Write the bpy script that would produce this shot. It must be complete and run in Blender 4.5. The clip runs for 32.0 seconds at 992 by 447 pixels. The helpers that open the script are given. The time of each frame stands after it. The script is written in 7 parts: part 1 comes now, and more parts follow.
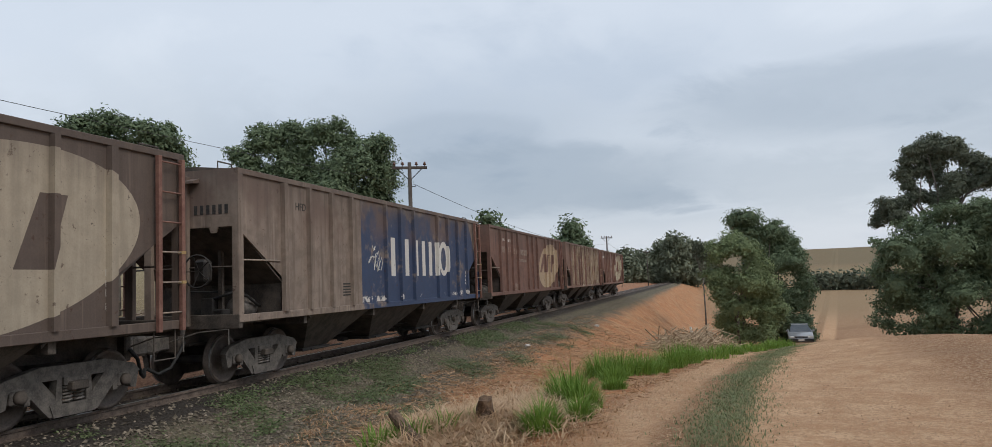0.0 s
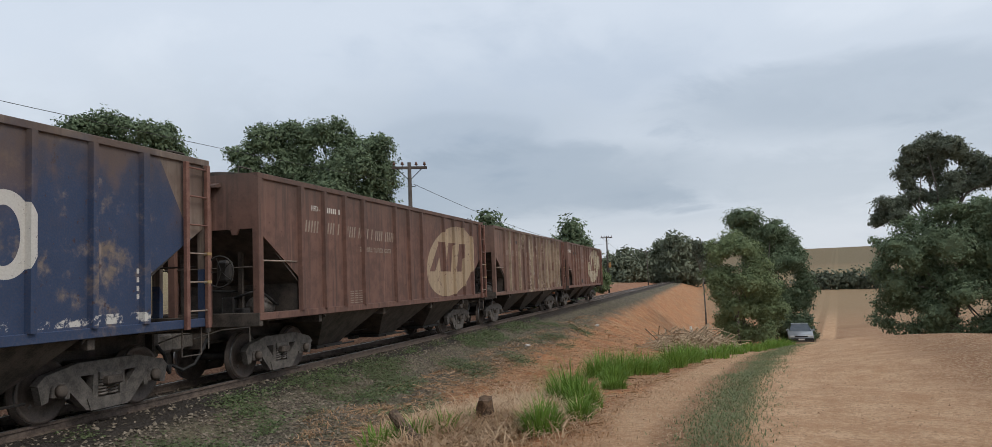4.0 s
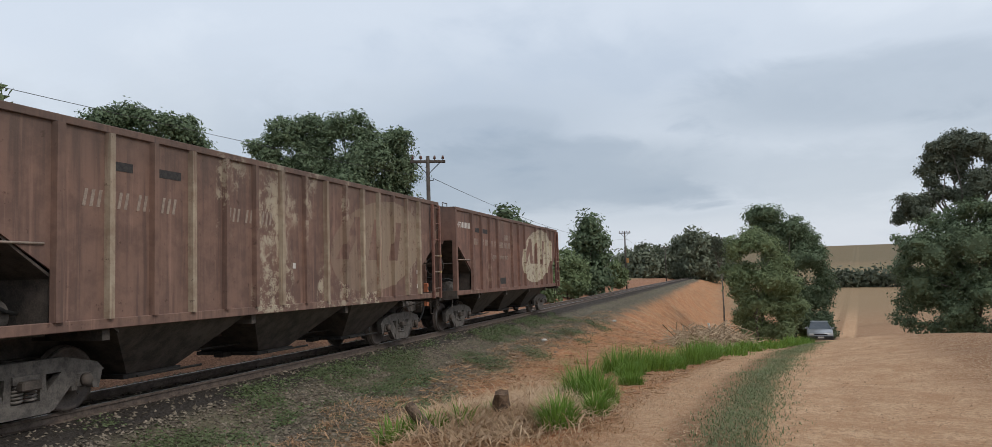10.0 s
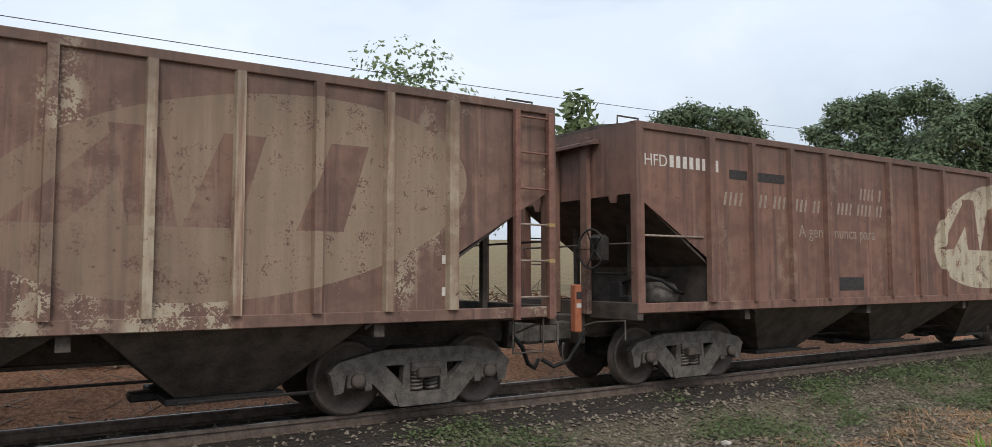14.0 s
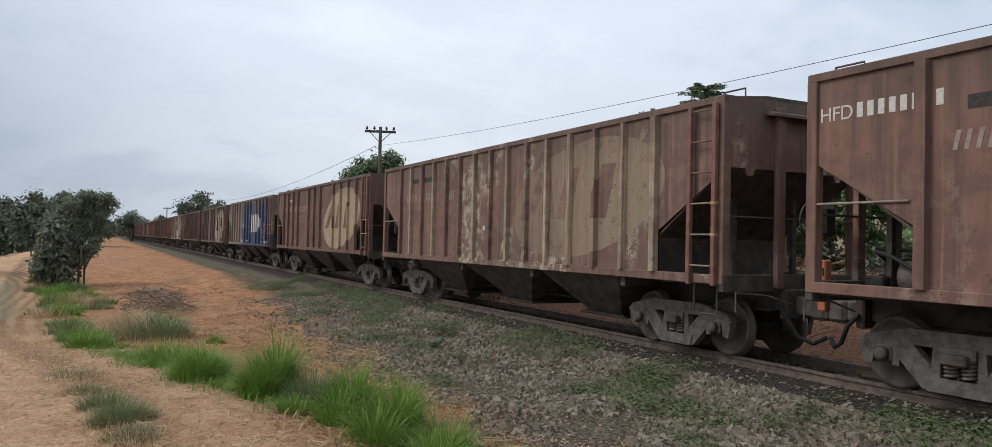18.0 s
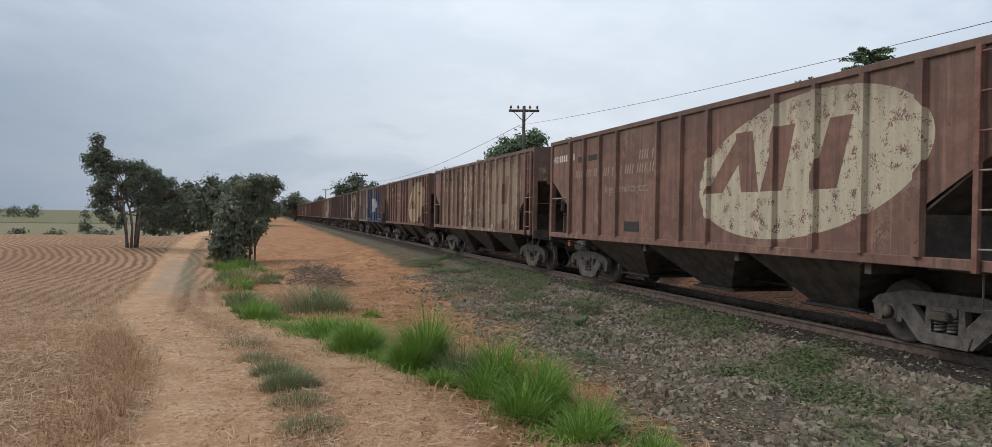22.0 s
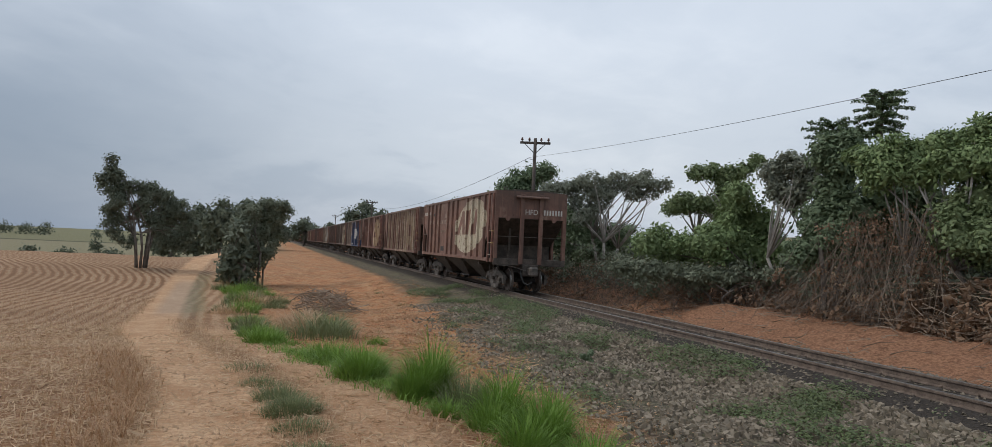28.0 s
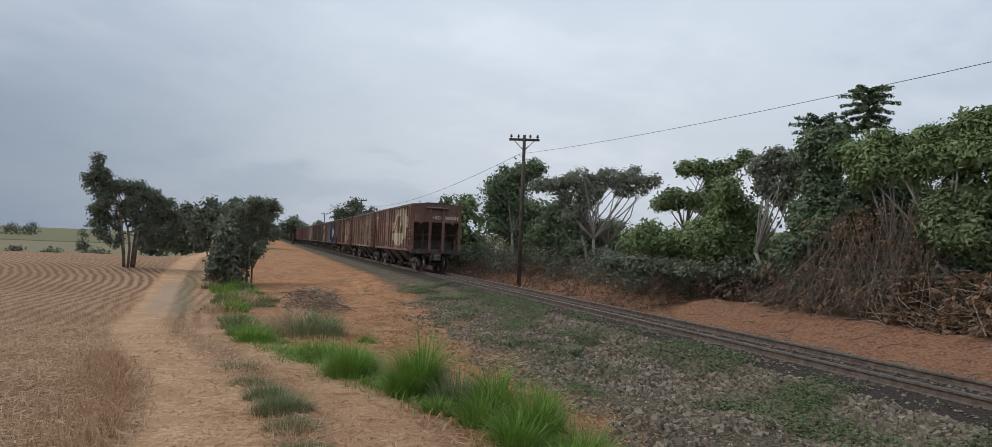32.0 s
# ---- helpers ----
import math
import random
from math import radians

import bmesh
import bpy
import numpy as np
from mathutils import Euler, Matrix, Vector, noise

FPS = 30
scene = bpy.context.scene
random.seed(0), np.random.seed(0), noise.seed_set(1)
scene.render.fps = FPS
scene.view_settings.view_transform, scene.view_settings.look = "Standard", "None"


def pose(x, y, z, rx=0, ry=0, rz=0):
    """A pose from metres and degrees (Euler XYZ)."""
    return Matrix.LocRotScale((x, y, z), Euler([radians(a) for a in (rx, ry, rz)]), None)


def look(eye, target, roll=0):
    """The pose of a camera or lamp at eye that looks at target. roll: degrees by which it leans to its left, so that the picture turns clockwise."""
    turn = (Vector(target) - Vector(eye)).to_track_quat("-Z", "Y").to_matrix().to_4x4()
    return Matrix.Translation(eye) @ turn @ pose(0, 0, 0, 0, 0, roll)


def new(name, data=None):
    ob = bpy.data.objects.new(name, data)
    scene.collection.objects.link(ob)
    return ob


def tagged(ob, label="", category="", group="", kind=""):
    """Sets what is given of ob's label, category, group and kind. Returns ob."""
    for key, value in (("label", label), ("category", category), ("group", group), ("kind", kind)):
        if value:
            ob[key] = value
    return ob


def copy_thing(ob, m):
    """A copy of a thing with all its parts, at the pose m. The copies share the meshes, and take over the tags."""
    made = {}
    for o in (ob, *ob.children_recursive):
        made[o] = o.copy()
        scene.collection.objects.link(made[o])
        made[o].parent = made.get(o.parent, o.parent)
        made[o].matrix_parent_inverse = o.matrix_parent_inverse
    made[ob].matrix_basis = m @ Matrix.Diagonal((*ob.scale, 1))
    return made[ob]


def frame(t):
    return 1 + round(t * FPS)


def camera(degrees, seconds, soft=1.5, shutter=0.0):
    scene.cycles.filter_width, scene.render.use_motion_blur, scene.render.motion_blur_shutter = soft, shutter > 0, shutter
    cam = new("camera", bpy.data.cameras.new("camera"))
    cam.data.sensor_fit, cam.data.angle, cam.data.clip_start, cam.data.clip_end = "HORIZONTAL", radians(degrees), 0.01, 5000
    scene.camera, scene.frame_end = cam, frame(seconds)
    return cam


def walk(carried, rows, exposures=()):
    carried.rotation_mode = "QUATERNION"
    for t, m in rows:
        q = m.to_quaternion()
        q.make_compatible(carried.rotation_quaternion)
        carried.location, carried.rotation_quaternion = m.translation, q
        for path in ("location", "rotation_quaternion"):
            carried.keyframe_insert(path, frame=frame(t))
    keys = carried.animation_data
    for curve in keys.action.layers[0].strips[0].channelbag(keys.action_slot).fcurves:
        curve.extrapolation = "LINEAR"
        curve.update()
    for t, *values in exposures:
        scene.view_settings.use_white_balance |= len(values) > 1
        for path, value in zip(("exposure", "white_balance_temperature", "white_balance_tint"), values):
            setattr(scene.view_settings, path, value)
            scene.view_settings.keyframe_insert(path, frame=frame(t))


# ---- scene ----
# ---------------------------------------------------------------- camera
LENS = 65.82
EYE = (0.0, 0.0, 1.6)          # railhead is z = 0, the track runs along x
cam = camera(LENS, 32.0, soft=0.6)
PATH = [
    (0, -74.61, 4.34, 2.13),
    (6, -74.61, 4.33, 2.22),
    (8, -74.59, 4.32, 2.15),
    (8.5, -73.99, 4.24, 1.83),
    (9, -72.25, 3.83, 1.60),
    (9.5, -71.81, 4.04, 1.76),
    (10, -73.32, 3.95, 1.63),
    (10.5, -73.32, 3.98, 1.60),
    (11, -73.35, 3.87, 1.57),
    (11.5, -73.17, 3.84, 1.53),
    (12, -71.51, 3.88, 1.55),
    (12.5, -65.44, 3.84, 0.99),
    (13, -49.91, 3.79, -0.62),
    (13.5, -42.15, 3.66, -0.10),
    (15.5, 7.86, 3.50, -3.04),
    (16, 23.98, 2.08, -3.43),
    (16.5, 45.45, 0.92, -3.09),
    (17, 52.81, 1.00, -2.08),
    (17.5, 58.52, 0.89, -2.24),
    (18, 62.68, 1.36, -1.30),
    (18.5, 67.76, 1.78, -1.42),
    (19, 72.93, 1.21, -0.94),
    (19.5, 74.60, 0.16, 1.38),
    (20, 74.93, 0.45, -1.83),
    (20.5, 74.62, 0.20, -1.22),
    (21, 73.98, -0.28, -0.15),
    (21.5, 73.75, -0.10, -0.70),
    (22, 73.42, -0.49, -0.98),
    (22.5, 73.22, -0.88, -1.19),
    (23, 73.23, -1.09, -1.52),
    (23.5, 73.61, -1.78, -2.48),
    (24, 73.59, -1.66, -2.54),
    (24.5, 74.14, 0.15, -1.72),
    (25, 74.31, 2.82, -0.59),
    (25.5, 75.41, 3.54, -1.84),
    (26, 74.85, 2.61, -2.26),
    (26.5, 74.24, 1.96, -2.53),
    (28.5, 74.04, 1.79, -2.66),
    (29, 74.05, 1.79, -2.64),
    (29.5, 74.05, 1.79, -2.65),
    (30, 73.97, 1.93, -2.51),
    (30.5, 73.34, 2.16, -1.73),
    (31, 73.27, 1.95, -2.01),
    (31.5, 73.34, 1.60, -2.25),
    (32, 73.28, 1.60, -2.27),
]
walk(cam, [(t, pose(*EYE, 90 + pitch, roll, yaw)) for t, yaw, pitch, roll in PATH],
     exposures=[(0, -0.03), (12, 0.0), (13, 0.12), (15.5, 0.48), (16, 0.58), (16.5, 0.66), (17, 0.36), (18, 0.16), (19, 0.1), (23, 0.1), (26, 0.0), (32, -0.08)])

# ---------------------------------------------------------------- light
SUN_EL, SUN_AZ = 48.0, 205.0      # degrees; azimuth clockwise from +y


def make_world():
    w = bpy.data.worlds.new("overcast")
    scene.world = w
    w.use_nodes = True
    nt = w.node_tree
    nt.nodes.clear()
    out = nt.nodes.new("ShaderNodeOutputWorld")
    bg = nt.nodes.new("ShaderNodeBackground")
    sky = nt.nodes.new("ShaderNodeTexSky")
    sky.sky_type = "NISHITA"
    sky.sun_disc = False
    sky.sun_elevation, sky.sun_rotation = radians(SUN_EL), radians(SUN_AZ)
    sky.air_density, sky.dust_density = 1.2, 3.0
    co = nt.nodes.new("ShaderNodeTexCoord")
    # cloud deck: the direction flattened onto a plane overhead
    sep = nt.nodes.new("ShaderNodeSeparateXYZ")
    nt.links.new(co.outputs["Generated"], sep.inputs[0])

    def m(op, a, b=0.0, c=0.0):
        n = nt.nodes.new("ShaderNodeMath")
        n.operation = op
        for i, v in enumerate((a, b, c)):
            if isinstance(v, (int, float)):
                n.inputs[i].default_value = v
            else:
                nt.links.new(v, n.inputs[i])
        return n.outputs[0]

    up = m("ADD", m("MAXIMUM", sep.outputs[2], 0.0), 0.24)
    px, py = m("DIVIDE", sep.outputs[0], up), m("DIVIDE", sep.outputs[1], up)
    com = nt.nodes.new("ShaderNodeCombineXYZ")
    nt.links.new(px, com.inputs[0])
    nt.links.new(py, com.inputs[1])

    def noise_tex(scale, detail, rough, dist, seed):
        n = nt.nodes.new("ShaderNodeTexNoise")
        n.noise_dimensions = "4D"
        n.inputs["W"].default_value = seed
        n.inputs["Scale"].default_value = scale
        n.inputs["Detail"].default_value = detail
        n.inputs["Roughness"].default_value = rough
        n.inputs["Distortion"].default_value = dist
        nt.links.new(com.outputs[0], n.inputs["Vector"])
        return n.outputs["Fac"]

    def ramp(fac, stops):
        r = nt.nodes.new("ShaderNodeValToRGB")
        r.color_ramp.interpolation = "EASE"
        els = r.color_ramp.elements
        while len(els) < len(stops):
            els.new(0.5)
        for e, (p, c) in zip(els, stops):
            e.position, e.color = p, (*c, 1)
        nt.links.new(fac, r.inputs[0])
        return r.outputs[0]

    def mix(f, a, b, kind="MIX"):
        n = nt.nodes.new("ShaderNodeMix")
        n.data_type, n.blend_type = "RGBA", kind
        for k, v in ((0, f), (6, a), (7, b)):
            if isinstance(v, (int, float)):
                n.inputs[k].default_value = v
            elif isinstance(v, tuple):
                n.inputs[k].default_value = (*v, 1)
            else:
                nt.links.new(v, n.inputs[k])
        return n.outputs[2]

    big = noise_tex(0.42, 3, 0.45, 0.2, 4.2)
    mid = noise_tex(1.3, 5, 0.5, 0.4, 1.3)
    wisp = noise_tex(3.4, 6, 0.6, 0.7, 8.1)
    fac = m("ADD", m("ADD", m("MULTIPLY", big, 0.54), m("MULTIPLY", mid, 0.34)), m("MULTIPLY", wisp, 0.12))
    cloud = ramp(fac, [(0.37, (0.38, 0.46, 0.57)), (0.46, (0.575, 0.64, 0.725)), (0.53, (0.70, 0.755, 0.825)), (0.61, (0.80, 0.845, 0.90))])
    # the deck is thinner and bluer high up, greyer towards the horizon
    el = ramp(sep.outputs[2], [(0.0, (0.91, 0.92, 0.945)), (0.10, (0.94, 0.96, 0.985)), (0.30, (1.03, 1.06, 1.105))])
    cloud = mix(1.0, cloud, el, "MULTIPLY")
    # a heavier bank low down over the stubble field, and a darker belt along the line
    def part_of(v, a, b):
        r = nt.nodes.new("ShaderNodeMapRange")
        r.interpolation_type = "SMOOTHSTEP"
        nt.links.new(v, r.inputs[0])
        for i, q in enumerate((min(a, b), max(a, b), 0.0 if a < b else 1.0, 1.0 if a < b else 0.0)):
            r.inputs[1 + i].default_value = q
        return r.outputs[0]
    bank = m("MULTIPLY", m("MULTIPLY", part_of(sep.outputs[1], 0.25, -0.35), part_of(sep.outputs[0], -0.3, -0.9)), part_of(m("ADD", sep.outputs[2], m("MULTIPLY", mid, 0.35)), 0.58, 0.24))
    cloud = mix(m("MULTIPLY", bank, 0.86), cloud, (0.225, 0.295, 0.40))
    belt = m("MULTIPLY", m("MULTIPLY", part_of(sep.outputs[0], 0.2, 0.8), part_of(m("ADD", m("MULTIPLY", mid, 0.7), m("MULTIPLY", wisp, 0.3)), 0.43, 0.57)), m("MULTIPLY", part_of(sep.outputs[2], 0.03, 0.10), part_of(sep.outputs[2], 0.34, 0.18)))
    cloud = mix(m("MULTIPLY", belt, 0.40), cloud, (0.38, 0.46, 0.56))
    for cy, cz, ry, rz, k in ((0.20, 0.125, 0.22, 0.045, 0.55), (0.30, 0.19, 0.10, 0.03, 0.35), (-0.16, 0.205, 0.20, 0.045, 0.45), (-0.36, 0.15, 0.15, 0.03, 0.3)):
        a, b = m("MULTIPLY", m("SUBTRACT", sep.outputs[1], cy), 1 / ry), m("MULTIPLY", m("SUBTRACT", sep.outputs[2], cz), 1 / rz)
        q = m("ADD", m("ADD", m("MULTIPLY", a, a), m("MULTIPLY", b, b)), m("MULTIPLY", m("SUBTRACT", m("ADD", m("MULTIPLY", mid, 0.6), m("MULTIPLY", wisp, 0.4)), 0.5), 7.0))
        q = m("MULTIPLY", part_of(q, 1.5, 0.1), part_of(sep.outputs[0], 0.2, 0.5))
        cloud = mix(m("MULTIPLY", q, k), cloud, (0.36, 0.44, 0.54))
    skyc = mix(1.0, sky.outputs[0], (0.10, 0.10, 0.10), "MULTIPLY")
    col = mix(0.90, skyc, cloud)
    nt.links.new(col, bg.inputs[0])
    bg.inputs[1].default_value = 1.0
    nt.links.new(bg.outputs[0], out.inputs[0])


make_world()
sun = new("sun", bpy.data.lights.new("sun", "SUN"))
sun.data.energy, sun.data.angle, sun.data.color = 1.4, radians(20), (1.0, 0.96, 0.90)
sun.matrix_world = look((0, 0, 60), (60 * math.sin(radians(SUN_AZ + 180)), 60 * math.cos(radians(SUN_AZ + 180)),
                                     60 - 60 * math.tan(radians(SUN_EL))))


# ---------------------------------------------------------------- materials
class Nodes:
    """A small writer of node trees."""

    def __init__(self, name):
        self.mat = bpy.data.materials.new(name)
        self.mat.use_nodes = True
        self.nt = self.mat.node_tree
        self.nt.nodes.clear()
        self.out = self.nt.nodes.new("ShaderNodeOutputMaterial")
        self.b = self.nt.nodes.new("ShaderNodeBsdfPrincipled")
        self.nt.links.new(self.b.outputs[0], self.out.inputs[0])
        self.co = self.nt.nodes.new("ShaderNodeTexCoord")
        self.sep = {}

    def put(self, sock, v):
        if isinstance(v, Ex):
            v = v.s
        if isinstance(v, (int, float)):
            sock.default_value = v
        elif isinstance(v, tuple):
            sock.default_value = (*v, 1) if len(v) == 3 and sock.type == "RGBA" else v
        else:
            self.nt.links.new(v, sock)

    def math(self, op, *a):
        n = self.nt.nodes.new("ShaderNodeMath")
        n.operation = op
        for i, v in enumerate(a):
            self.put(n.inputs[i], v)
        return Ex(self, n.outputs[0])

    def axis(self, i, space="Object"):
        if space not in self.sep:
            s = self.nt.nodes.new("ShaderNodeSeparateXYZ")
            self.nt.links.new(self.co.outputs[space], s.inputs[0])
            self.sep[space] = s
        return Ex(self, self.sep[space].outputs[i])

    def noise(self, scale, detail=4, rough=0.55, stretch=None, space="Object", seed=0.0, dist=0.0):
        n = self.nt.nodes.new("ShaderNodeTexNoise")
        n.noise_dimensions = "4D"
        n.inputs["W"].default_value = seed
        n.inputs["Scale"].default_value, n.inputs["Detail"].default_value = scale, detail
        n.inputs["Roughness"].default_value, n.inputs["Distortion"].default_value = rough, dist
        v = self.co.outputs[space]
        if stretch:
            mp = self.nt.nodes.new("ShaderNodeMapping")
            mp.inputs["Scale"].default_value = stretch
            self.nt.links.new(v, mp.inputs[0])
            v = mp.outputs[0]
        self.nt.links.new(v, n.inputs["Vector"])
        return Ex(self, n.outputs["Fac"])

    def cells(self, scale, space="Object", out="Color", rand=1.0):
        """Voronoi cells: a random tone for each, or the distance to its middle."""
        n = self.nt.nodes.new("ShaderNodeTexVoronoi")
        n.inputs["Scale"].default_value, n.inputs["Randomness"].default_value = scale, rand
        self.nt.links.new(self.co.outputs[space], n.inputs["Vector"])
        if out == "Distance":
            return Ex(self, n.outputs["Distance"])
        q = self.nt.nodes.new("ShaderNodeSeparateColor")
        self.nt.links.new(n.outputs["Color"], q.inputs[0])
        return Ex(self, q.outputs[0])

    def step(self, v, a, b):
        n = self.nt.nodes.new("ShaderNodeMapRange")
        n.interpolation_type = "SMOOTHSTEP"
        self.put(n.inputs[0], v)
        n.inputs[1].default_value, n.inputs[2].default_value = (a, b) if a < b else (b, a)
        n.inputs[3].default_value, n.inputs[4].default_value = (0, 1) if a < b else (1, 0)
        return Ex(self, n.outputs[0])

    def mix(self, f, a, b, kind="MIX"):
        n = self.nt.nodes.new("ShaderNodeMix")
        n.data_type, n.blend_type = "RGBA", kind
        self.put(n.inputs[0], f)
        self.put(n.inputs[6], a)
        self.put(n.inputs[7], b)
        return n.outputs[2]

    def random(self, island=False):
        n = self.nt.nodes.new("ShaderNodeNewGeometry" if island else "ShaderNodeObjectInfo")
        return Ex(self, n.outputs["Random Per Island" if island else "Random"])

    def done(self, color, rough=0.7, metal=0.0, bump=None, strength=0.3, distance=0.02, spec=0.5):
        self.put(self.b.inputs["Base Color"], color)
        self.put(self.b.inputs["Roughness"], rough)
        self.put(self.b.inputs["Metallic"], metal)
        self.b.inputs["Specular IOR Level"].default_value = spec
        if bump is not None:
            n = self.nt.nodes.new("ShaderNodeBump")
            n.inputs["Strength"].default_value, n.inputs["Distance"].default_value = strength, distance
            self.put(n.inputs["Height"], bump)
            self.nt.links.new(n.outputs[0], self.b.inputs["Normal"])
        return self.mat


class Ex:
    """A value in a node tree, with arithmetic."""

    def __init__(self, n, s):
        self.n, self.s = n, s

    def __add__(self, o): return self.n.math("ADD", self, o)
    def __radd__(self, o): return self.n.math("ADD", self, o)
    def __sub__(self, o): return self.n.math("SUBTRACT", self, o)
    def __rsub__(self, o): return self.n.math("SUBTRACT", o, self)
    def __mul__(self, o): return self.n.math("MULTIPLY", self, o)
    def __rmul__(self, o): return self.n.math("MULTIPLY", self, o)
    def __gt__(self, o): return self.n.math("GREATER_THAN", self, o)
    def __lt__(self, o): return self.n.math("LESS_THAN", self, o)
    def __or__(self, o): return self.n.math("MAXIMUM", self, o)
    def __and__(self, o): return self.n.math("MULTIPLY", self, o)


def plain(name, a, b, rough=0.75, metal=0.0, scale=6.0, bump=0.25, distance=0.01, fine=40.0, spec=0.4):
    """Two tones mottled at two scales."""
    n = Nodes(name)
    big, small = n.noise(scale, 5, 0.6), n.noise(fine, 4, 0.6, seed=3.0)
    f = n.step(big * 0.65 + small * 0.35, 0.36, 0.64)
    return n.done(n.mix(f, a, b), rough, metal, small * 0.6 + big * 0.4, bump, distance, spec)


def leaf_mat(name, a, b, c):
    n = Nodes(name)
    r = n.random(island=True)
    f = n.noise(0.9, 3)
    col = n.mix(r, a, b)
    col = n.mix(n.step(f, 0.35, 0.7), col, c)
    m = n.done(col, 0.6, spec=0.25)
    n.b.inputs["Subsurface Weight"].default_value = 0.0
    tr = n.nt.nodes.new("ShaderNodeBsdfTranslucent")
    n.put(tr.inputs[0], col)
    sh = n.nt.nodes.new("ShaderNodeMixShader")
    sh.inputs[0].default_value = 0.25
    n.nt.links.new(n.b.outputs[0], sh.inputs[1])
    n.nt.links.new(tr.outputs[0], sh.inputs[2])
    n.nt.links.new(sh.outputs[0], n.out.inputs[0])
    return m


BROWN = ((0.105, 0.060, 0.048), (0.165, 0.088, 0.066))


def wagon_paint(name, base, base2, streak, cream=None, wear=0.25, ellipse=None, peel=0.0, blue=False, peel_x=(-9, 9), dust=0.2):
    """Old wagon paint: two browns, rain streaks, rust blots; an oval mark with slanted bars; or a blue field with pale bars."""
    n = Nodes(name)
    x, z = n.axis(0), n.axis(2)
    big, mid = n.noise(0.8, 5, 0.6, seed=1.0), n.noise(5.0, 6, 0.65, seed=2.0)
    fine = n.noise(38.0, 5, 0.6, seed=5.0)
    run = n.noise(3.0, 5, 0.6, stretch=(2.2, 2.2, 0.13), seed=7.0)
    col = n.mix(n.step(big * 0.5 + mid * 0.5, 0.41, 0.59), base, base2)
    col = n.mix(n.step(run, 0.48, 0.66) * 0.75, col, streak)
    run2 = n.noise(4.5, 5, 0.6, stretch=(2.6, 2.6, 0.10), seed=17.0)
    col = n.mix(n.step(run2, 0.54, 0.70) * 0.45, col, tuple(min(1.0, c * 1.75) for c in base2))
    keep = n.step(mid * 0.55 + fine * 0.45, 0.28 + wear * 0.4, 0.34 + wear * 0.4)
    if blue:
        edge = n.noise(1.6, 4, 0.6, seed=4.0)
        f = (x > -2.25) & (x + n.axis(2) * 0.6 < 8.1) & n.step(z + edge * 0.9, 4.15, 3.8)
        col = n.mix(f & n.step(edge * 0.6 + mid * 0.4, 0.66, 0.52), col, n.mix(mid, (0.024, 0.040, 0.082), (0.036, 0.066, 0.140)))
        fade = n.noise(0.9, 5, 0.6, stretch=(1.0, 1.0, 0.7), seed=14.0)
        col = n.mix(n.step(fade, 0.46, 0.60) * n.step(z, 2.3, 3.3) * 0.8, col, (0.150, 0.098, 0.078))
        low = (z > 1.24) & (z < 1.37) & (x > -2.9) & (x < 5.7)
        shapes = low & n.step(edge * 0.5 + mid * 0.5, 0.53, 0.57)
        for a, b in ((-0.55, -0.28), (0.38, 0.64), (1.04, 1.32), (1.62, 1.86), (2.16, 2.40), (2.66, 2.90)):
            shapes = shapes | ((x > a) & (x < b) & (z > 1.84) & (z < 2.80))
        u, v = (x - 3.42) * 2.45, (z - 2.34) * 1.96
        r2 = u * u + v * v
        u2, v2 = (x - 3.40) * 4.6, (z - 2.33) * 2.9
        shapes = shapes | ((r2 < 1.0) & (u2 * u2 + v2 * v2 > 1.0))
        col = n.mix(shapes & keep, col, (0.60, 0.57, 0.52))
    if ellipse:
        cx, cz, a, b = ellipse
        zz = z - cz
        u, v = (x - cx - zz * 0.6) * (1 / a), zz * (1 / b)
        oval = u * u + v * v < 1.0
        k = a / 2.25
        s = (z - (cz - 0.34)) * (1 / k)
        q = (x - cx) * (1 / k)
        tall = (s > 0.0) & (s < 0.90)
        one = (q - s > -2.12) & (q - s < -1.66) & (q + s * 0.18 < -0.74)
        two = (q + s * 0.20 > -1.155) & (q + s * 0.18 < -0.74)
        l1 = (q - s * 0.39 > -0.70) & (q - s * 0.28 < -0.20)
        l2 = (q - s * 0.39 > 0.37) & (q - s * 0.30 < 0.86)
        dark = tall & (one | two | l1 | l2)
        m = oval & (1.0 - dark)
        if peel > 0.9:
            m = m * (0.52 + n.step(q + s * 0.4, -1.4, 0.5) * 0.48)
        tone = n.mix(n.step(run * 0.6 + mid * 0.4, 0.35, 0.62), cream, tuple(c * 0.74 for c in cream))
        col = n.mix(m & keep, col, tone)
    if peel:
        pn = n.noise(1.1, 3, 0.5, stretch=(1.0, 1.0, 0.45), seed=11.0)
        f = n.step(pn + n.step(n.math("ABSOLUTE", x - 0.3), 2.6, 1.2) * (0.125 if peel > 0.9 else 0.0), 0.54, 0.62) & n.step(mid * 0.6 + fine * 0.4, 0.50, 0.52) & (x > peel_x[0]) & (x < peel_x[1])
        col = n.mix((f * (1.0 - oval * 0.88) if ellipse else f) * peel, col, (0.44, 0.37, 0.27))
    rust = n.step(n.noise(7.0, 6, 0.75, seed=9.0), 0.60, 0.66)
    col = n.mix(rust * 0.7, col, (0.060, 0.026, 0.018))
    col = n.mix(n.step(z + run * 0.7, 3.1, 4.2) * 0.55, col, (0.085, 0.066, 0.055))
    col = n.mix(n.step(fine, 0.35, 0.75) * dust, col, (0.195, 0.135, 0.103))
    return n.done(col, 0.62 + fine * 0.25, 0.0, fine * 0.5 + mid * 0.8, 0.35, 0.012, 0.35)


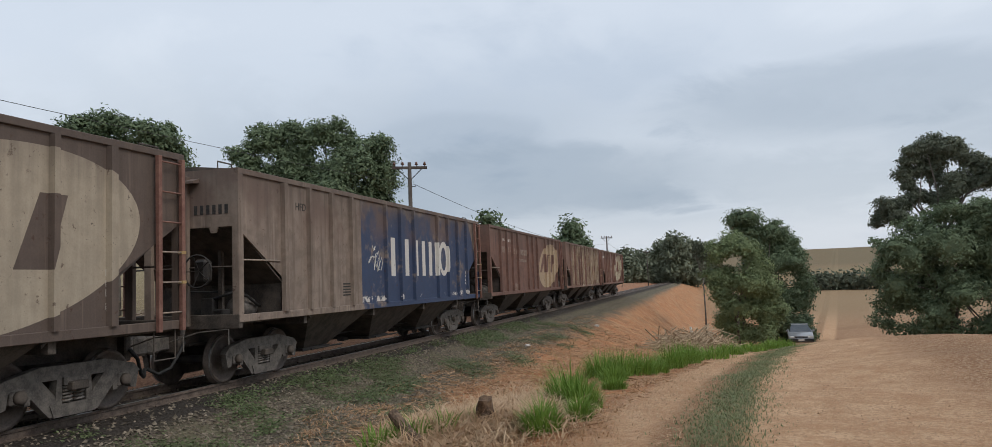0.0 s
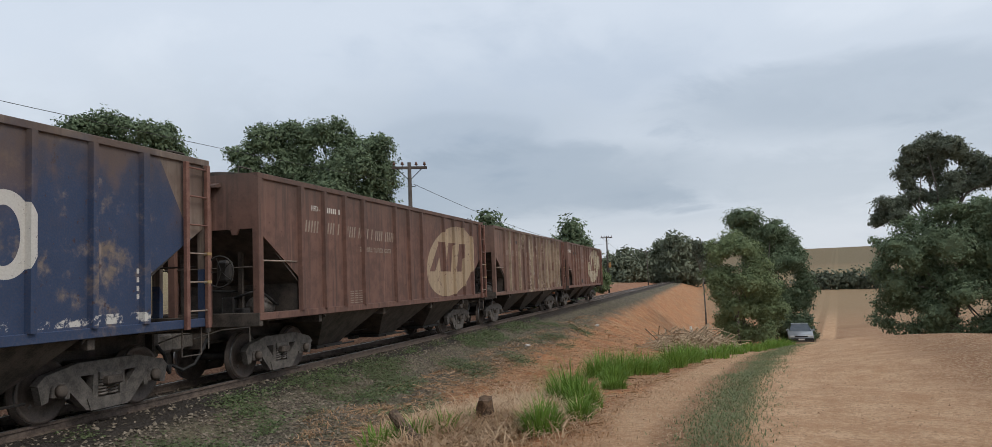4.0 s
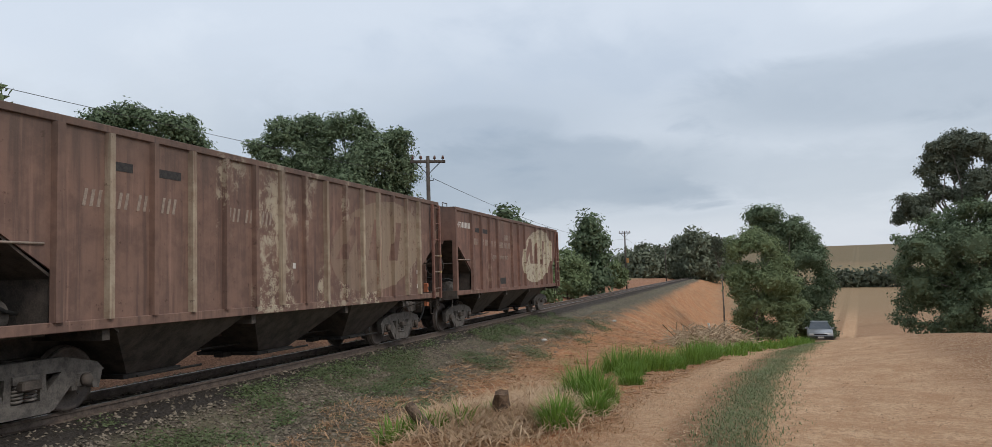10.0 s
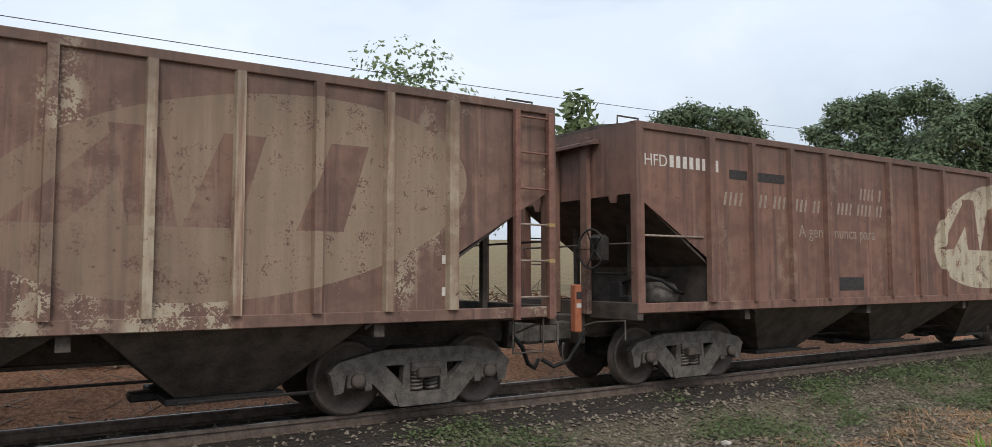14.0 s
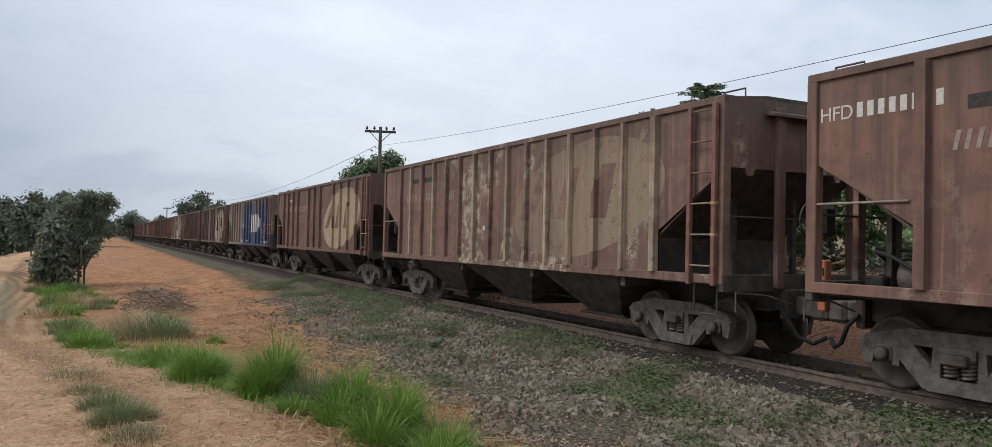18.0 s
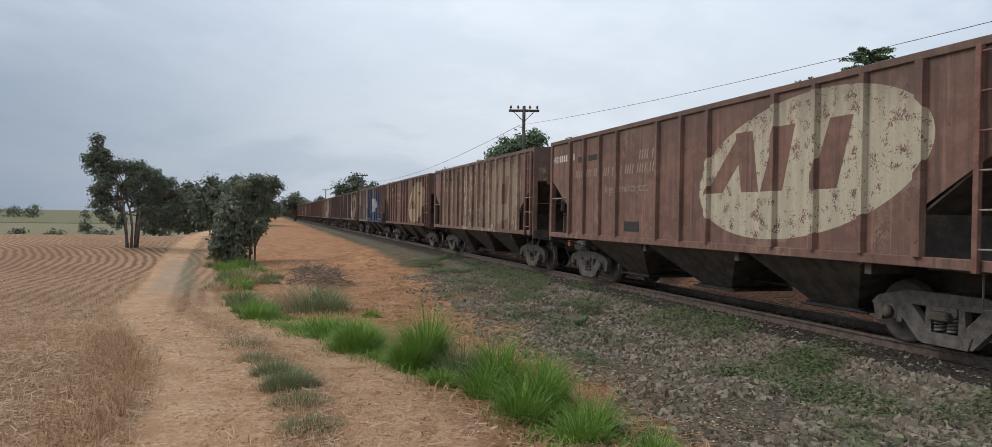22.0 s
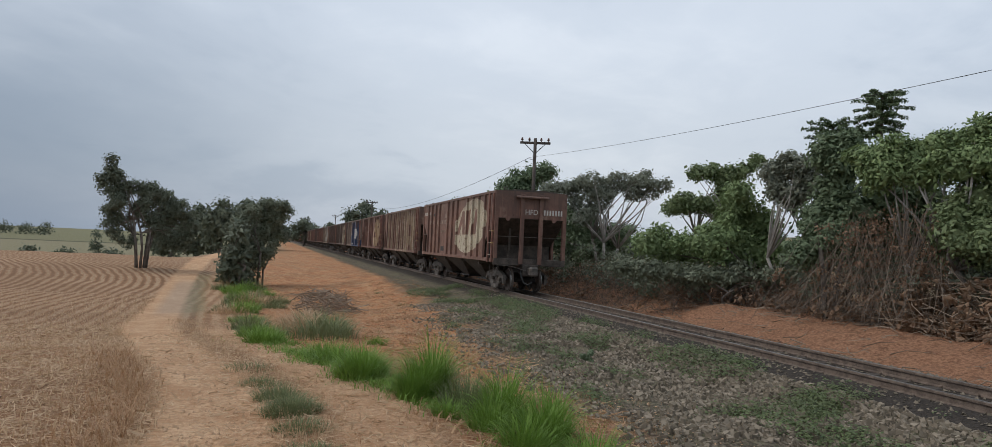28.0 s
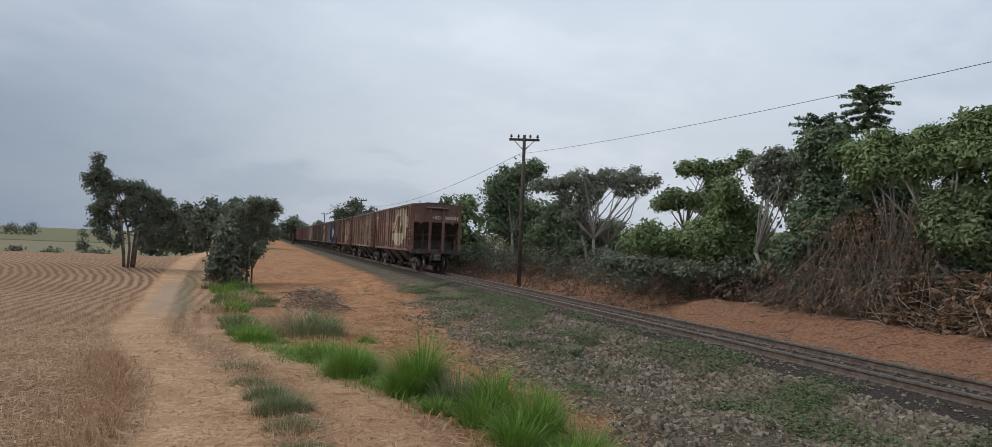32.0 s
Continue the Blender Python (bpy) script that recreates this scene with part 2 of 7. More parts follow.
PAINTS = {
    "grey": wagon_paint("grey_brown_paint", (0.095, 0.070, 0.058), (0.120, 0.088, 0.070), (0.075, 0.056, 0.046), (0.43, 0.36, 0.27), 0.18, (3.75, 2.28, 2.30, 1.15)),
    "blue": wagon_paint("grey_tan_paint_with_blue", (0.178, 0.136, 0.108), (0.262, 0.204, 0.162), (0.122, 0.092, 0.073), wear=0.12, blue=True),
    "oval": wagon_paint("brown_paint_with_oval", (0.120, 0.064, 0.050), (0.188, 0.098, 0.073), (0.084, 0.049, 0.040), (0.46, 0.345, 0.225), 0.28, (3.65, 2.30, 2.20, 1.08)),
    "faded": wagon_paint("faded_brown_paint", (0.150, 0.088, 0.068), (0.226, 0.132, 0.098), (0.104, 0.064, 0.052), (0.330, 0.245, 0.170), 0.30, (3.40, 2.385, 2.30, 1.05), 1.0, peel_x=(-2.6, 7.2)),
    "red": wagon_paint("red_brown_paint_with_oval", (0.152, 0.082, 0.063), (0.226, 0.121, 0.089), (0.100, 0.060, 0.050), (0.58, 0.51, 0.375), 0.35, (3.20, 2.42, 2.50, 1.10), 0.25),
    "dark": wagon_paint("dark_brown_paint", (0.080, 0.050, 0.042), (0.125, 0.074, 0.058), (0.060, 0.042, 0.036), wear=0.3, peel=0.2),
    "pale": wagon_paint("pale_patched_paint", (0.180, 0.125, 0.096), (0.280, 0.205, 0.150), (0.126, 0.097, 0.081), (0.50, 0.46, 0.40), 0.25, (2.4, 2.4, 3.2, 1.2), 0.9),
    "plain": wagon_paint("plain_brown_paint", (0.130, 0.066, 0.050), (0.190, 0.094, 0.068), (0.088, 0.050, 0.040), wear=0.3, peel=0.35),
}
STEEL = plain("sooty_steel", (0.020, 0.018, 0.017), (0.055, 0.047, 0.041), 0.6, 0.2, 5.0)
FRAME = plain("dusty_underframe", (0.038, 0.031, 0.026), (0.112, 0.089, 0.072), 0.75, 0.0, 4.0)
CAST = plain("grey_cast_steel", (0.062, 0.054, 0.047), (0.165, 0.142, 0.122), 0.7, 0.0, 7.0)
DISC = plain("brown_wheel_disc", (0.060, 0.046, 0.038), (0.135, 0.105, 0.086), 0.65, 0.1, 5.0)
SPRING = plain("pale_spring_steel", (0.12, 0.105, 0.092), (0.24, 0.21, 0.185), 0.6, 0.2, 9.0)
TREAD = plain("worn_wheel_tread", (0.28, 0.27, 0.26), (0.45, 0.43, 0.41), 0.35, 0.9, 9.0)
RAILM = plain("rusty_rail", (0.085, 0.062, 0.049), (0.195, 0.145, 0.113), 0.7, 0.2, 8.0)
RAILTOP = plain("polished_railhead", (0.22, 0.20, 0.19), (0.34, 0.31, 0.29), 0.38, 0.8, 12.0)
SLEEPER = plain("weathered_sleeper", (0.040, 0.032, 0.027), (0.088, 0.070, 0.057), 0.9, 0.0, 5.0)
RUSTBAR = plain("chipped_red_bar", (0.15, 0.066, 0.050), (0.24, 0.125, 0.092), 0.7, 0.0, 6.0)
YELLOW = plain("yellow_grip_paint", (0.34, 0.22, 0.08), (0.46, 0.33, 0.15), 0.6, 0.0, 8.0)
ORANGE = plain("orange_device_paint", (0.36, 0.115, 0.055), (0.48, 0.17, 0.085), 0.5, 0.0, 6.0)
WHITE = plain("stencil_white", (0.50, 0.47, 0.42), (0.66, 0.63, 0.58), 0.7, 0.0, 20.0)
BLACKP = plain("stencil_black", (0.02, 0.018, 0.018), (0.05, 0.045, 0.04), 0.7, 0.0, 20.0)
FADEDW = plain("faded_stencil", (0.22, 0.165, 0.13), (0.36, 0.29, 0.23), 0.7, 0.0, 14.0)
RUBBER = plain("black_rubber", (0.012, 0.012, 0.012), (0.03, 0.028, 0.026), 0.7, 0.0, 9.0)
TIMBER = plain("dark_pole_timber", (0.050, 0.040, 0.034), (0.105, 0.086, 0.072), 0.9, 0.0, 3.0)
CERAMIC = plain("brown_insulator", (0.10, 0.045, 0.030), (0.16, 0.075, 0.05), 0.3, 0.0, 9.0)
BARK = plain("grey_bark", (0.085, 0.070, 0.058), (0.19, 0.165, 0.14), 0.95, 0.0, 3.0, 0.6, 0.03)
PALEBARK = plain("pale_dead_bark", (0.22, 0.195, 0.17), (0.38, 0.35, 0.31), 0.95, 0.0, 3.0, 0.6, 0.03)
TWIG = plain("dry_twig", (0.155, 0.114, 0.082), (0.34, 0.260, 0.190), 0.95, 0.0, 2.0)
DEADLEAF = leaf_mat("dry_brown_leaf", (0.17, 0.095, 0.055), (0.31, 0.20, 0.125), (0.22, 0.14, 0.09))
LEAF = leaf_mat("mango_leaf", (0.110, 0.154, 0.086), (0.198, 0.252, 0.142), (0.138, 0.182, 0.102))
LEAF2 = leaf_mat("scrub_leaf", (0.138, 0.182, 0.085), (0.246, 0.300, 0.144), (0.170, 0.214, 0.102))
LEAF3 = leaf_mat("grey_green_leaf", (0.110, 0.128, 0.092), (0.185, 0.205, 0.140), (0.130, 0.148, 0.102))
OLIVE = leaf_mat("dull_olive_leaf", (0.130, 0.150, 0.100), (0.235, 0.255, 0.175), (0.160, 0.180, 0.120))
VINE = leaf_mat("vine_leaf", (0.140, 0.200, 0.088), (0.270, 0.350, 0.150), (0.180, 0.235, 0.102))
GRASS = leaf_mat("green_grass_blade", (0.085, 0.160, 0.024), (0.290, 0.430, 0.085), (0.155, 0.260, 0.045))
PALELEAF = leaf_mat("pale_olive_leaf", (0.170, 0.185, 0.135), (0.310, 0.325, 0.255), (0.210, 0.225, 0.165))
CREEPER = plain("dead_creeper_stem", (0.075, 0.058, 0.045), (0.200, 0.155, 0.118), 0.95, 0.0, 2.0)
DULLGRASS = leaf_mat("dull_grass_blade", (0.120, 0.150, 0.066), (0.270, 0.285, 0.140), (0.175, 0.200, 0.094))
STRAW = leaf_mat("straw_blade", (0.38, 0.240, 0.135), (0.70, 0.52, 0.345), (0.52, 0.355, 0.212))
WEED = leaf_mat("trackside_weed", (0.085, 0.120, 0.050), (0.180, 0.225, 0.095), (0.130, 0.150, 0.072))
RUSSET = leaf_mat("russet_straw", (0.26, 0.140, 0.070), (0.60, 0.390, 0.225), (0.42, 0.250, 0.135))
DRYBROWN = leaf_mat("dry_brown_blade", (0.150, 0.085, 0.048), (0.380, 0.235, 0.135), (0.240, 0.150, 0.085))


def stone_mat():
    n = Nodes("ballast_stone")
    r = n.random(island=True)
    f = n.noise(14.0, 4)
    col = n.mix(r, (0.096, 0.077, 0.058), (0.315, 0.254, 0.193))
    return n.done(n.mix(f * 0.6, col, (0.14, 0.12, 0.08)), 0.9, 0.0, f, 0.4, 0.01, 0.3)


STONE = stone_mat()


def sm(a, b, v):
    t = min(1.0, max(0.0, (v - a) / (b - a)))
    return t * t * (3 - 2 * t)


# ---------------------------------------------------------------- ground
AXIS = 8.92                       # centre of the track in y
FALL_X = ([0, 10, 20, 27, 40, 60, 80, 120, 200, 400, 600, 1600], [-0.12, -0.22, -0.75, -1.15, -2.2, -3.75, -4.5, -4.2, -1.0, 7, 17, 20])
FALL_B = ([0, 10, 16, 24, 36, 48, 60, 75, 110, 250, 500, 1000, 1600], [-0.12, -0.18, -0.42, -0.85, -1.05, -0.5, -0.12, -0.9, -3.2, -3.2, -2.0, 0.6, 0.6])


ROAD_X = [-160, -80, -57, -44, -36.8, -27.8, -22, -18, -13.4, -10.9, -9.3, -7.7, 0, 8.6, 11.7, 16.3, 23.2, 36, 60, 160]
ROAD_Y = [-9.0, -4.8, -4.2, -3.85, -3.5, -2.75, -2.25, -1.85, -0.8, -0.2, 0.15, 0.28, 0.15, 0.02, -0.22, -0.6, -1.45, -3.15, -7.1, -22.6]
SHOULDER_X = [-160, -45, -24.5, -16.5, -11, -9.3, -7.2, -3, 2, 5, 8.9, 13.8, 23, 42, 100, 160]      # where gravel gives way to soil
SHOULDER_Y = [6.0, 5.9, 5.3, 4.5, 3.8, 4.1, 3.6, 2.9, 2.9, 3.5, 4.4, 4.9, 5.1, 5.4, 5.7, 5.7]


def ground_z(x, y):
    d = abs(y - AXIS)
    if x > 0:
        low = float(np.interp(x, *FALL_X)) + 0.55 * sm(-1.5, -8, y) * sm(8, 22, x) * (1 - sm(36, 62, x))
        top = 0.012 * max(0.0, x - 300)
    else:
        low = float(np.interp(-x, *FALL_B))
        if x < -60:
            low = -0.3 + (low + 0.3) * max(sm(-5, -11, y), sm(300, 500, -x))
        top = 0.0
    bank = top - 0.38 - 0.10 * sm(3.0, 5.0, d)
    if y < AXIS:
        z = low + (bank - low) * sm(0.8, 6.4, y)
    else:
        z = bank + 0.62 * sm(AXIS + 2.2, AXIS + 4.6, y) + 0.35 * sm(14, 22, y) + 0.05 * max(0.0, y - 24)
    ballast = top - 0.145 + (0.02 if 0.62 < d < 1.3 else 0.0)
    z = z + (ballast - z) * (1 - sm(1.35, 2.35, d))
    # uneven soil, lumpier on the banks than on the road
    rough = sm(1.4, 2.4, d)
    if rough and abs(x) < 400:
        lumpy = sm(1.0, 2.6, y) * (1 - sm(14, 20, y))
        z += rough * (0.09 * noise.noise((x * 0.35, y * 0.35, 1.0)) + (0.02 + 0.07 * lumpy) * noise.noise((x * 1.1, y * 1.3, 4.0)) + (0.012 + 0.028 * lumpy) * noise.noise((x * 2.7, y * 2.7, 8.0)))
    return z


def spread(lo, hi, step, far, grow):
    """Coordinates evenly spaced between lo and hi, and growing beyond them out to far."""
    v = list(np.arange(lo, hi + 1e-6, step))
    a, s = v[0], step
    while a > -far:
        s *= grow
        a -= s
        v.insert(0, a)
    a, s = v[-1], step
    while a < far:
        s *= grow
        a += s
        v.append(a)
    return v


def make_ground():
    xs, ys = spread(-26, 26, 0.2, 1600, 1.06), spread(-5, 15, 0.16, 1600, 1.07)
    verts = [(x, y, ground_z(x, y)) for y in ys for x in xs]
    w = len(xs)
    faces = [(j * w + i, j * w + i + 1, (j + 1) * w + i + 1, (j + 1) * w + i) for j in range(len(ys) - 1) for i in range(w - 1)]
    me = bpy.data.meshes.new("ground")
    me.from_pydata(verts, [], faces)
    me.polygons.foreach_set("use_smooth", [True] * len(faces))
    n = Nodes("ground_soil_and_stubble")
    x, y = n.axis(0), n.axis(1)

    def along(px, py):
        """A line of the plan: y as a function of x."""
        c = n.nt.nodes.new("ShaderNodeFloatCurve")
        lo, hi = min(py) - 1.0, max(py) + 1.0
        cu = c.mapping.curves[0]
        for k, (a, b) in enumerate(zip(px, py)):
            q = ((a + 160) / 320, (b - lo) / (hi - lo))
            if k in (0, len(px) - 1):
                cu.points[0 if k == 0 else -1].location = q
            else:
                cu.points.new(*q)
        for q in cu.points:
            q.handle_type = "VECTOR"
        c.mapping.update()
        n.put(c.inputs["Value"], (x + 160.0) * (1 / 320))
        return Ex(n, c.outputs[0]) * (hi - lo) + lo

    wob = (n.noise(0.45, 4, 0.6, seed=2.0) - 0.5) * 2.6
    wob2 = (n.noise(2.2, 5, 0.7, seed=6.0) - 0.5) * 1.6
    mid, fine = n.noise(1.7, 5, 0.65, seed=3.0), n.noise(16.0, 5, 0.65, seed=8.0)
    straw_n = n.noise(5.0, 5, 0.7, stretch=(1.0, 3.0, 1.0), seed=5.0)
    grit = n.noise(60.0, 3, 0.6, seed=9.0)
    chip = n.noise(10.0, 6, 0.78, stretch=(1.0, 2.2, 1.0), seed=21.0)
    tuss = n.noise(2.6, 7, 0.80, stretch=(1.0, 1.5, 1.0), seed=33.0)
    bits = n.noise(34.0, 4, 0.7, stretch=(1.0, 0.45, 1.0), seed=31.0)
    # field of cut straw over reddish soil; drilled rows that swing round at the far headland
    past = n.math("MINIMUM", x + 38.0, 0.0)
    near = n.math("MAXIMUM", x + 29.0, 0.0)
    arc = y + past * past * 0.022 - near * 0.08
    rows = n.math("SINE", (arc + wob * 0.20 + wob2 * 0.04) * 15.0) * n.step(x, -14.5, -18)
    soil = n.mix(n.step(mid * 0.5 + fine * 0.5, 0.42, 0.58), (0.275, 0.142, 0.075), (0.400, 0.226, 0.125))
    stubble = n.mix(n.step(straw_n * 0.4 + fine * 0.6, 0.42, 0.58), (0.225, 0.122, 0.069), (0.490, 0.312, 0.185))
    stubble = n.mix(n.step(bits, 0.53, 0.60) * 0.75, stubble, (0.66, 0.49, 0.325))
    stubble = n.mix(n.step(bits, 0.46, 0.40) * 0.7, stubble, (0.160, 0.084, 0.047))
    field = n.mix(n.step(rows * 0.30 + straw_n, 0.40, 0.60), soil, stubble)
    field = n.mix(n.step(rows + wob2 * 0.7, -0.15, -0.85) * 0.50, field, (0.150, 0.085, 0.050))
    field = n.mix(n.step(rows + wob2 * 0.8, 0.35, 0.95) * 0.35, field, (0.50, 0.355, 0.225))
    field = n.mix(n.step(n.noise(0.12, 3, 0.5, seed=51.0), 0.5, 0.62) * 0.35, field, (0.225, 0.130, 0.074))
    # wheel tracks of the farm road
    centre = y - along(ROAD_X, ROAD_Y)
    dirt = n.mix(n.step(mid * 0.5 + fine * 0.5, 0.42, 0.60), (0.490, 0.282, 0.155), (0.690, 0.455, 0.278))
    clod = n.cells(22.0)
    dirt = n.mix(n.step(clod, 0.55, 0.95) * n.step(mid, 0.40, 0.62) * 0.4, dirt, (0.270, 0.130, 0.066))
    dirt = n.mix(n.step(grit * 0.6 + fine * 0.4, 0.52, 0.62) * 0.42, dirt, (0.28, 0.155, 0.088))
    pale = n.noise(7.0, 4, 0.7, stretch=(1.0, 2.4, 1.0), seed=15.0)
    dirt = n.mix(n.step(pale, 0.56, 0.66) * 0.45, dirt, (0.54, 0.39, 0.25))
    east = n.step(x, -2.0, 4.0)
    t1 = n.step(n.math("ABSOLUTE", centre + 0.78 + wob2 * 0.2), 0.80, 0.45)
    t2 = n.step(n.math("ABSOLUTE", centre - 0.80 - east * 0.35 + wob2 * 0.2), 0.62, 0.30)
    broad = n.step(centre + wob2 * 0.3, -0.15, -0.40) & n.step(centre + wob * 0.35, -4.6, -2.4) & n.step(x, 1.0, 5.0) & n.step(x, 60, 40)
    worn = n.step(n.math("ABSOLUTE", centre), 1.5, 1.2) * n.step(x, -15.0, -12.5)
    field = n.mix(worn * n.step(chip * 0.6 + mid * 0.4, 0.38, 0.58) * 0.75, field, (0.300, 0.178, 0.098))
    col = n.mix((t1 | (t2 * (0.80 - n.step(x, -17, -21) * 0.55))) | (broad * 0.92), field, dirt)
    # damp grey earth in the hollow
    col = n.mix(n.step(n.math("ABSOLUTE", x + 33.0), 11, 6) * n.step(n.math("ABSOLUTE", centre + 0.35), 0.85, 0.35) * 0.5, col, (0.36, 0.29, 0.225))
    turf = n.step(n.math("ABSOLUTE", centre + wob2 * 0.15), 0.42, 0.18) * n.step(x, 3.0, 6.0) * n.step(x, 60, 42)
    turf = turf | (n.step(n.math("ABSOLUTE", centre - 0.2 + wob2 * 0.15), 0.50, 0.2) * n.step(x, -22.0, -27.0) * n.step(x, -48, -44) * 0.8)
    col = n.mix(turf * n.step(fine * 0.6 + mid * 0.4, 0.40, 0.54) * 0.75, col, n.mix(grit, (0.120, 0.125, 0.060), (0.225, 0.205, 0.110)))
    # bank towards the line: orange soil under dry straw
    orange = n.mix(n.step(mid * 0.5 + fine * 0.5, 0.42, 0.58), (0.340, 0.130, 0.055), (0.560, 0.262, 0.122))
    dry = n.mix(n.step(straw_n * 0.5 + fine * 0.5, 0.43, 0.57), (0.185, 0.096, 0.052), (0.405, 0.238, 0.130))
    orange = n.mix(n.step(chip, 0.53, 0.60) * 0.75, orange, (0.60, 0.375, 0.205))
    orange = n.mix(n.step(chip, 0.45, 0.39) * 0.75, orange, (0.170, 0.080, 0.042))
    bare = n.step(wob2 * 0.25 + wob * 0.30 + n.step(n.math("ABSOLUTE", x + 12.5), 4.5, 2.0) * 0.35 * n.step(y, 3.9, 2.9), 0.05, 0.42)
    bank = n.mix(n.step(straw_n * 0.4 + mid * 0.3 + wob * 0.12 + 0.15, 0.46, 0.57) * (1.0 - bare), orange, dry)
    bank = n.mix(n.step(tuss, 0.53, 0.60) * 0.55 * (1.0 - bare * 0.6), bank, (0.56, 0.355, 0.195))
    bank = n.mix(n.step(tuss, 0.46, 0.39) * 0.60, bank, (0.185, 0.092, 0.050))
    bank = n.mix(n.step(bits, 0.55, 0.62) * 0.55, bank, (0.56, 0.41, 0.26))
    streak = n.noise(0.8, 7, 0.78, stretch=(0.8, 1.6, 1.0), seed=61.0)
    bank = n.mix(n.step(streak, 0.52, 0.60) * 0.45, bank, (0.225, 0.108, 0.054))
    bank = n.mix(n.step(streak, 0.46, 0.40) * 0.40, bank, (0.52, 0.330, 0.180))
    col = n.mix(n.step(centre + wob2 * 0.5, 1.35, 1.9), col, bank)
    red = n.mix(n.step(chip * 0.5 + fine * 0.5, 0.42, 0.58), (0.215, 0.105, 0.061), (0.400, 0.215, 0.128))
    red = n.mix(n.step(tuss, 0.46, 0.39) * 0.6, red, (0.120, 0.062, 0.038))
    col = n.mix(n.step(y + wob * 0.25, 10.1, 10.9), col, red)
    # gravel and weedy dark soil along the ballast
    tone, dist = n.cells(17.0), n.cells(17.0, out="Distance")
    tone2 = n.cells(34.0)
    grey = n.mix(tone * 0.75 + tone2 * 0.25, (0.085, 0.067, 0.050), (0.320, 0.256, 0.192))
    grey = n.mix(n.step(dist, 0.40, 0.70) * 0.85, grey, (0.050, 0.040, 0.032))
    grey = n.mix(n.step(mid, 0.42, 0.60) * 0.35, grey, (0.160, 0.105, 0.070))
    blot = n.noise(7.0, 6, 0.78, seed=41.0)
    grey = n.mix(n.step(blot, 0.51, 0.60) * 0.45, grey, (0.255, 0.195, 0.150))
    grey = n.mix(n.step(blot, 0.47, 0.40) * 0.70, grey, (0.062, 0.048, 0.036))
    grey = n.mix(n.step(n.noise(4.0, 6, 0.75, seed=43.0), 0.50, 0.57) * 0.40, grey, (0.160, 0.155, 0.100))
    grey = n.mix(n.step(tuss, 0.54, 0.62) * 0.40, grey, (0.290, 0.205, 0.140))
    grey = n.mix(n.step(tuss, 0.46, 0.38) * 0.50, grey, (0.070, 0.055, 0.042))
    weedy = n.mix(n.step(mid * 0.5 + fine * 0.5, 0.46, 0.54) * 0.5, grey, (0.185, 0.178, 0.105))
    d = y - along(SHOULDER_X, SHOULDER_Y) + wob * 0.40 + wob2 * 0.75
    gravel = n.step(d, -0.6, 0.5) * n.step(y, 11.6, 10.6)
    col = n.mix(gravel, col, weedy)
    col = n.mix(n.step(n.math("ABSOLUTE", y - AXIS + 0.15) + wob2 * 0.3, 1.75, 1.3), col, n.mix(grit, (0.035, 0.029, 0.025), (0.095, 0.078, 0.064)))
    # land far off: pasture and pale crops
    far = n.step(n.math("ABSOLUTE", x), 70, 130) | n.step(n.math("ABSOLUTE", y), 45, 90)
    patch = n.noise(0.006, 2, 0.4, seed=12.0)
    crop = n.mix(n.step(patch, 0.46, 0.50), (0.25, 0.195, 0.110), (0.31, 0.215, 0.125))
    olive = n.mix(n.step(x, -295, -300), (0.215, 0.205, 0.125), (0.155, 0.165, 0.090))
    olive = n.mix(n.step(n.math("ABSOLUTE", x + 292.0), 9, 5), olive, (0.05, 0.06, 0.035))
    crop = n.mix(n.step(x, -60, -85), crop, olive)
    crop = n.mix(n.step(x, 230, 330), crop, (0.165, 0.135, 0.080))
    crop = n.mix(fine * 0.3, crop, (0.17, 0.13, 0.075))
    far = far * n.step(n.math("ABSOLUTE", y - AXIS), 6.0, 11.0)
    col = n.mix(far * 0.9, col, crop)
    col = n.mix(n.step(y + wob, 17.0, 21.0) * 0.9, col, n.mix(n.step(tuss * 0.6 + mid * 0.4, 0.40, 0.60), (0.155, 0.122, 0.068), (0.285, 0.230, 0.130)))
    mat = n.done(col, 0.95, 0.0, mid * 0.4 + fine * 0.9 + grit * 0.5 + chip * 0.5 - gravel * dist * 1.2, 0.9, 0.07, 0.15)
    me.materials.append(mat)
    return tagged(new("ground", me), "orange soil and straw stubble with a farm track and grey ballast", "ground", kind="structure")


ground = make_ground()


# ---------------------------------------------------------------- mesh writing
def part(name, bm, material, parent=None, label="", smooth=False):
    me = bpy.data.meshes.new(name)
    bmesh.ops.recalc_face_normals(bm, faces=bm.faces)
    bm.to_mesh(me)
    bm.free()
    if smooth:
        me.polygons.foreach_set("use_smooth", [True] * len(me.polygons))
    me.materials.append(material)
    ob = new(name, me)
    if parent:
        ob.parent = parent
    return tagged(ob, label)


def again(ob, m=None, parent=None):
    """Another part on the same mesh."""
    o = new(ob.name.split(".")[0], ob.data)
    o.parent = parent or ob.parent
    if m is not None:
        o.matrix_basis = m
    if "label" in ob:
        o["label"] = ob["label"]
    return o


def raw(name, verts, faces, material, parent=None, smooth=False):
    me = bpy.data.meshes.new(name)
    me.from_pydata(verts, [], faces)
    if smooth:
        me.polygons.foreach_set("use_smooth", [True] * len(faces))
    me.materials.append(material)
    ob = new(name, me)
    if parent:
        ob.parent = parent
    return ob


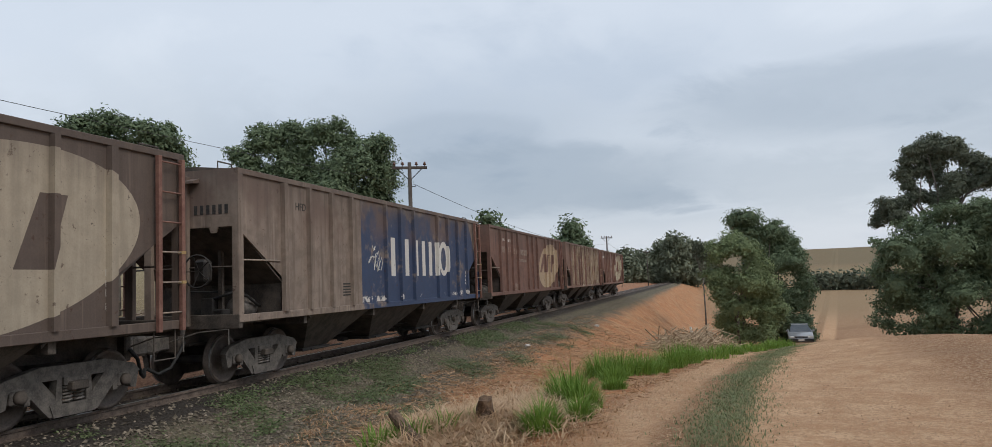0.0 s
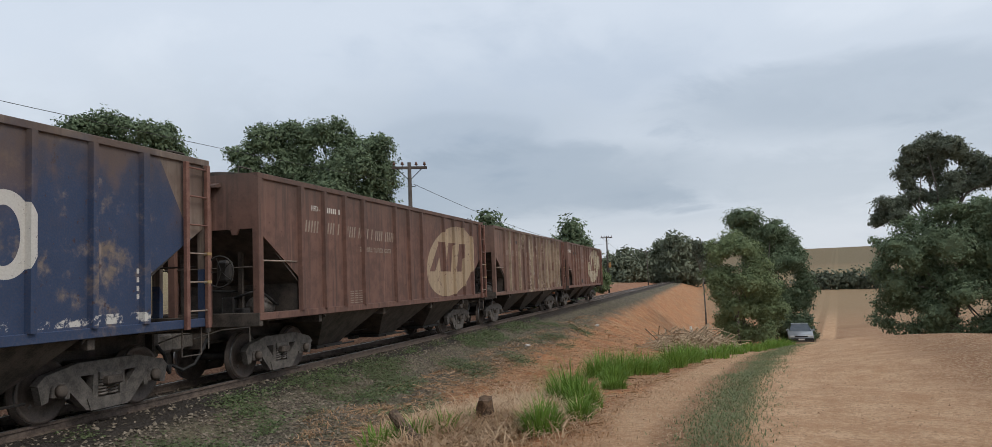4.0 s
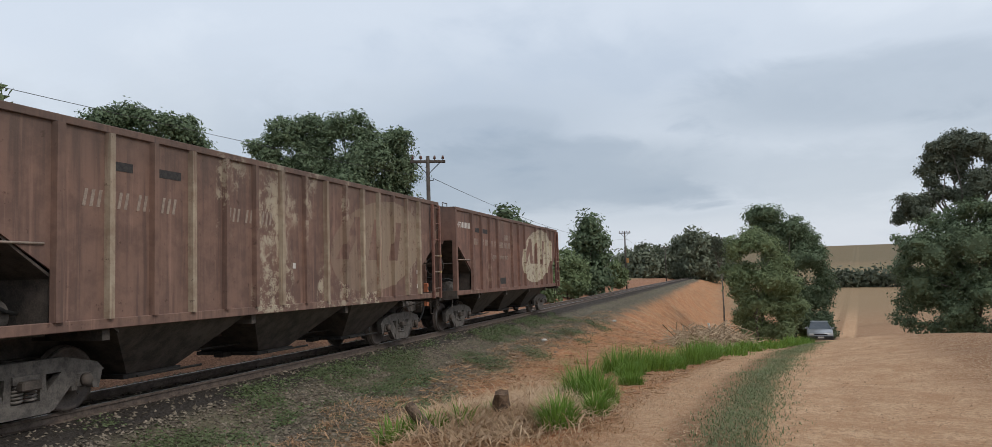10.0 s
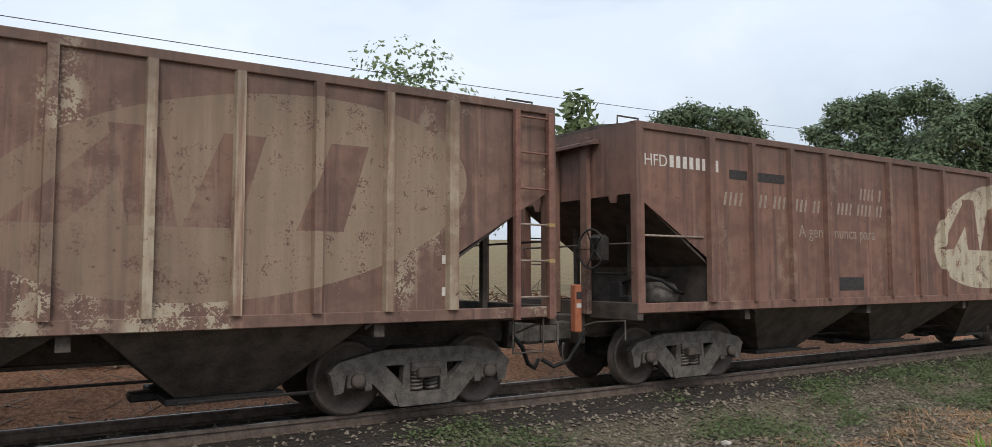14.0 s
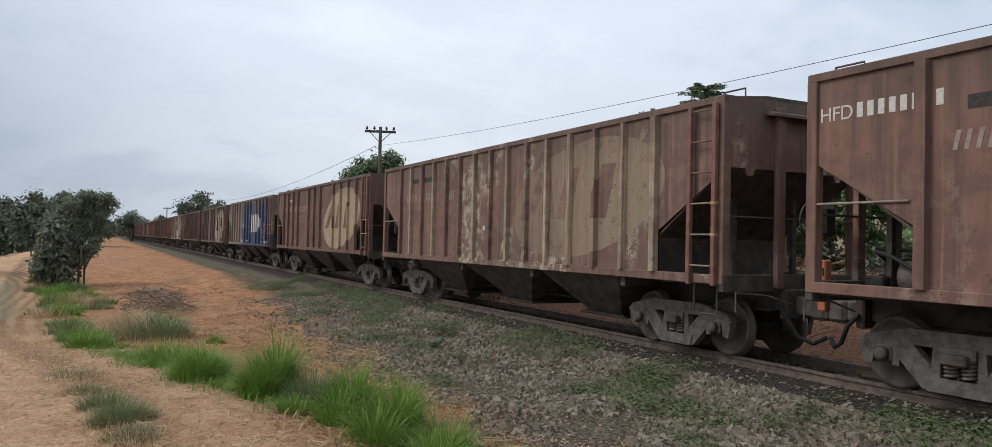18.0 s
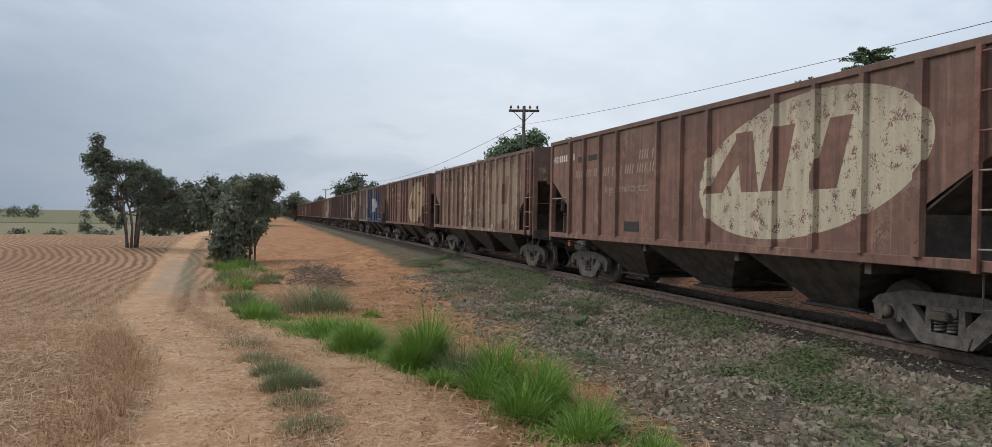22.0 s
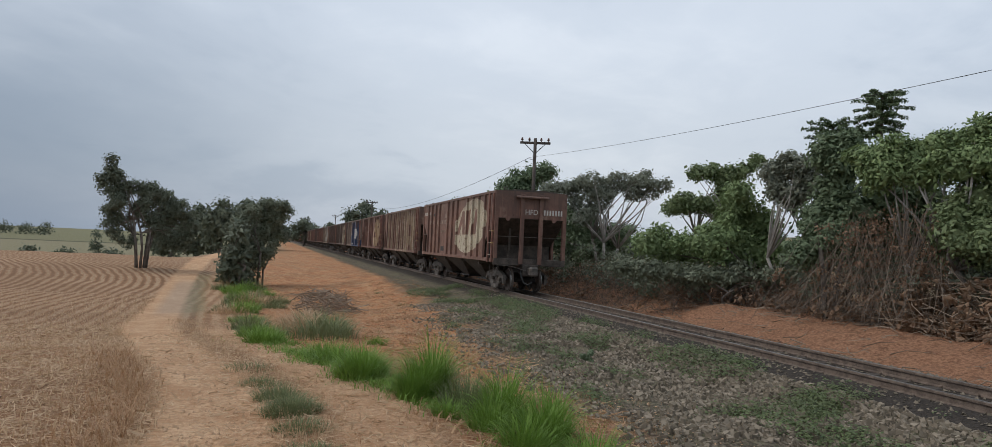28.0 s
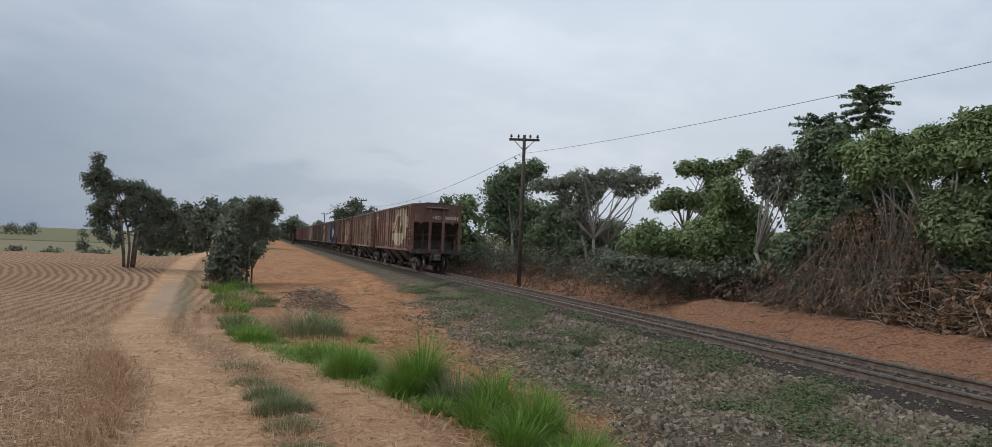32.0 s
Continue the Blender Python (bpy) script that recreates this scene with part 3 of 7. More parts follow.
def box(bm, x0, x1, y0, y1, z0, z1, bevel=0.0):
    v = [bm.verts.new(p) for p in ((x0, y0, z0), (x1, y0, z0), (x1, y1, z0), (x0, y1, z0), (x0, y0, z1), (x1, y0, z1), (x1, y1, z1), (x0, y1, z1))]
    fs = [bm.faces.new([v[i] for i in f]) for f in ((0, 3, 2, 1), (4, 5, 6, 7), (0, 1, 5, 4), (1, 2, 6, 5), (2, 3, 7, 6), (3, 0, 4, 7))]
    if bevel:
        es = list({e for f in fs for e in f.edges})
        bmesh.ops.bevel(bm, geom=es, offset=bevel, segments=1, affect="EDGES")
    return bm


def prism(bm, pts, axis, a, b):
    """A polygon of two coordinates, drawn out along the third from a to b."""
    def at(p, c):
        return {0: (c, p[0], p[1]), 1: (p[0], c, p[1]), 2: (p[0], p[1], c)}[axis]
    lo, hi = [bm.verts.new(at(p, a)) for p in pts], [bm.verts.new(at(p, b)) for p in pts]
    bm.faces.new(lo)
    bm.faces.new(hi[::-1])
    for i in range(len(pts)):
        j = (i + 1) % len(pts)
        bm.faces.new((lo[i], hi[i], hi[j], lo[j]))
    return bm


def tube(bm, pts, r, n=6, r1=None):
    """A round bar along a line of points, tapering from r to r1."""
    pts = [Vector(p) for p in pts]
    r1 = r if r1 is None else r1
    rings = []
    for i, p in enumerate(pts):
        d = (pts[min(i + 1, len(pts) - 1)] - pts[max(i - 1, 0)]).normalized()
        s = d.orthogonal().normalized()
        if rings:
            s = (last - d * last.dot(d)).normalized()
        last = s
        t = d.cross(s)
        rr = r + (r1 - r) * i / (len(pts) - 1)
        rings.append([bm.verts.new(p + (s * math.cos(k * math.tau / n) + t * math.sin(k * math.tau / n)) * rr) for k in range(n)])
    for a, b in zip(rings, rings[1:]):
        for k in range(n):
            bm.faces.new((a[k], a[(k + 1) % n], b[(k + 1) % n], b[k]))
    bm.faces.new(rings[0][::-1])
    bm.faces.new(rings[-1])
    return bm


def lathe(bm, prof, n=24, axis=1, caps=True):
    """Radius and offset pairs turned about the y axis (or x)."""
    rings = []
    for r, o in prof:
        ring = []
        for k in range(n):
            c, s = r * math.cos(k * math.tau / n), r * math.sin(k * math.tau / n)
            ring.append(bm.verts.new((c, o, s) if axis == 1 else (o, c, s)))
        rings.append(ring)
    for a, b in zip(rings, rings[1:]):
        for k in range(n):
            bm.faces.new((a[k], a[(k + 1) % n], b[(k + 1) % n], b[k]))
    if caps:
        bm.faces.new(rings[0])
        bm.faces.new(rings[-1][::-1])
    return bm


def empty(name, label, category, group="", m=None):
    ob = new(name)
    if m is not None:
        ob.matrix_basis = m
    return tagged(ob, label, category, group)


B = bmesh.new

# ---------------------------------------------------------------- track
RAIL_PROF = [(-0.062, -0.14), (0.062, -0.14), (0.062, -0.128), (0.012, -0.112), (0.010, -0.045), (0.033, -0.034), (0.033, -0.006), (0.026, 0.0),
             (-0.026, 0.0), (-0.033, -0.006), (-0.033, -0.034), (-0.010, -0.045), (-0.012, -0.112), (-0.062, -0.128)]


def make_track():
    for side, y in (("near", AXIS - 0.533), ("far", AXIS + 0.533)):
        bm = prism(B(), [(y + a, b) for a, b in RAIL_PROF], 0, -420, 360)
        rail = part("rail", bm, RAILM)
        tagged(rail, "rusty steel rail with a worn bright running surface", "rail", "rails of the line")
        part("running_surface", box(B(), -420, 360, y - 0.024, y + 0.024, 0.0005, 0.004), RAILTOP, rail, "bright worn railhead")
    sleeper = None
    rnd = random.Random(5)
    mesh = None
    for i in range(-75, 75):
        x = i * 0.6 + rnd.uniform(-0.03, 0.03)
        m = pose(x, AXIS + rnd.uniform(-0.04, 0.04), -0.14, 0, 0, rnd.uniform(-1.2, 1.2))
        if mesh is None:
            mesh = part("sleeper", box(B(), -0.11, 0.11, -1.0, 1.0, -0.15, 0.0, 0.012), SLEEPER)
            mesh.matrix_basis = m
            tagged(mesh, "weathered timber sleeper bedded in ballast", "sleeper", "sleepers of the line")
            spike = part("spike", box(B(), -0.02, 0.02, -0.018, 0.018, 0.0, 0.035, 0.006), RAILM, mesh)
            spike.matrix_basis = pose(0, -0.62, 0)
            for yy in (-0.445, 0.445, 0.62):
                again(spike, pose(0.05, yy, 0))
        else:
            copy_thing(mesh, m)


make_track()


# ---------------------------------------------------------------- hopper wagons
HALF, WIDE, TOP, SILL = 7.06, 1.375, 3.69, 1.08
PITCH = 15.5
RIBS_WIDE = [-5.60 + 0.9333 * i for i in range(13) if i not in (4, 8)]
RIBS_CLOSE = [-5.58 + 0.797 * i for i in range(15)]


def make_bogie(car, x):
    """A cast three-piece bogie with two wheelsets, centred at x."""
    bogie = part("bogie", box(box(B(), x - 0.20, x + 0.20, -0.80, 0.80, 0.46, 0.72, 0.02), x - 0.14, x + 0.14, -0.98, 0.98, 0.40, 0.52, 0.02), FRAME, car, "sooty cast steel bogie")
    for s in (-1, 1):
        y0, y1 = sorted((s * 0.74, s * 0.86))
        bm = B()
        # heavy cast plate: top chord, sloped legs, pillars, spring seat and pedestals, with open windows between
        prism(bm, [(x - 1.20, 0.52), (x - 1.08, 0.63), (x - 0.55, 0.74), (x + 0.55, 0.74), (x + 1.08, 0.63), (x + 1.20, 0.52), (x + 1.08, 0.46), (x + 0.62, 0.56), (x - 0.62, 0.56), (x - 1.08, 0.46)], 1, y0, y1)
        for d in (-1, 1):
            prism(bm, [(x + d * 0.92, 0.565), (x + d * 0.53, 0.575), (x + d * 0.31, 0.36), (x + d * 0.26, 0.10), (x + d * 0.40, 0.10), (x + d * 0.66, 0.36)], 1, y0 + 0.004, y1 - 0.004)
            prism(bm, [(x + d * 0.20, 0.58), (x + d * 0.28, 0.58), (x + d * 0.31, 0.22), (x + d * 0.20, 0.22)], 1, y0 + 0.002, y1 - 0.002)
            prism(bm, [(x + d * 0.66, 0.54), (x + d * 0.78, 0.54), (x + d * 0.765, 0.30), (x + d * 0.68, 0.30)], 1, y0 + 0.006, y1 - 0.006)
            prism(bm, [(x + d * 0.98, 0.52), (x + d * 1.18, 0.52), (x + d * 1.12, 0.28), (x + d * 1.02, 0.30)], 1, y0 + 0.006, y1 - 0.006)
        prism(bm, [(x - 0.40, 0.245), (x + 0.40, 0.245), (x + 0.34, 0.085), (x - 0.34, 0.085)], 1, y0 - 0.012, y1 + 0.012)
        prism(bm, [(x - 0.20, 0.58), (x + 0.20, 0.58), (x + 0.20, 0.48), (x - 0.20, 0.48)], 1, y0 - 0.03, y1 + 0.03)
        part("side_frame", bm, CAST, bogie, "grey cast steel side frame")
        for d in (-0.095, 0.095):
            bm = B()
            pts = [(x + d + 0.066 * math.cos(k * 0.9), s * 0.815 + 0.066 * math.sin(k * 0.9), 0.25 + 0.0062 * k) for k in range(37)]
            tube(bm, pts, 0.019, 4)
            part("spring", bm, SPRING, bogie, "coiled suspension spring", True)
        for d in (-0.865, 0.865):
            bm = B()
            box(bm, x + d - 0.11, x + d + 0.11, *sorted((s * 0.72, s * 0.88)), 0.33, 0.52, 0.02)
            part("axle_box", bm, CAST, bogie)
            bm = lathe(B(), [(0.085, 0), (0.085, 0.05), (0.055, 0.075), (0.02, 0.08)], 12)
            cap = part("bearing_cap", bm, FRAME, bogie, "round bolted bearing cap", True)
            cap.matrix_basis = pose(x + d, s * 0.88, 0.42, 0, 0, 0 if s > 0 else 180)
    return bogie


def make_wheelset(car, x):
    """Two wheels on an axle; its own origin is at the axle so that it can roll."""
    bm = B()
    lathe(bm, [(0.075, -0.70), (0.075, 0.70)], 14)
    ws = part("wheelset", bm, STEEL, car, "rolling steel wheelset")
    ws.matrix_basis = pose(x, 0, 0.42)
    for s in (-1, 1):
        f = [(0.13, 0.46), (0.13, 0.50), (0.34, 0.515), (0.36, 0.485), (0.448, 0.483), (0.448, 0.505), (0.424, 0.52), (0.418, 0.61), (0.37, 0.612), (0.345, 0.575), (0.16, 0.60), (0.14, 0.64), (0.08, 0.65)]
        bm = lathe(B(), [(r, s * o) for r, o in f], 26)
        part("wheel", bm, DISC, ws, "brown steel wheel disc", True)
        bm = lathe(B(), [(0.4185, s * 0.523), (0.4215, s * 0.527), (0.4195, s * 0.605), (0.416, s * 0.608)], 26, 1, False)
        part("tread", bm, TREAD, ws, "bright worn wheel tread", True)
        part("wheel_mark", box(B(), 0.20, 0.28, *sorted((s * 0.585, s * 0.592)), -0.02, 0.02), CAST, ws)
    return ws


PALERIB = wagon_paint("flaking_cream_rib", (0.27, 0.195, 0.135), (0.40, 0.325, 0.235), (0.21, 0.095, 0.065), wear=0.3, peel=0.6)


def make_wagon(kind, ribs, label):
    paint = PAINTS[kind]
    car = empty("hopper_wagon", label, "hopper wagon", "wagons of the train")
    e = HALF
    for s in (-1, 1):
        y0, y1 = sorted((s * (WIDE - 0.055), s * (WIDE - 0.03)))
        outline = [(-e, TOP), (e, TOP), (e, 2.68), (5.60, 1.80), (5.60, 1.12), (-5.60, 1.12), (-5.60, 1.80), (-e, 2.68)]
        part("side_panel", prism(B(), outline, 1, y0, y1), paint, car)
        part("top_rail", box(B(), -e, e, *sorted((s * (WIDE - 0.03), s * (WIDE + 0.005))), TOP - 0.10, TOP, 0.008), paint, car)
        part("side_sill", box(B(), -e, e, *sorted((s * (WIDE - 0.10), s * (WIDE + 0.012))), SILL, SILL + 0.13, 0.008), paint, car)
        for i, x in enumerate(ribs):
            w = 0.075 if i in (0, len(ribs) - 1) else 0.055
            a, b = s * (WIDE - 0.032), s * (WIDE + 0.052)
            bm = B()
            pts = [(x - w, a), (x + w, a), (x + w * 0.80, b), (x - w * 0.80, b)]
            prism(bm, pts, 2, SILL + 0.125, TOP - 0.105)
            part("rib", bm, PALERIB if kind == "faded" and s < 0 and i in (1, 3, 6, 8, 10, 11, 13, 14) else paint, car)
        for d in (-1, 1):
            x0, x1 = sorted((d * (e - 0.14), d * (e + 0.004)))
            part("corner_post", box(B(), x0, x1, *sorted((s * (WIDE - 0.13), s * (WIDE + 0.008))), SILL + 0.12, TOP - 0.09, 0.01), paint, car)
            # inner post of the far slope frame
            part("brace_post", box(B(), *sorted((d * (e - 0.62), d * (e - 0.55))), *sorted((s * 0.58, s * 0.66))[0:2], SILL, 2.35), FRAME, car)
        # ladder on the rear end of this side, handrail on the other
        x0 = e - 0.66 if s < 0 else -e + 0.66
        d = 1 if s < 0 else -1
        bm = box(B(), *sorted((x0, x0 + d * 0.075)), *sorted((s * (WIDE + 0.02), s * (WIDE + 0.085))), SILL - 0.02, TOP - 0.10, 0.006)
        ladder = part("ladder", bm, RUSTBAR, car, "chipped red ladder with yellow grips")
        part("stile", box(B(), *sorted((x0 + d * 0.50, x0 + d * 0.575)), *sorted((s * (WIDE + 0.02), s * (WIDE + 0.085))), SILL - 0.02, TOP - 0.10, 0.006), RUSTBAR, ladder)
        for k in range(6):
            z = 1.33 + 0.436 * k
            part("rung", tube(B(), [(x0 + d * 0.03, s * (WIDE + 0.06), z), (x0 + d * 0.54, s * (WIDE + 0.06), z)], 0.013, 6), FADEDW if k < 3 else RUSTBAR, ladder, "", True)
            if k in (1, 2):
                part("grip", box(B(), *sorted((x0 + d * 0.495, x0 + d * 0.58)), *sorted((s * (WIDE + 0.015), s * (WIDE + 0.09))), z - 0.022, z + 0.022), YELLOW, ladder, "yellow painted grip")
        part("handrail", tube(B(), [(-d * (e - 0.10), s * (WIDE - 0.02), 2.13), (-d * 5.75, s * (WIDE - 0.02), 2.13)], 0.016, 6), FADEDW, car, "", True)
        part("stirrup", tube(B(), [(x0 + d * 0.05, s * 1.32, SILL), (x0 + d * 0.05, s * 1.32, 0.66), (x0 + d * 0.50, s * 1.32, 0.66), (x0 + d * 0.50, s * 1.32, SILL)], 0.014, 5), FRAME, car)
    for d in (-1, 1):
        # end plate, posts, sloping floor, cross web
        xa, xb = sorted((d * (e - 0.03), d * (e + 0.002)))
        notch = [(-WIDE + 0.06, TOP), (WIDE - 0.06, TOP), (WIDE - 0.06, 2.70), (0.98, 2.70), (0.94, 2.60), (0.84, 2.60), (0.80, 2.70), (-0.80, 2.70), (-0.84, 2.60), (-0.94, 2.60), (-0.98, 2.70), (-WIDE + 0.06, 2.70)]
        part("end_plate", prism(B(), notch, 0, xa, xb), paint, car)
        for y in (-0.36, 0.36):
            part("end_post", box(B(), *sorted((d * (e + 0.002), d * (e + 0.09))), y - 0.075, y + 0.075, SILL - 0.05, TOP - 0.10, 0.01), paint, car)
        part("end_lip", prism(B(), [(d * e, TOP - 0.14), (d * (e + 0.17), TOP - 0.20), (d * (e + 0.17), TOP - 0.24), (d * e, TOP - 0.22)], 1, -0.62, 0.62), paint, car)
        a, b = d * (e - 0.035), d * 4.55
        part("slope_sheet", prism(B(), [(a, 2.72), (b, 1.05), (b, 1.01), (a, 2.68)], 1, -WIDE + 0.06, WIDE - 0.06), FRAME, car, "dark sloping hopper floor sheet")
        part("cross_web", box(B(), *sorted((d * 5.56, d * 5.60)), -WIDE + 0.10, WIDE - 0.10, SILL, 1.80), FRAME, car)
        part("end_sill", box(B(), *sorted((d * (e - 0.10), d * (e + 0.01))), -WIDE, WIDE, SILL - 0.10, SILL + 0.14, 0.01), FRAME, car)
        part("end_handrail", tube(B(), [(d * (e + 0.02), -1.25, 2.02), (d * (e + 0.02), 1.25, 2.02)], 0.015, 5), FRAME, car)
        part("platform", box(B(), *sorted((d * 5.62, d * (e - 0.11))), -1.25, 1.25, SILL - 0.03, SILL + 0.015), FRAME, car)
        # coupler and draught gear
        bm = box(B(), *sorted((d * (e + 0.0), d * (e + 0.42))), -0.11, 0.11, 0.66, 0.92, 0.02)
        cp = part("coupler", bm, CAST, car, "cast steel knuckle coupler")
        part("knuckle", box(B(), *sorted((d * (e + 0.40), d * (e + 0.68))), -0.17, 0.13, 0.62, 0.95, 0.05), CAST, cp)
        part("striker", box(B(), *sorted((d * (e + 0.012), d * (e + 0.14))), -0.30, 0.30, 0.60, 1.02, 0.02), FRAME, cp)
        part("air_hose", tube(B(), [(d * (e + 0.05), -0.34, 0.78), (d * (e + 0.20), -0.36, 0.62), (d * (e + 0.34), -0.30, 0.38), (d * (e + 0.52), -0.20, 0.30), (d * (e + 0.66), -0.10, 0.40)], 0.03, 6), RUBBER, car, "black rubber brake hose", True)
        part("uncoupling_lever", tube(B(), [(d * (e + 0.12), -1.25, 0.72), (d * (e + 0.12), -1.25, 0.98), (d * (e + 0.16), -0.7, 0.94), (d * (e + 0.22), -0.2, 0.80)], 0.013, 5), CAST, car)
        make_bogie(car, d * 5.52)
        # loop irons on the roof ends
        part("roof_iron", tube(B(), [(d * (e - 0.05), -0.95, TOP), (d * (e - 0.05), -0.95, TOP + 0.14), (d * (e - 0.45), -0.95, TOP + 0.14), (d * (e - 0.45), -0.95, TOP)], 0.014, 5), FRAME, car)
    for x in (-6.385, -4.655, 4.655, 6.385):
        make_wheelset(car, x)
    # roof: low pitch, with a row of hatch covers
    part("roof", prism(B(), [(-WIDE + 0.004, TOP - 0.02), (WIDE - 0.004, TOP - 0.02), (0.55, TOP + 0.07), (-0.55, TOP + 0.07)], 0, -e + 0.035, e - 0.035), FRAME, car, "dusty low pitched roof sheet")
    hatch = part("hatch", box(B(), -1.45, 1.45, -0.42, 0.42, TOP + 0.06, TOP + 0.135, 0.015), FRAME, car, "long roof hatch cover")
    hatch.matrix_basis = pose(-4.7, 0, 0)
    for x in (-1.6, 1.6, 4.7):
        again(hatch, pose(x, 0, 0))
    # underframe and discharge hoppers
    part("centre_sill", box(box(B(), -e, e, -0.16, 0.16, 0.70, 1.05), -e + 0.2, e - 0.2, -0.24, 0.24, 0.68, 0.72), FRAME, car)
    for cx, w in ((-3.15, 1.45), (0.1, 1.65), (3.30, 1.30)):
        bm = B()
        lo, hi = 0.36, 1.10
        top = [(cx - w, -1.30), (cx + w, -1.30), (cx + w, 1.30), (cx - w, 1.30)]
        bot = [(cx - 0.50, -0.62), (cx + 0.50, -0.62), (cx + 0.50, 0.62), (cx - 0.50, 0.62)]
        vt, vb = [bm.verts.new((*p, hi)) for p in top], [bm.verts.new((*p, lo)) for p in bot]
        bm.faces.new(vt)
        bm.faces.new(vb[::-1])
        for i in range(4):
            bm.faces.new((vb[i], vb[(i + 1) % 4], vt[(i + 1) % 4], vt[i]))
        hop = part("discharge_hopper", bm, FRAME, car, "dusty tapered discharge hopper")
        part("gate", box(box(B(), cx - 0.60, cx + 0.60, -0.66, 0.66, 0.29, 0.355, 0.01), cx - 0.85, cx - 0.55, -0.10, 0.10, 0.27, 0.37, 0.02), STEEL, hop)
        part("gate_rod", tube(B(), [(cx - 0.5, -0.80, 0.33), (cx + 0.9, -0.80, 0.33)], 0.02, 6), STEEL, hop)
        part("rivet_plate", box(B(), cx - 0.10, cx + 0.16, -1.015, -1.005, 0.80, 0.83), CAST, hop)
    for x in (-4.75, -1.55, 1.75, 4.72):
        part("crossbearer", box(B(), x - 0.06, x + 0.06, -1.30, 1.30, 0.93, 1.09), FRAME, car)
    part("brake_rod", tube(B(), [(-4.6, -0.40, 0.52), (4.6, -0.40, 0.52)], 0.018, 5), STEEL, car)
    # brake gear under the front slope
    bm = lathe(B(), [(0.10, -6.25), (0.19, -6.20), (0.19, -5.80), (0.12, -5.74)], 16, axis=0)
    bc = part("brake_cylinder", bm, CAST, car, "grey brake cylinder with hoses", True)
    bc.matrix_basis = pose(0, -0.72, 1.30)
    part("valve", box(box(B(), -6.62, -6.40, -0.55, -0.30, 1.12, 1.50, 0.02), -6.70, -6.45, -0.80, -0.60, 1.10, 1.30, 0.02), STEEL, car)
    part("pipe", tube(B(), [(-6.6, -0.45, 1.45), (-6.5, -0.85, 1.58), (-6.2, -0.95, 1.52), (-5.9, -0.95, 1.36), (-5.7, -0.90, 1.32)], 0.025, 6), RUBBER, car, "", True)
    part("pipe", tube(B(), [(-6.9, -0.3, 1.62), (-6.3, -0.5, 1.60), (-5.7, -0.6, 1.55)], 0.02, 6), RUBBER, car, "", True)
    # hand brake on the front end
    hb = part("hand_brake", box(B(), -e - 0.30, -e - 0.09, -0.95, -0.70, 1.75, 2.15, 0.05), STEEL, car, "hand brake gear case and wheel")
    bm = B()
    ring = [(-e - 0.34, -0.82 + 0.27 * math.cos(k * math.tau / 20), 1.95 + 0.27 * math.sin(k * math.tau / 20)) for k in range(21)]
    tube(bm, ring, 0.016, 5)
    for k in range(5):
        a = k * math.tau / 5
        tube(bm, [(-e - 0.30, -0.82, 1.95), (-e - 0.34, -0.82 + 0.26 * math.cos(a), 1.95 + 0.26 * math.sin(a))], 0.010, 4)
    part("brake_wheel", bm, STEEL, hb)
    return car


def mark(car, name, x0, x1, z0, z1, material, label=""):
    """A painted bar, laid on the near side between the ribs."""
    return part(name, box(B(), x0, x1, -WIDE + 0.026, -WIDE + 0.0305, z0, z1), material, car, label)


def slant(car, x, z, h, material):
    """One thin slanted bar of a worn word."""
    y0, y1 = -WIDE + 0.026, -WIDE + 0.0305
    part("letter_bar", prism(B(), [(x, z), (x + 0.05, z), (x + 0.05 + h * 0.22, z + h), (x + h * 0.22, z + h)], 1, y0, y1), material, car, "worn letter stroke")


def digits(car, x, z, h, count, material, skip=()):
    """A row of plain bars the size of the stencilled figures."""
    for i in range(count):
        if i not in skip:
            mark(car, "figure_bar", x + i * h * 0.78, x + i * h * 0.78 + h * 0.46, z, z + h, material, "stencilled figure")


def word(car, x, z, h, text, material, y=-WIDE + 0.026, end=False):
    c = bpy.data.curves.new("stencil_letters", "FONT")
    c.body, c.size, c.extrude = text, h * 1.38, 0.002
    c.materials.append(material)
    ob = new("stencil_letters", c)
    ob.parent = car
    ob.matrix_basis = pose(x, y, z, 90, 0, 90) if end else pose(x, y, z, 90, 0, 0)
    return tagged(ob, "stencilled class letters")


WAGONS = []


def place_wagon(car, k):
    """k counts from the rear of the train: 0 is the last wagon."""
    WAGONS.append((k, car))


def end_writing(car, material, n=7):
    """Class letters and figure bars on the rear end plate."""
    word(car, HALF + 0.006, 2.86, 0.19, "HFD", material, -0.25, True)
    for i in range(n):
        y = 0.48 + i * 0.11
        part("figure_bar", box(B(), HALF + 0.004, HALF + 0.008, y, y + 0.06, 2.86, 3.05), material, car)


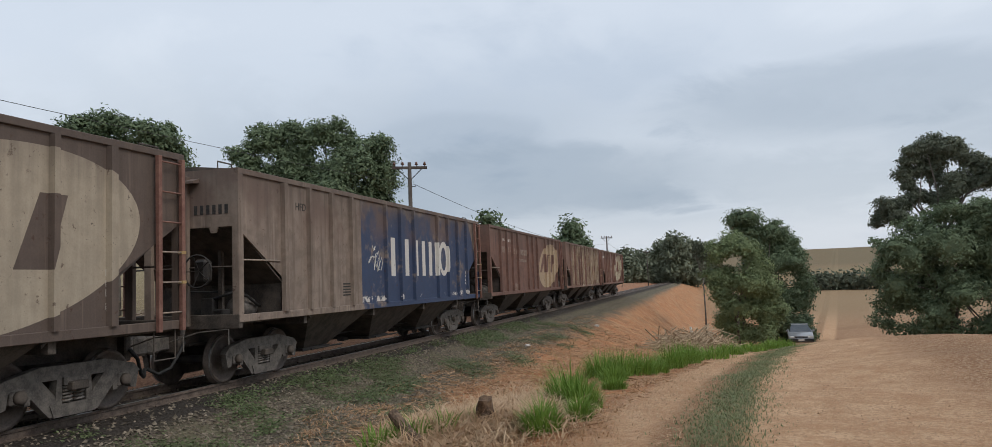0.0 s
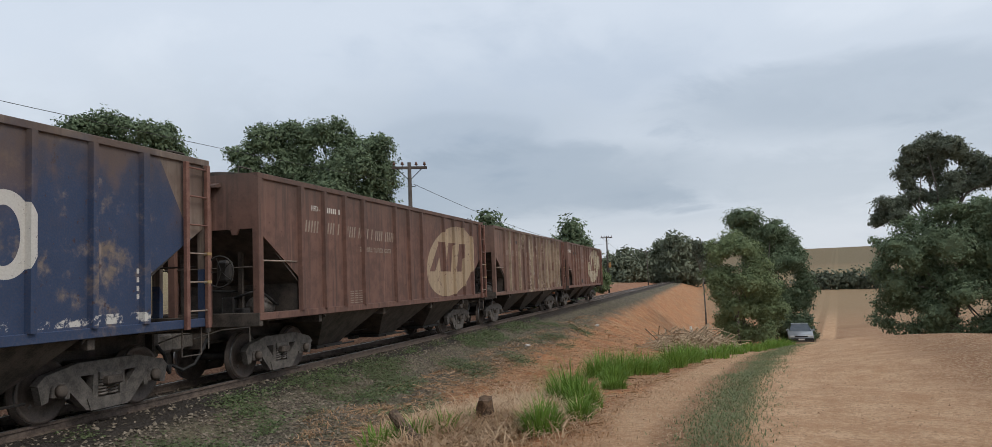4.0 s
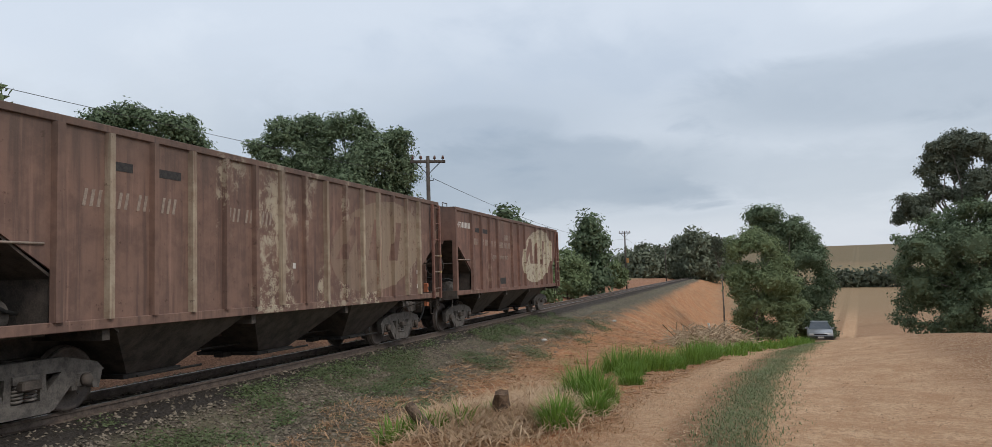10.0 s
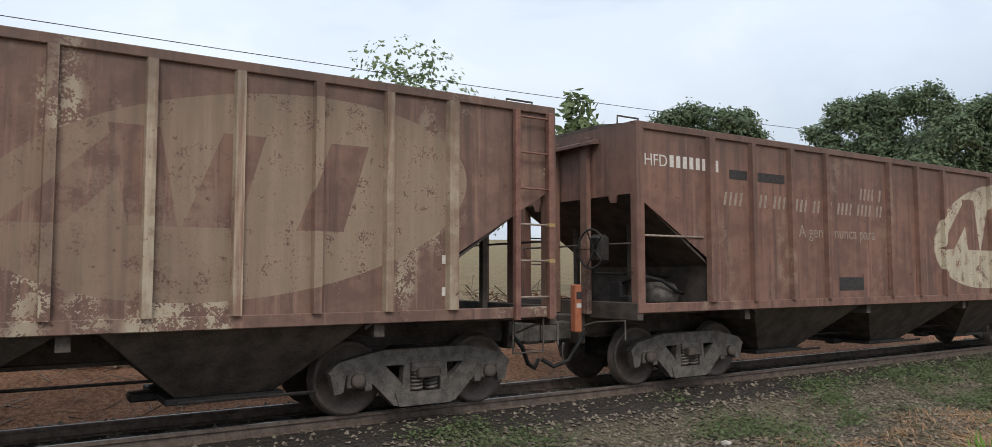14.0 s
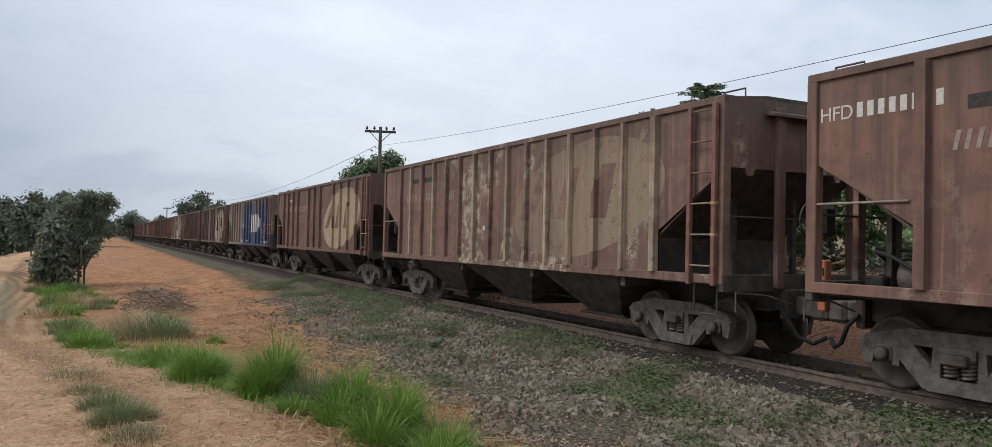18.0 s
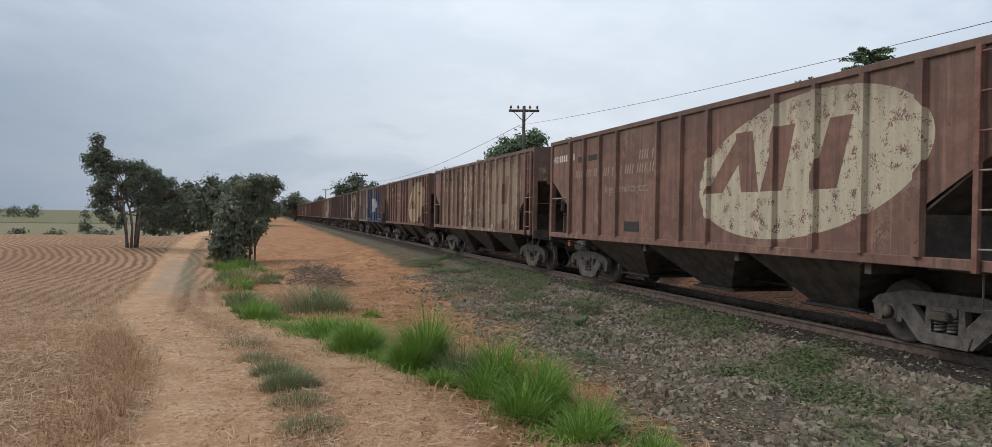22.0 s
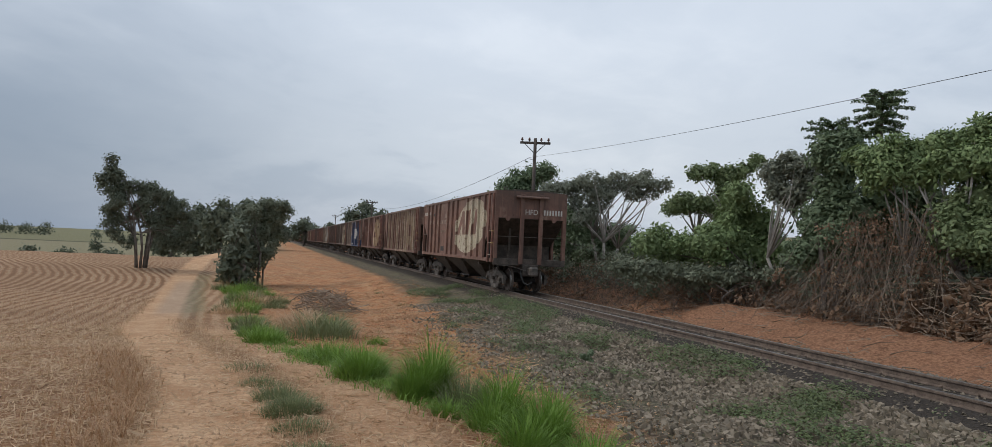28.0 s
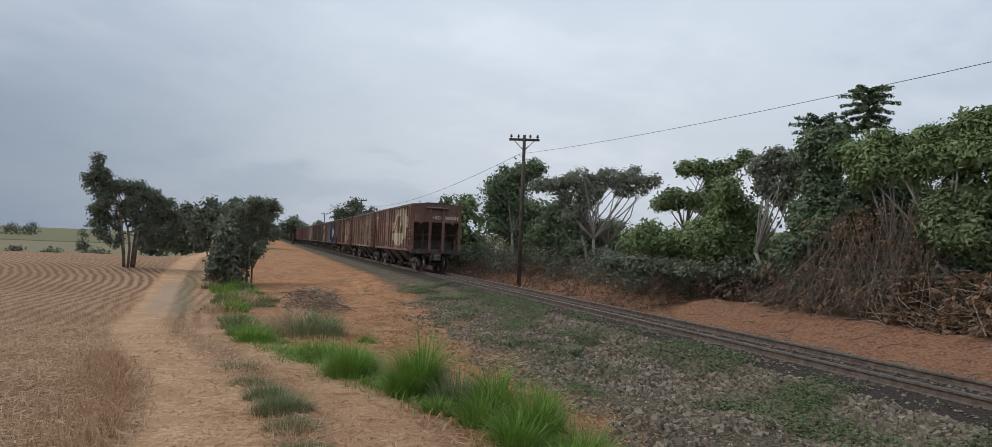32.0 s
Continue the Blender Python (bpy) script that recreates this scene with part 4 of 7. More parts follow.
def make_train():
    last = make_wagon("red", RIBS_WIDE, "last red-brown hopper wagon with a flaking cream oval")
    word(last, -6.90, 3.10, 0.17, "HFD", WHITE)
    digits(last, -6.40, 3.10, 0.17, 8, WHITE, (6,))
    dev = part("coupling_device", box(B(), -HALF - 0.46, -HALF - 0.34, -0.62, -0.50, 0.80, 1.46, 0.015), ORANGE, last, "orange painted brake device at the coupling")
    part("device_screen", box(B(), -HALF - 0.44, -HALF - 0.36, -0.632, -0.618, 1.26, 1.36), BLACKP, dev)
    part("device_label", box(B(), -HALF - 0.44, -HALF - 0.36, -0.628, -0.618, 1.14, 1.20), WHITE, dev)
    mark(last, "number_plate", -5.15, -4.75, 3.02, 3.16, BLACKP)
    mark(last, "number_plate", -4.50, -3.85, 3.02, 3.16, BLACKP)
    for x0, x1, z in ((-5.3, -3.8, 2.62), (-3.6, -2.9, 2.60), (-2.7, -1.0, 2.60), (-1.8, -1.0, 2.88)):
        for i in range(int((x1 - x0) / 0.115)):
            if (i * 7 + int(x0 * 10)) % 5:
                slant(last, x0 + i * 0.115, z, 0.20, FADEDW)
    word(last, -3.52, 2.20, 0.20, "A gente nunca para", FADEDW)
    mark(last, "data_panel", -2.45, -1.75, 1.33, 1.55, BLACKP)
    end_writing(last, WHITE)
    place_wagon(last, 0)

    faded = make_wagon("faded", RIBS_CLOSE, "faded brown hopper wagon with peeling cream patches")
    mark(faded, "number_plate", -4.75, -4.35, 3.12, 3.24, BLACKP)
    mark(faded, "number_plate", -4.00, -3.40, 3.12, 3.24, BLACKP)
    for x0, x1, z in ((-5.2, -3.3, 2.62), (-2.3, -0.9, 2.60)):
        for i in range(int((x1 - x0) / 0.115)):
            if i % 4 != 3:
                slant(faded, x0 + i * 0.115, z, 0.22, FADEDW)
    for x, z in ((5.50, 1.72), (5.50, 1.36), (-0.35, 1.85)):
        mark(faded, "label_plate", x - 0.04, x + 0.05, z, z + 0.10, WHITE)
    place_wagon(faded, 1)

    oval = make_wagon("oval", RIBS_WIDE, "brown hopper wagon with a cream oval and faded lettering")
    word(oval, -5.15, 3.16, 0.11, "HFD -", WHITE)
    digits(oval, -4.55, 3.16, 0.11, 8, WHITE, (6,))
    for x0, x1, z, h in ((-5.4, -3.9, 2.72, 0.24), (-3.7, -2.2, 2.70, 0.24), (-2.1, -0.8, 2.68, 0.24)):
        for i in range(int((x1 - x0) / 0.115)):
            if (i * 5 + int(x0 * 7)) % 6:
                slant(oval, x0 + i * 0.115, z, h, FADEDW)
    word(oval, -2.95, 2.40, 0.17, "a gente nunca para", FADEDW)
    for r in range(6):
        for c in range(3):
            mark(oval, "data_line", -3.46 + c * 0.22, -3.46 + c * 0.22 + 0.16, 1.25 + r * 0.05, 1.268 + r * 0.05, FADEDW)
    place_wagon(oval, 2)

    blue = make_wagon("blue", RIBS_WIDE, "grey-tan hopper wagon with a blue field and pale bars")
    word(blue, -5.15, 3.12, 0.15, "HFD", BLACKP)
    for r in range(5):
        mark(blue, "data_line", -3.20, -2.75, 1.42 + r * 0.06, 1.45 + r * 0.06, BLACKP)
    for i in range(8):
        y = -1.18 + i * 0.12
        if i != 6:
            part("figure_bar", box(B(), -HALF - 0.008, -HALF - 0.004, y, y + 0.065, 2.92, 3.08), BLACKP, blue)
    for z in (1.55, 1.66, 1.78, 1.90):
        mark(blue, "label_plate", 5.48, 5.56, z, z + 0.07, WHITE)
    y = -WIDE + 0.027
    for k, (a, b, r, e) in enumerate(((-1.72, 2.22, 0.20, 0.5), (-1.45, 2.20, 0.17, 1.4), (-1.28, 2.12, 0.19, 0.9), (-1.56, 2.50, 0.07, 1.0))):
        pts = [(a + r * math.cos(q * 0.9 + k) * (0.6 + 0.1 * q), y, b + r * e * math.sin(q * 1.4 + k)) for q in range(9)]
        part("scribble", tube(B(), pts, 0.008, 4), WHITE, blue, "thin chalk scribble")
    place_wagon(blue, 3)

    grey = make_wagon("grey", RIBS_WIDE, "grey-brown hopper wagon with a large cream oval")
    for z in (1.42, 1.60, 1.72, 1.86):
        mark(grey, "label_plate", 5.52, 5.62, z, z + 0.09, WHITE)
    place_wagon(grey, 4)
    dark = make_wagon("dark", RIBS_CLOSE, "dark brown hopper wagon")
    place_wagon(dark, 5)
    pale = make_wagon("pale", RIBS_WIDE, "hopper wagon with pale patched paint")
    place_wagon(pale, 6)
    brown = make_wagon("plain", RIBS_CLOSE, "plain brown hopper wagon")
    place_wagon(brown, 7)
    for k, src in ((8, dark), (9, brown), (10, oval), (11, grey), (12, brown), (13, dark), (14, faded), (15, brown), (16, oval), (17, brown), (18, dark), (19, brown)):
        place_wagon(copy_thing(src, Matrix()), k)


make_train()


def rear(t):
    """Where the rear of the last wagon's body stands at t seconds."""
    return ((-0.000011 * t + 0.000292) * t + 0.009199) * t * t - 3.764323 * t + 71.863659


def motions():
    ts = [0.5 * i for i in range(65)]
    for k, car in WAGONS:
        walk(car, [(t, pose(rear(t) - HALF - k * PITCH, AXIS, 0)) for t in ts[::2]])
    steps = [i * 0.15 for i in range(214)]
    for k, car in WAGONS[:8]:
        for ws in [o for o in car.children if o.name.startswith("wheelset")]:
            x, _, z = ws.matrix_basis.translation
            walk(ws, [(t, pose(x, 0, z, 0, math.degrees(rear(t) - rear(0)) / 0.42, 0)) for t in steps])


# ---------------------------------------------------------------- poles and wire
POLE_Y = 11.5
POLES = [29.1, 92.9, 157.0, -34.3, -99.0, -163.0]
SIGN = plain("orange_sign_paint", (0.50, 0.22, 0.06), (0.60, 0.30, 0.10), 0.6)


def insulator(x, y, z):
    bm = B()
    tube(bm, [(x, y, z), (x, y, z + 0.06)], 0.02, 6)
    tube(bm, [(x, y, z + 0.06), (x, y, z + 0.19)], 0.065, 8, 0.035)
    return bm


def make_poles():
    for i, x in enumerate(POLES):
        z0 = ground_z(x, POLE_Y) - 0.3
        h = 6.60 if x > 0 else 6.85
        pole = empty("utility_pole", "dark timber utility pole with a crossarm", "utility pole", "poles along the line", pose(x, POLE_Y, 0, 0, 0, 25 if x > 0 else -20))
        part("post", tube(B(), [(0, 0, z0), (0, 0, h)], 0.105, 10, 0.075), TIMBER, pole, "", True)
        part("crossarm", box(B(), -0.05, 0.05, -0.72, 0.72, h - 0.28, h - 0.17, 0.01), TIMBER, pole)
        for s in (-1, 1):
            part("brace", tube(B(), [(0.06, s * 0.50, h - 0.26), (0.06, 0, h - 0.75)], 0.018, 5), STEEL, pole)
            for y in (0.28, 0.62):
                part("insulator", insulator(0, s * y, h - 0.17), CERAMIC, pole, "brown glazed insulator", True)
        part("bracket", tube(B(), [(0, 0, h - 1.0), (0, -0.22, h - 1.0), (0, -0.22, h - 0.92)], 0.018, 5), STEEL, pole)
        if x == 92.9:
            part("sign_board", box(B(), -0.75, 0.55, -0.16, -0.13, 2.75, 3.35, 0.01), SIGN, pole, "small orange sign board")
    xs = sorted(POLES)
    for a, b in zip(xs, xs[1:]):
        pts = []
        za, zb = (5.67 if a > 0 else 5.93), (5.67 if b > 0 else 5.93)
        for k in range(25):
            f = k / 24
            pts.append((a + (b - a) * f, POLE_Y - 0.22, za + (zb - za) * f - 0.95 * 4 * f * (1 - f)))
        wire = part("wire", tube(B(), pts, 0.0065 if a < 0 < b else 0.010, 4), STEEL)
        tagged(wire, "thin sagging overhead wire between the poles", "wire", "wires along the line")


make_poles()


# ---------------------------------------------------------------- plants
def leaf_cloud(centres, count, size, rnd, flat=0.5, long=1.9, sag=0.0, core=0.25, out=None):
    """Folded leaves scattered round centres of (x, y, z, radius)."""
    c = np.array(centres)
    w = c[:, 3] ** 2
    pick = rnd.choice(len(c), count, p=w / w.sum())
    d = rnd.normal(size=(count, 3))
    d /= np.linalg.norm(d, axis=1)[:, None]
    r = c[pick, 3] * rnd.uniform(core, 1.08, count) ** 0.5
    p = c[pick, :3] + d * r[:, None] * np.array([1, 1, 0.75])
    nrm = d * 0.8 + rnd.normal(size=(count, 3)) * 0.5 + np.array([0, 0, flat])
    if out is not None:
        nrm = np.array(out)[pick] * 1.1 + rnd.normal(size=(count, 3)) * 0.42 + np.array([0, 0, 0.45])
    nrm /= np.linalg.norm(nrm, axis=1)[:, None]
    t = rnd.normal(size=(count, 3)) + np.array([0, 0, -sag])
    t -= nrm * (t * nrm).sum(1)[:, None]
    t /= np.linalg.norm(t, axis=1)[:, None]
    b = np.cross(nrm, t)
    s = size * rnd.uniform(0.55, 1.4, count)[:, None]
    tip, root = p + t * s * long * 0.5, p - t * s * long * 0.5
    l, q = p + b * s * 0.5 - nrm * s * 0.12, p - b * s * 0.5 - nrm * s * 0.12
    v = np.stack([root, q, tip, l], 1).reshape(-1, 3)
    i = np.arange(count) * 4
    f = np.concatenate([np.stack([i, i + 1, i + 2], 1), np.stack([i, i + 2, i + 3], 1)])
    return v.tolist(), f.tolist()


def ball():
    bm = bmesh.new()
    bmesh.ops.create_icosphere(bm, subdivisions=2, radius=1.0)
    out = [tuple(v.co) for v in bm.verts], [tuple(v.index for v in f.verts) for f in bm.faces]
    bm.free()
    return out


BALL = ball()


def fuzz(blobs, count, size, rnd, sag, seed, gap=0.0):
    """Leaves over crown masses whose surface is broken up into billows, some of them left open."""
    b = np.array(blobs, float)
    w = b[:, 3] * b[:, 5] + b[:, 3] * b[:, 4]
    pick = rnd.choice(len(b), int(count * 1.5), p=w / w.sum())
    d = rnd.normal(size=(len(pick), 3))
    d /= np.linalg.norm(d, axis=1)[:, None]
    rad = b[pick][:, 3:6]
    p0 = b[pick][:, :3] + d * rad * 0.85
    k = 2.6 / max(0.5, float(np.mean(b[:, 3])))
    bil = np.array([noise.noise((q[0] * k + seed, q[1] * k, q[2] * k)) + 0.5 * noise.noise((q[0] * k * 2.3, q[1] * k * 2.3, q[2] * k * 2.3 + seed)) for q in p0])
    keep = np.nonzero(bil > gap - 0.35 + rnd.normal(size=len(bil)) * 0.12)[0][:count]
    d, rad, bil, pick = d[keep], rad[keep], bil[keep], pick[keep]
    f = (0.93 + 0.46 * bil) * rnd.uniform(0.36, 1.14, len(keep)) ** 0.5
    f = np.where(rnd.uniform(size=len(keep)) < 0.10, f * rnd.uniform(1.05, 1.30, len(keep)), f)
    p = b[pick][:, :3] + d * rad * f[:, None]
    c = [(q[0], q[1], max(0.15, q[2]), size * 1.2) for q in p]
    return c, d


def make_tree(name, label, x, y, h, blobs, leaves, size, mat, seed, trunk=0.22, bark=None, lean=0.0, multi=1, group="", sag=0.2, bare=0, fork=0.32, gap=0.0, dense=False):
    """blobs: (dx, dy, z, rx, ry, rz) of crown masses, in metres from the tree's foot."""
    rnd = np.random.RandomState(seed)
    leaves, size = (int(leaves * 0.62), size * 1.18) if size > 0.115 else (int(leaves * 0.85), size * 0.95)
    z0 = ground_z(x, y)
    tree = empty(name, label, "tree" if name.endswith("tree") else "shrub", group, pose(x, y, z0))
    sprays, outward = fuzz(blobs, max(200, leaves // 5), size, rnd, sag, seed, gap)
    verts, faces = leaf_cloud([(*c[:3], size * rnd.uniform(1.5, 4.2)) for c in sprays], leaves, size, rnd, sag=sag, core=0.02, out=outward)
    if dense:
        # the shaded inner mass of twigs and leaves
        biggest = max(b[3] for b in blobs)
        for bx, by, bz, rx, ry, rz in blobs:
            if rx < 0.5 * biggest:
                continue
            k = len(verts)
            cv = []
            for q in BALL[0]:
                k2 = 0.62 + 0.24 * noise.noise((q[0] * 2.2 + bx, q[1] * 2.2 + by, q[2] * 2.2 + bz))
                cv.append((q[0] * k2, q[1] * k2, q[2] * k2))
            verts += [(bx + q[0] * rx, by + q[1] * ry, max(0.05, bz + q[2] * rz)) for q in cv]
            faces += [tuple(k + i for i in f) for f in BALL[1]]
    raw("crown", verts, faces, mat, tree)
    bm = B()
    bark = bark or BARK
    fork = h * fork
    tops = []
    for i in range(multi):
        a = i * math.tau / multi + seed
        off = 0.0 if multi == 1 else 0.25 + 0.12 * trunk
        px, py = off * math.cos(a), off * math.sin(a)
        top = (px * 2.6 + lean, py * 2.6, fork * rnd.uniform(0.85, 1.2))
        tube(bm, [(px, py, -0.25), (px * 1.4 + lean * 0.3, py * 1.4 + rnd.normal() * 0.05, fork * 0.5), top], trunk * (1.0 if multi == 1 else 0.6), 8, trunk * 0.5)
        tops.append(top)
    part("trunk", bm, bark, tree, "", True)
    order = rnd.permutation(len(sprays))[:9 + bare]
    for i in order:
        c = sprays[i]
        t = tops[i % len(tops)]
        mid = [(t[j] + c[j]) / 2 + rnd.normal() * 0.05 * h * (0.6 if j < 2 else 0.4) for j in range(3)]
        part("limb", tube(B(), [t, mid, c[:3]], trunk * 0.36, 5, trunk * 0.06), bark, tree, "", True)
    return tree


def polar(az, d):
    return d * math.sin(radians(az)), d * math.cos(radians(az))


def crown(w, h, base, n, seed, depth=None, lump=1.0):
    """Many uneven crown masses inside an arched outline of width w, between the heights base and h."""
    rnd = random.Random(seed)
    out = []
    depth = depth or w * 0.7
    count = 4 + int(n * 4.5)
    for i in range(count):
        f = rnd.uniform(-1, 1) if i > 2 else (-0.8, 0.0, 0.8)[i]
        r = w * rnd.uniform(0.09, 0.19) * lump
        top = base + (h - base) * (1.0 - 0.34 * abs(f) ** 2.2) * rnd.uniform(0.86, 1.0)
        if i == 1:
            top = h
        rz = min(r * rnd.uniform(0.6, 0.95), (top - base) * 0.45)
        q = rnd.uniform(0, 1) ** 0.65 if i > 2 else 1.0
        z = base + rz + (top - base - 2 * rz) * q
        out.append((f * (w / 2 - r), rnd.uniform(-0.5, 0.5) * depth * math.sqrt(max(0.05, 1 - f * f)), z, r, r * 0.9, rz))
    if base < 0.1 * h:
        for k in range(2 + n):
            f = -0.9 + 1.8 * k / (1 + n)
            r = w * rnd.uniform(0.13, 0.20) * lump
            out.append((f * (w / 2 - r), rnd.uniform(-0.3, 0.3) * depth, h * rnd.uniform(0.10, 0.34), r, r, h * rnd.uniform(0.14, 0.22)))
    return out


def turned(blobs, az):
    """Crown masses turned so that their width lies across the line of sight at that bearing."""
    c, s = math.cos(radians(-az)), math.sin(radians(-az))
    return [(b[0] * c - b[1] * s, b[0] * s + b[1] * c, *b[2:]) for b in blobs]


def tree_at(name, label, az, d, top_el, width_deg, base, n, leaves, size, mat, seed, lump=1.0, **kw):
    x, y = polar(az, d)
    h = 1.6 + d * math.tan(radians(top_el)) - ground_z(x, y)
    w = 2 * d * math.tan(radians(width_deg / 2))
    return make_tree(name, label, x, y, h, turned(crown(w, h, base * h, n, seed, None, lump), az), leaves, size, mat, seed, **kw)


def lobed(name, label, az0, d, lobes, leaves, size, mat, seed, deep=1.5, **kw):
    """A tree whose crown is a set of leafy masses, each given by bearing, elevation and angular radius at the distance d."""
    rnd = random.Random(seed)
    x, y = polar(az0, d)
    z0 = ground_z(x, y)
    main, h = [], 0.0
    for az, el, r in lobes:
        rr = d * math.tan(radians(r))
        main.append((d * math.tan(radians(az - az0)), rnd.uniform(-0.5, 0.5) * deep * rr, 1.6 + d * math.tan(radians(el)) - z0, rr))
        h = max(h, main[-1][2] + rr)
    # masses that join each one to its neighbours
    joints = []
    for a in main:
        near = sorted(main, key=lambda b: (a[0] - b[0]) ** 2 + (a[2] - b[2]) ** 2)[1:4]
        for b in near:
            if math.hypot(a[0] - b[0], a[2] - b[2]) < 1.7 * (a[3] + b[3]):
                q = rnd.uniform(0.35, 0.65)
                joints.append((*(a[k] + (b[k] - a[k]) * q for k in range(3)), min(a[3], b[3]) * rnd.uniform(0.6, 0.9)))
    blobs = []
    for k, (dx, dy, z, rr) in enumerate(main + joints):
        blobs.append((dx, dy, z, rr * rnd.uniform(0.80, 0.98), rr * 0.9, rr * rnd.uniform(0.68, 0.86)))
        for _ in range(3 if k < len(main) else 1):
            a, e = rnd.uniform(0, math.tau), rnd.uniform(-0.5, 1.3)
            q = rr * rnd.uniform(0.25, 0.5)
            blobs.append((dx + math.cos(a) * math.cos(e) * rr * 0.75, dy + math.sin(a) * math.cos(e) * rr * 0.75, z + math.sin(e) * rr * 0.68, q * 1.3, q, q * 0.7))
    return make_tree(name, label, x, y, h, turned(blobs, az0), leaves, size, mat, seed, **kw)


def heap(name, label, category, x0, x1, y0, y1, h, n, rnd, mat, length=1.6, thick=0.012, leaves=0, leafmat=None, kind="", spiky=0.4):
    """A tangle of cut branches heaped over a stretch of ground."""
    bm = B()
    cx, cy = (x0 + x1) / 2, (y0 + y1) / 2
    gz = ground_z(cx, cy)
    pts4 = []
    for _ in range(n):
        fx, fy = rnd.uniform(-1, 1), rnd.uniform(-1, 1)
        x, y = cx + fx * (x1 - x0) / 2, cy + fy * (y1 - y0) / 2
        lump = 0.55 + 0.45 * (0.5 + 0.5 * noise.noise((x * 0.6, y * 0.6, 7.0)) * 2)
        roof = h * (1 - 0.75 * fy * fy) * lump
        z = ground_z(x, y) + rnd.uniform(0.0, 1.0) * max(0.08, roof)
        a, e = rnd.uniform(0, math.tau), rnd.normal() * spiky
        L = length * rnd.uniform(0.4, 1.2)
        d = Vector((math.cos(a) * math.cos(e), math.sin(a) * math.cos(e), math.sin(e))) * L * 0.5
        m = Vector((x, y, z))
        bend = Vector(rnd.normal(size=3)) * 0.10 * L
        p0, p2 = m - d, m + d
        for p in (p0, p2):
            p.z = max(p.z, ground_z(p.x, p.y) + 0.02)
        th = thick * rnd.uniform(0.5, 1.8)
        tube(bm, [p0, m + bend, p2], th, 3, th * 0.35)
        pts4.append((x, y, z, 0.16))
    ob = part(name, bm, mat)
    tagged(ob, label, category, kind=kind or "stuff")
    if leaves:
        v, f = leaf_cloud(pts4, leaves, 0.085, rnd, sag=0.5)
        raw("dead_foliage", v, f, leafmat or DEADLEAF, ob)
    return ob


def hanging(tree_label, cx, cy, w, dpt, top, n, rnd):
    """Dead creepers that hang from a canopy to the ground."""
    bm = B()
    for _ in range(n):
        x, y = cx + rnd.uniform(-w, w), cy + rnd.uniform(-dpt, dpt)
        z0 = ground_z(x, y)
        zt = z0 + top * rnd.uniform(0.55, 1.0)
        sway = rnd.normal(size=2) * 0.8
        tube(bm, [(x, y, zt), (x + sway[0] * 0.4, y + sway[1] * 0.4, (zt + z0) / 2 + 0.2), (x + sway[0], y + sway[1], z0 + rnd.uniform(0, 0.5))], 0.0028 * rnd.uniform(0.5, 2.4), 3)
    return tagged(part("hanging_creepers", bm, CREEPER), tree_label, "creeper", kind="stuff")


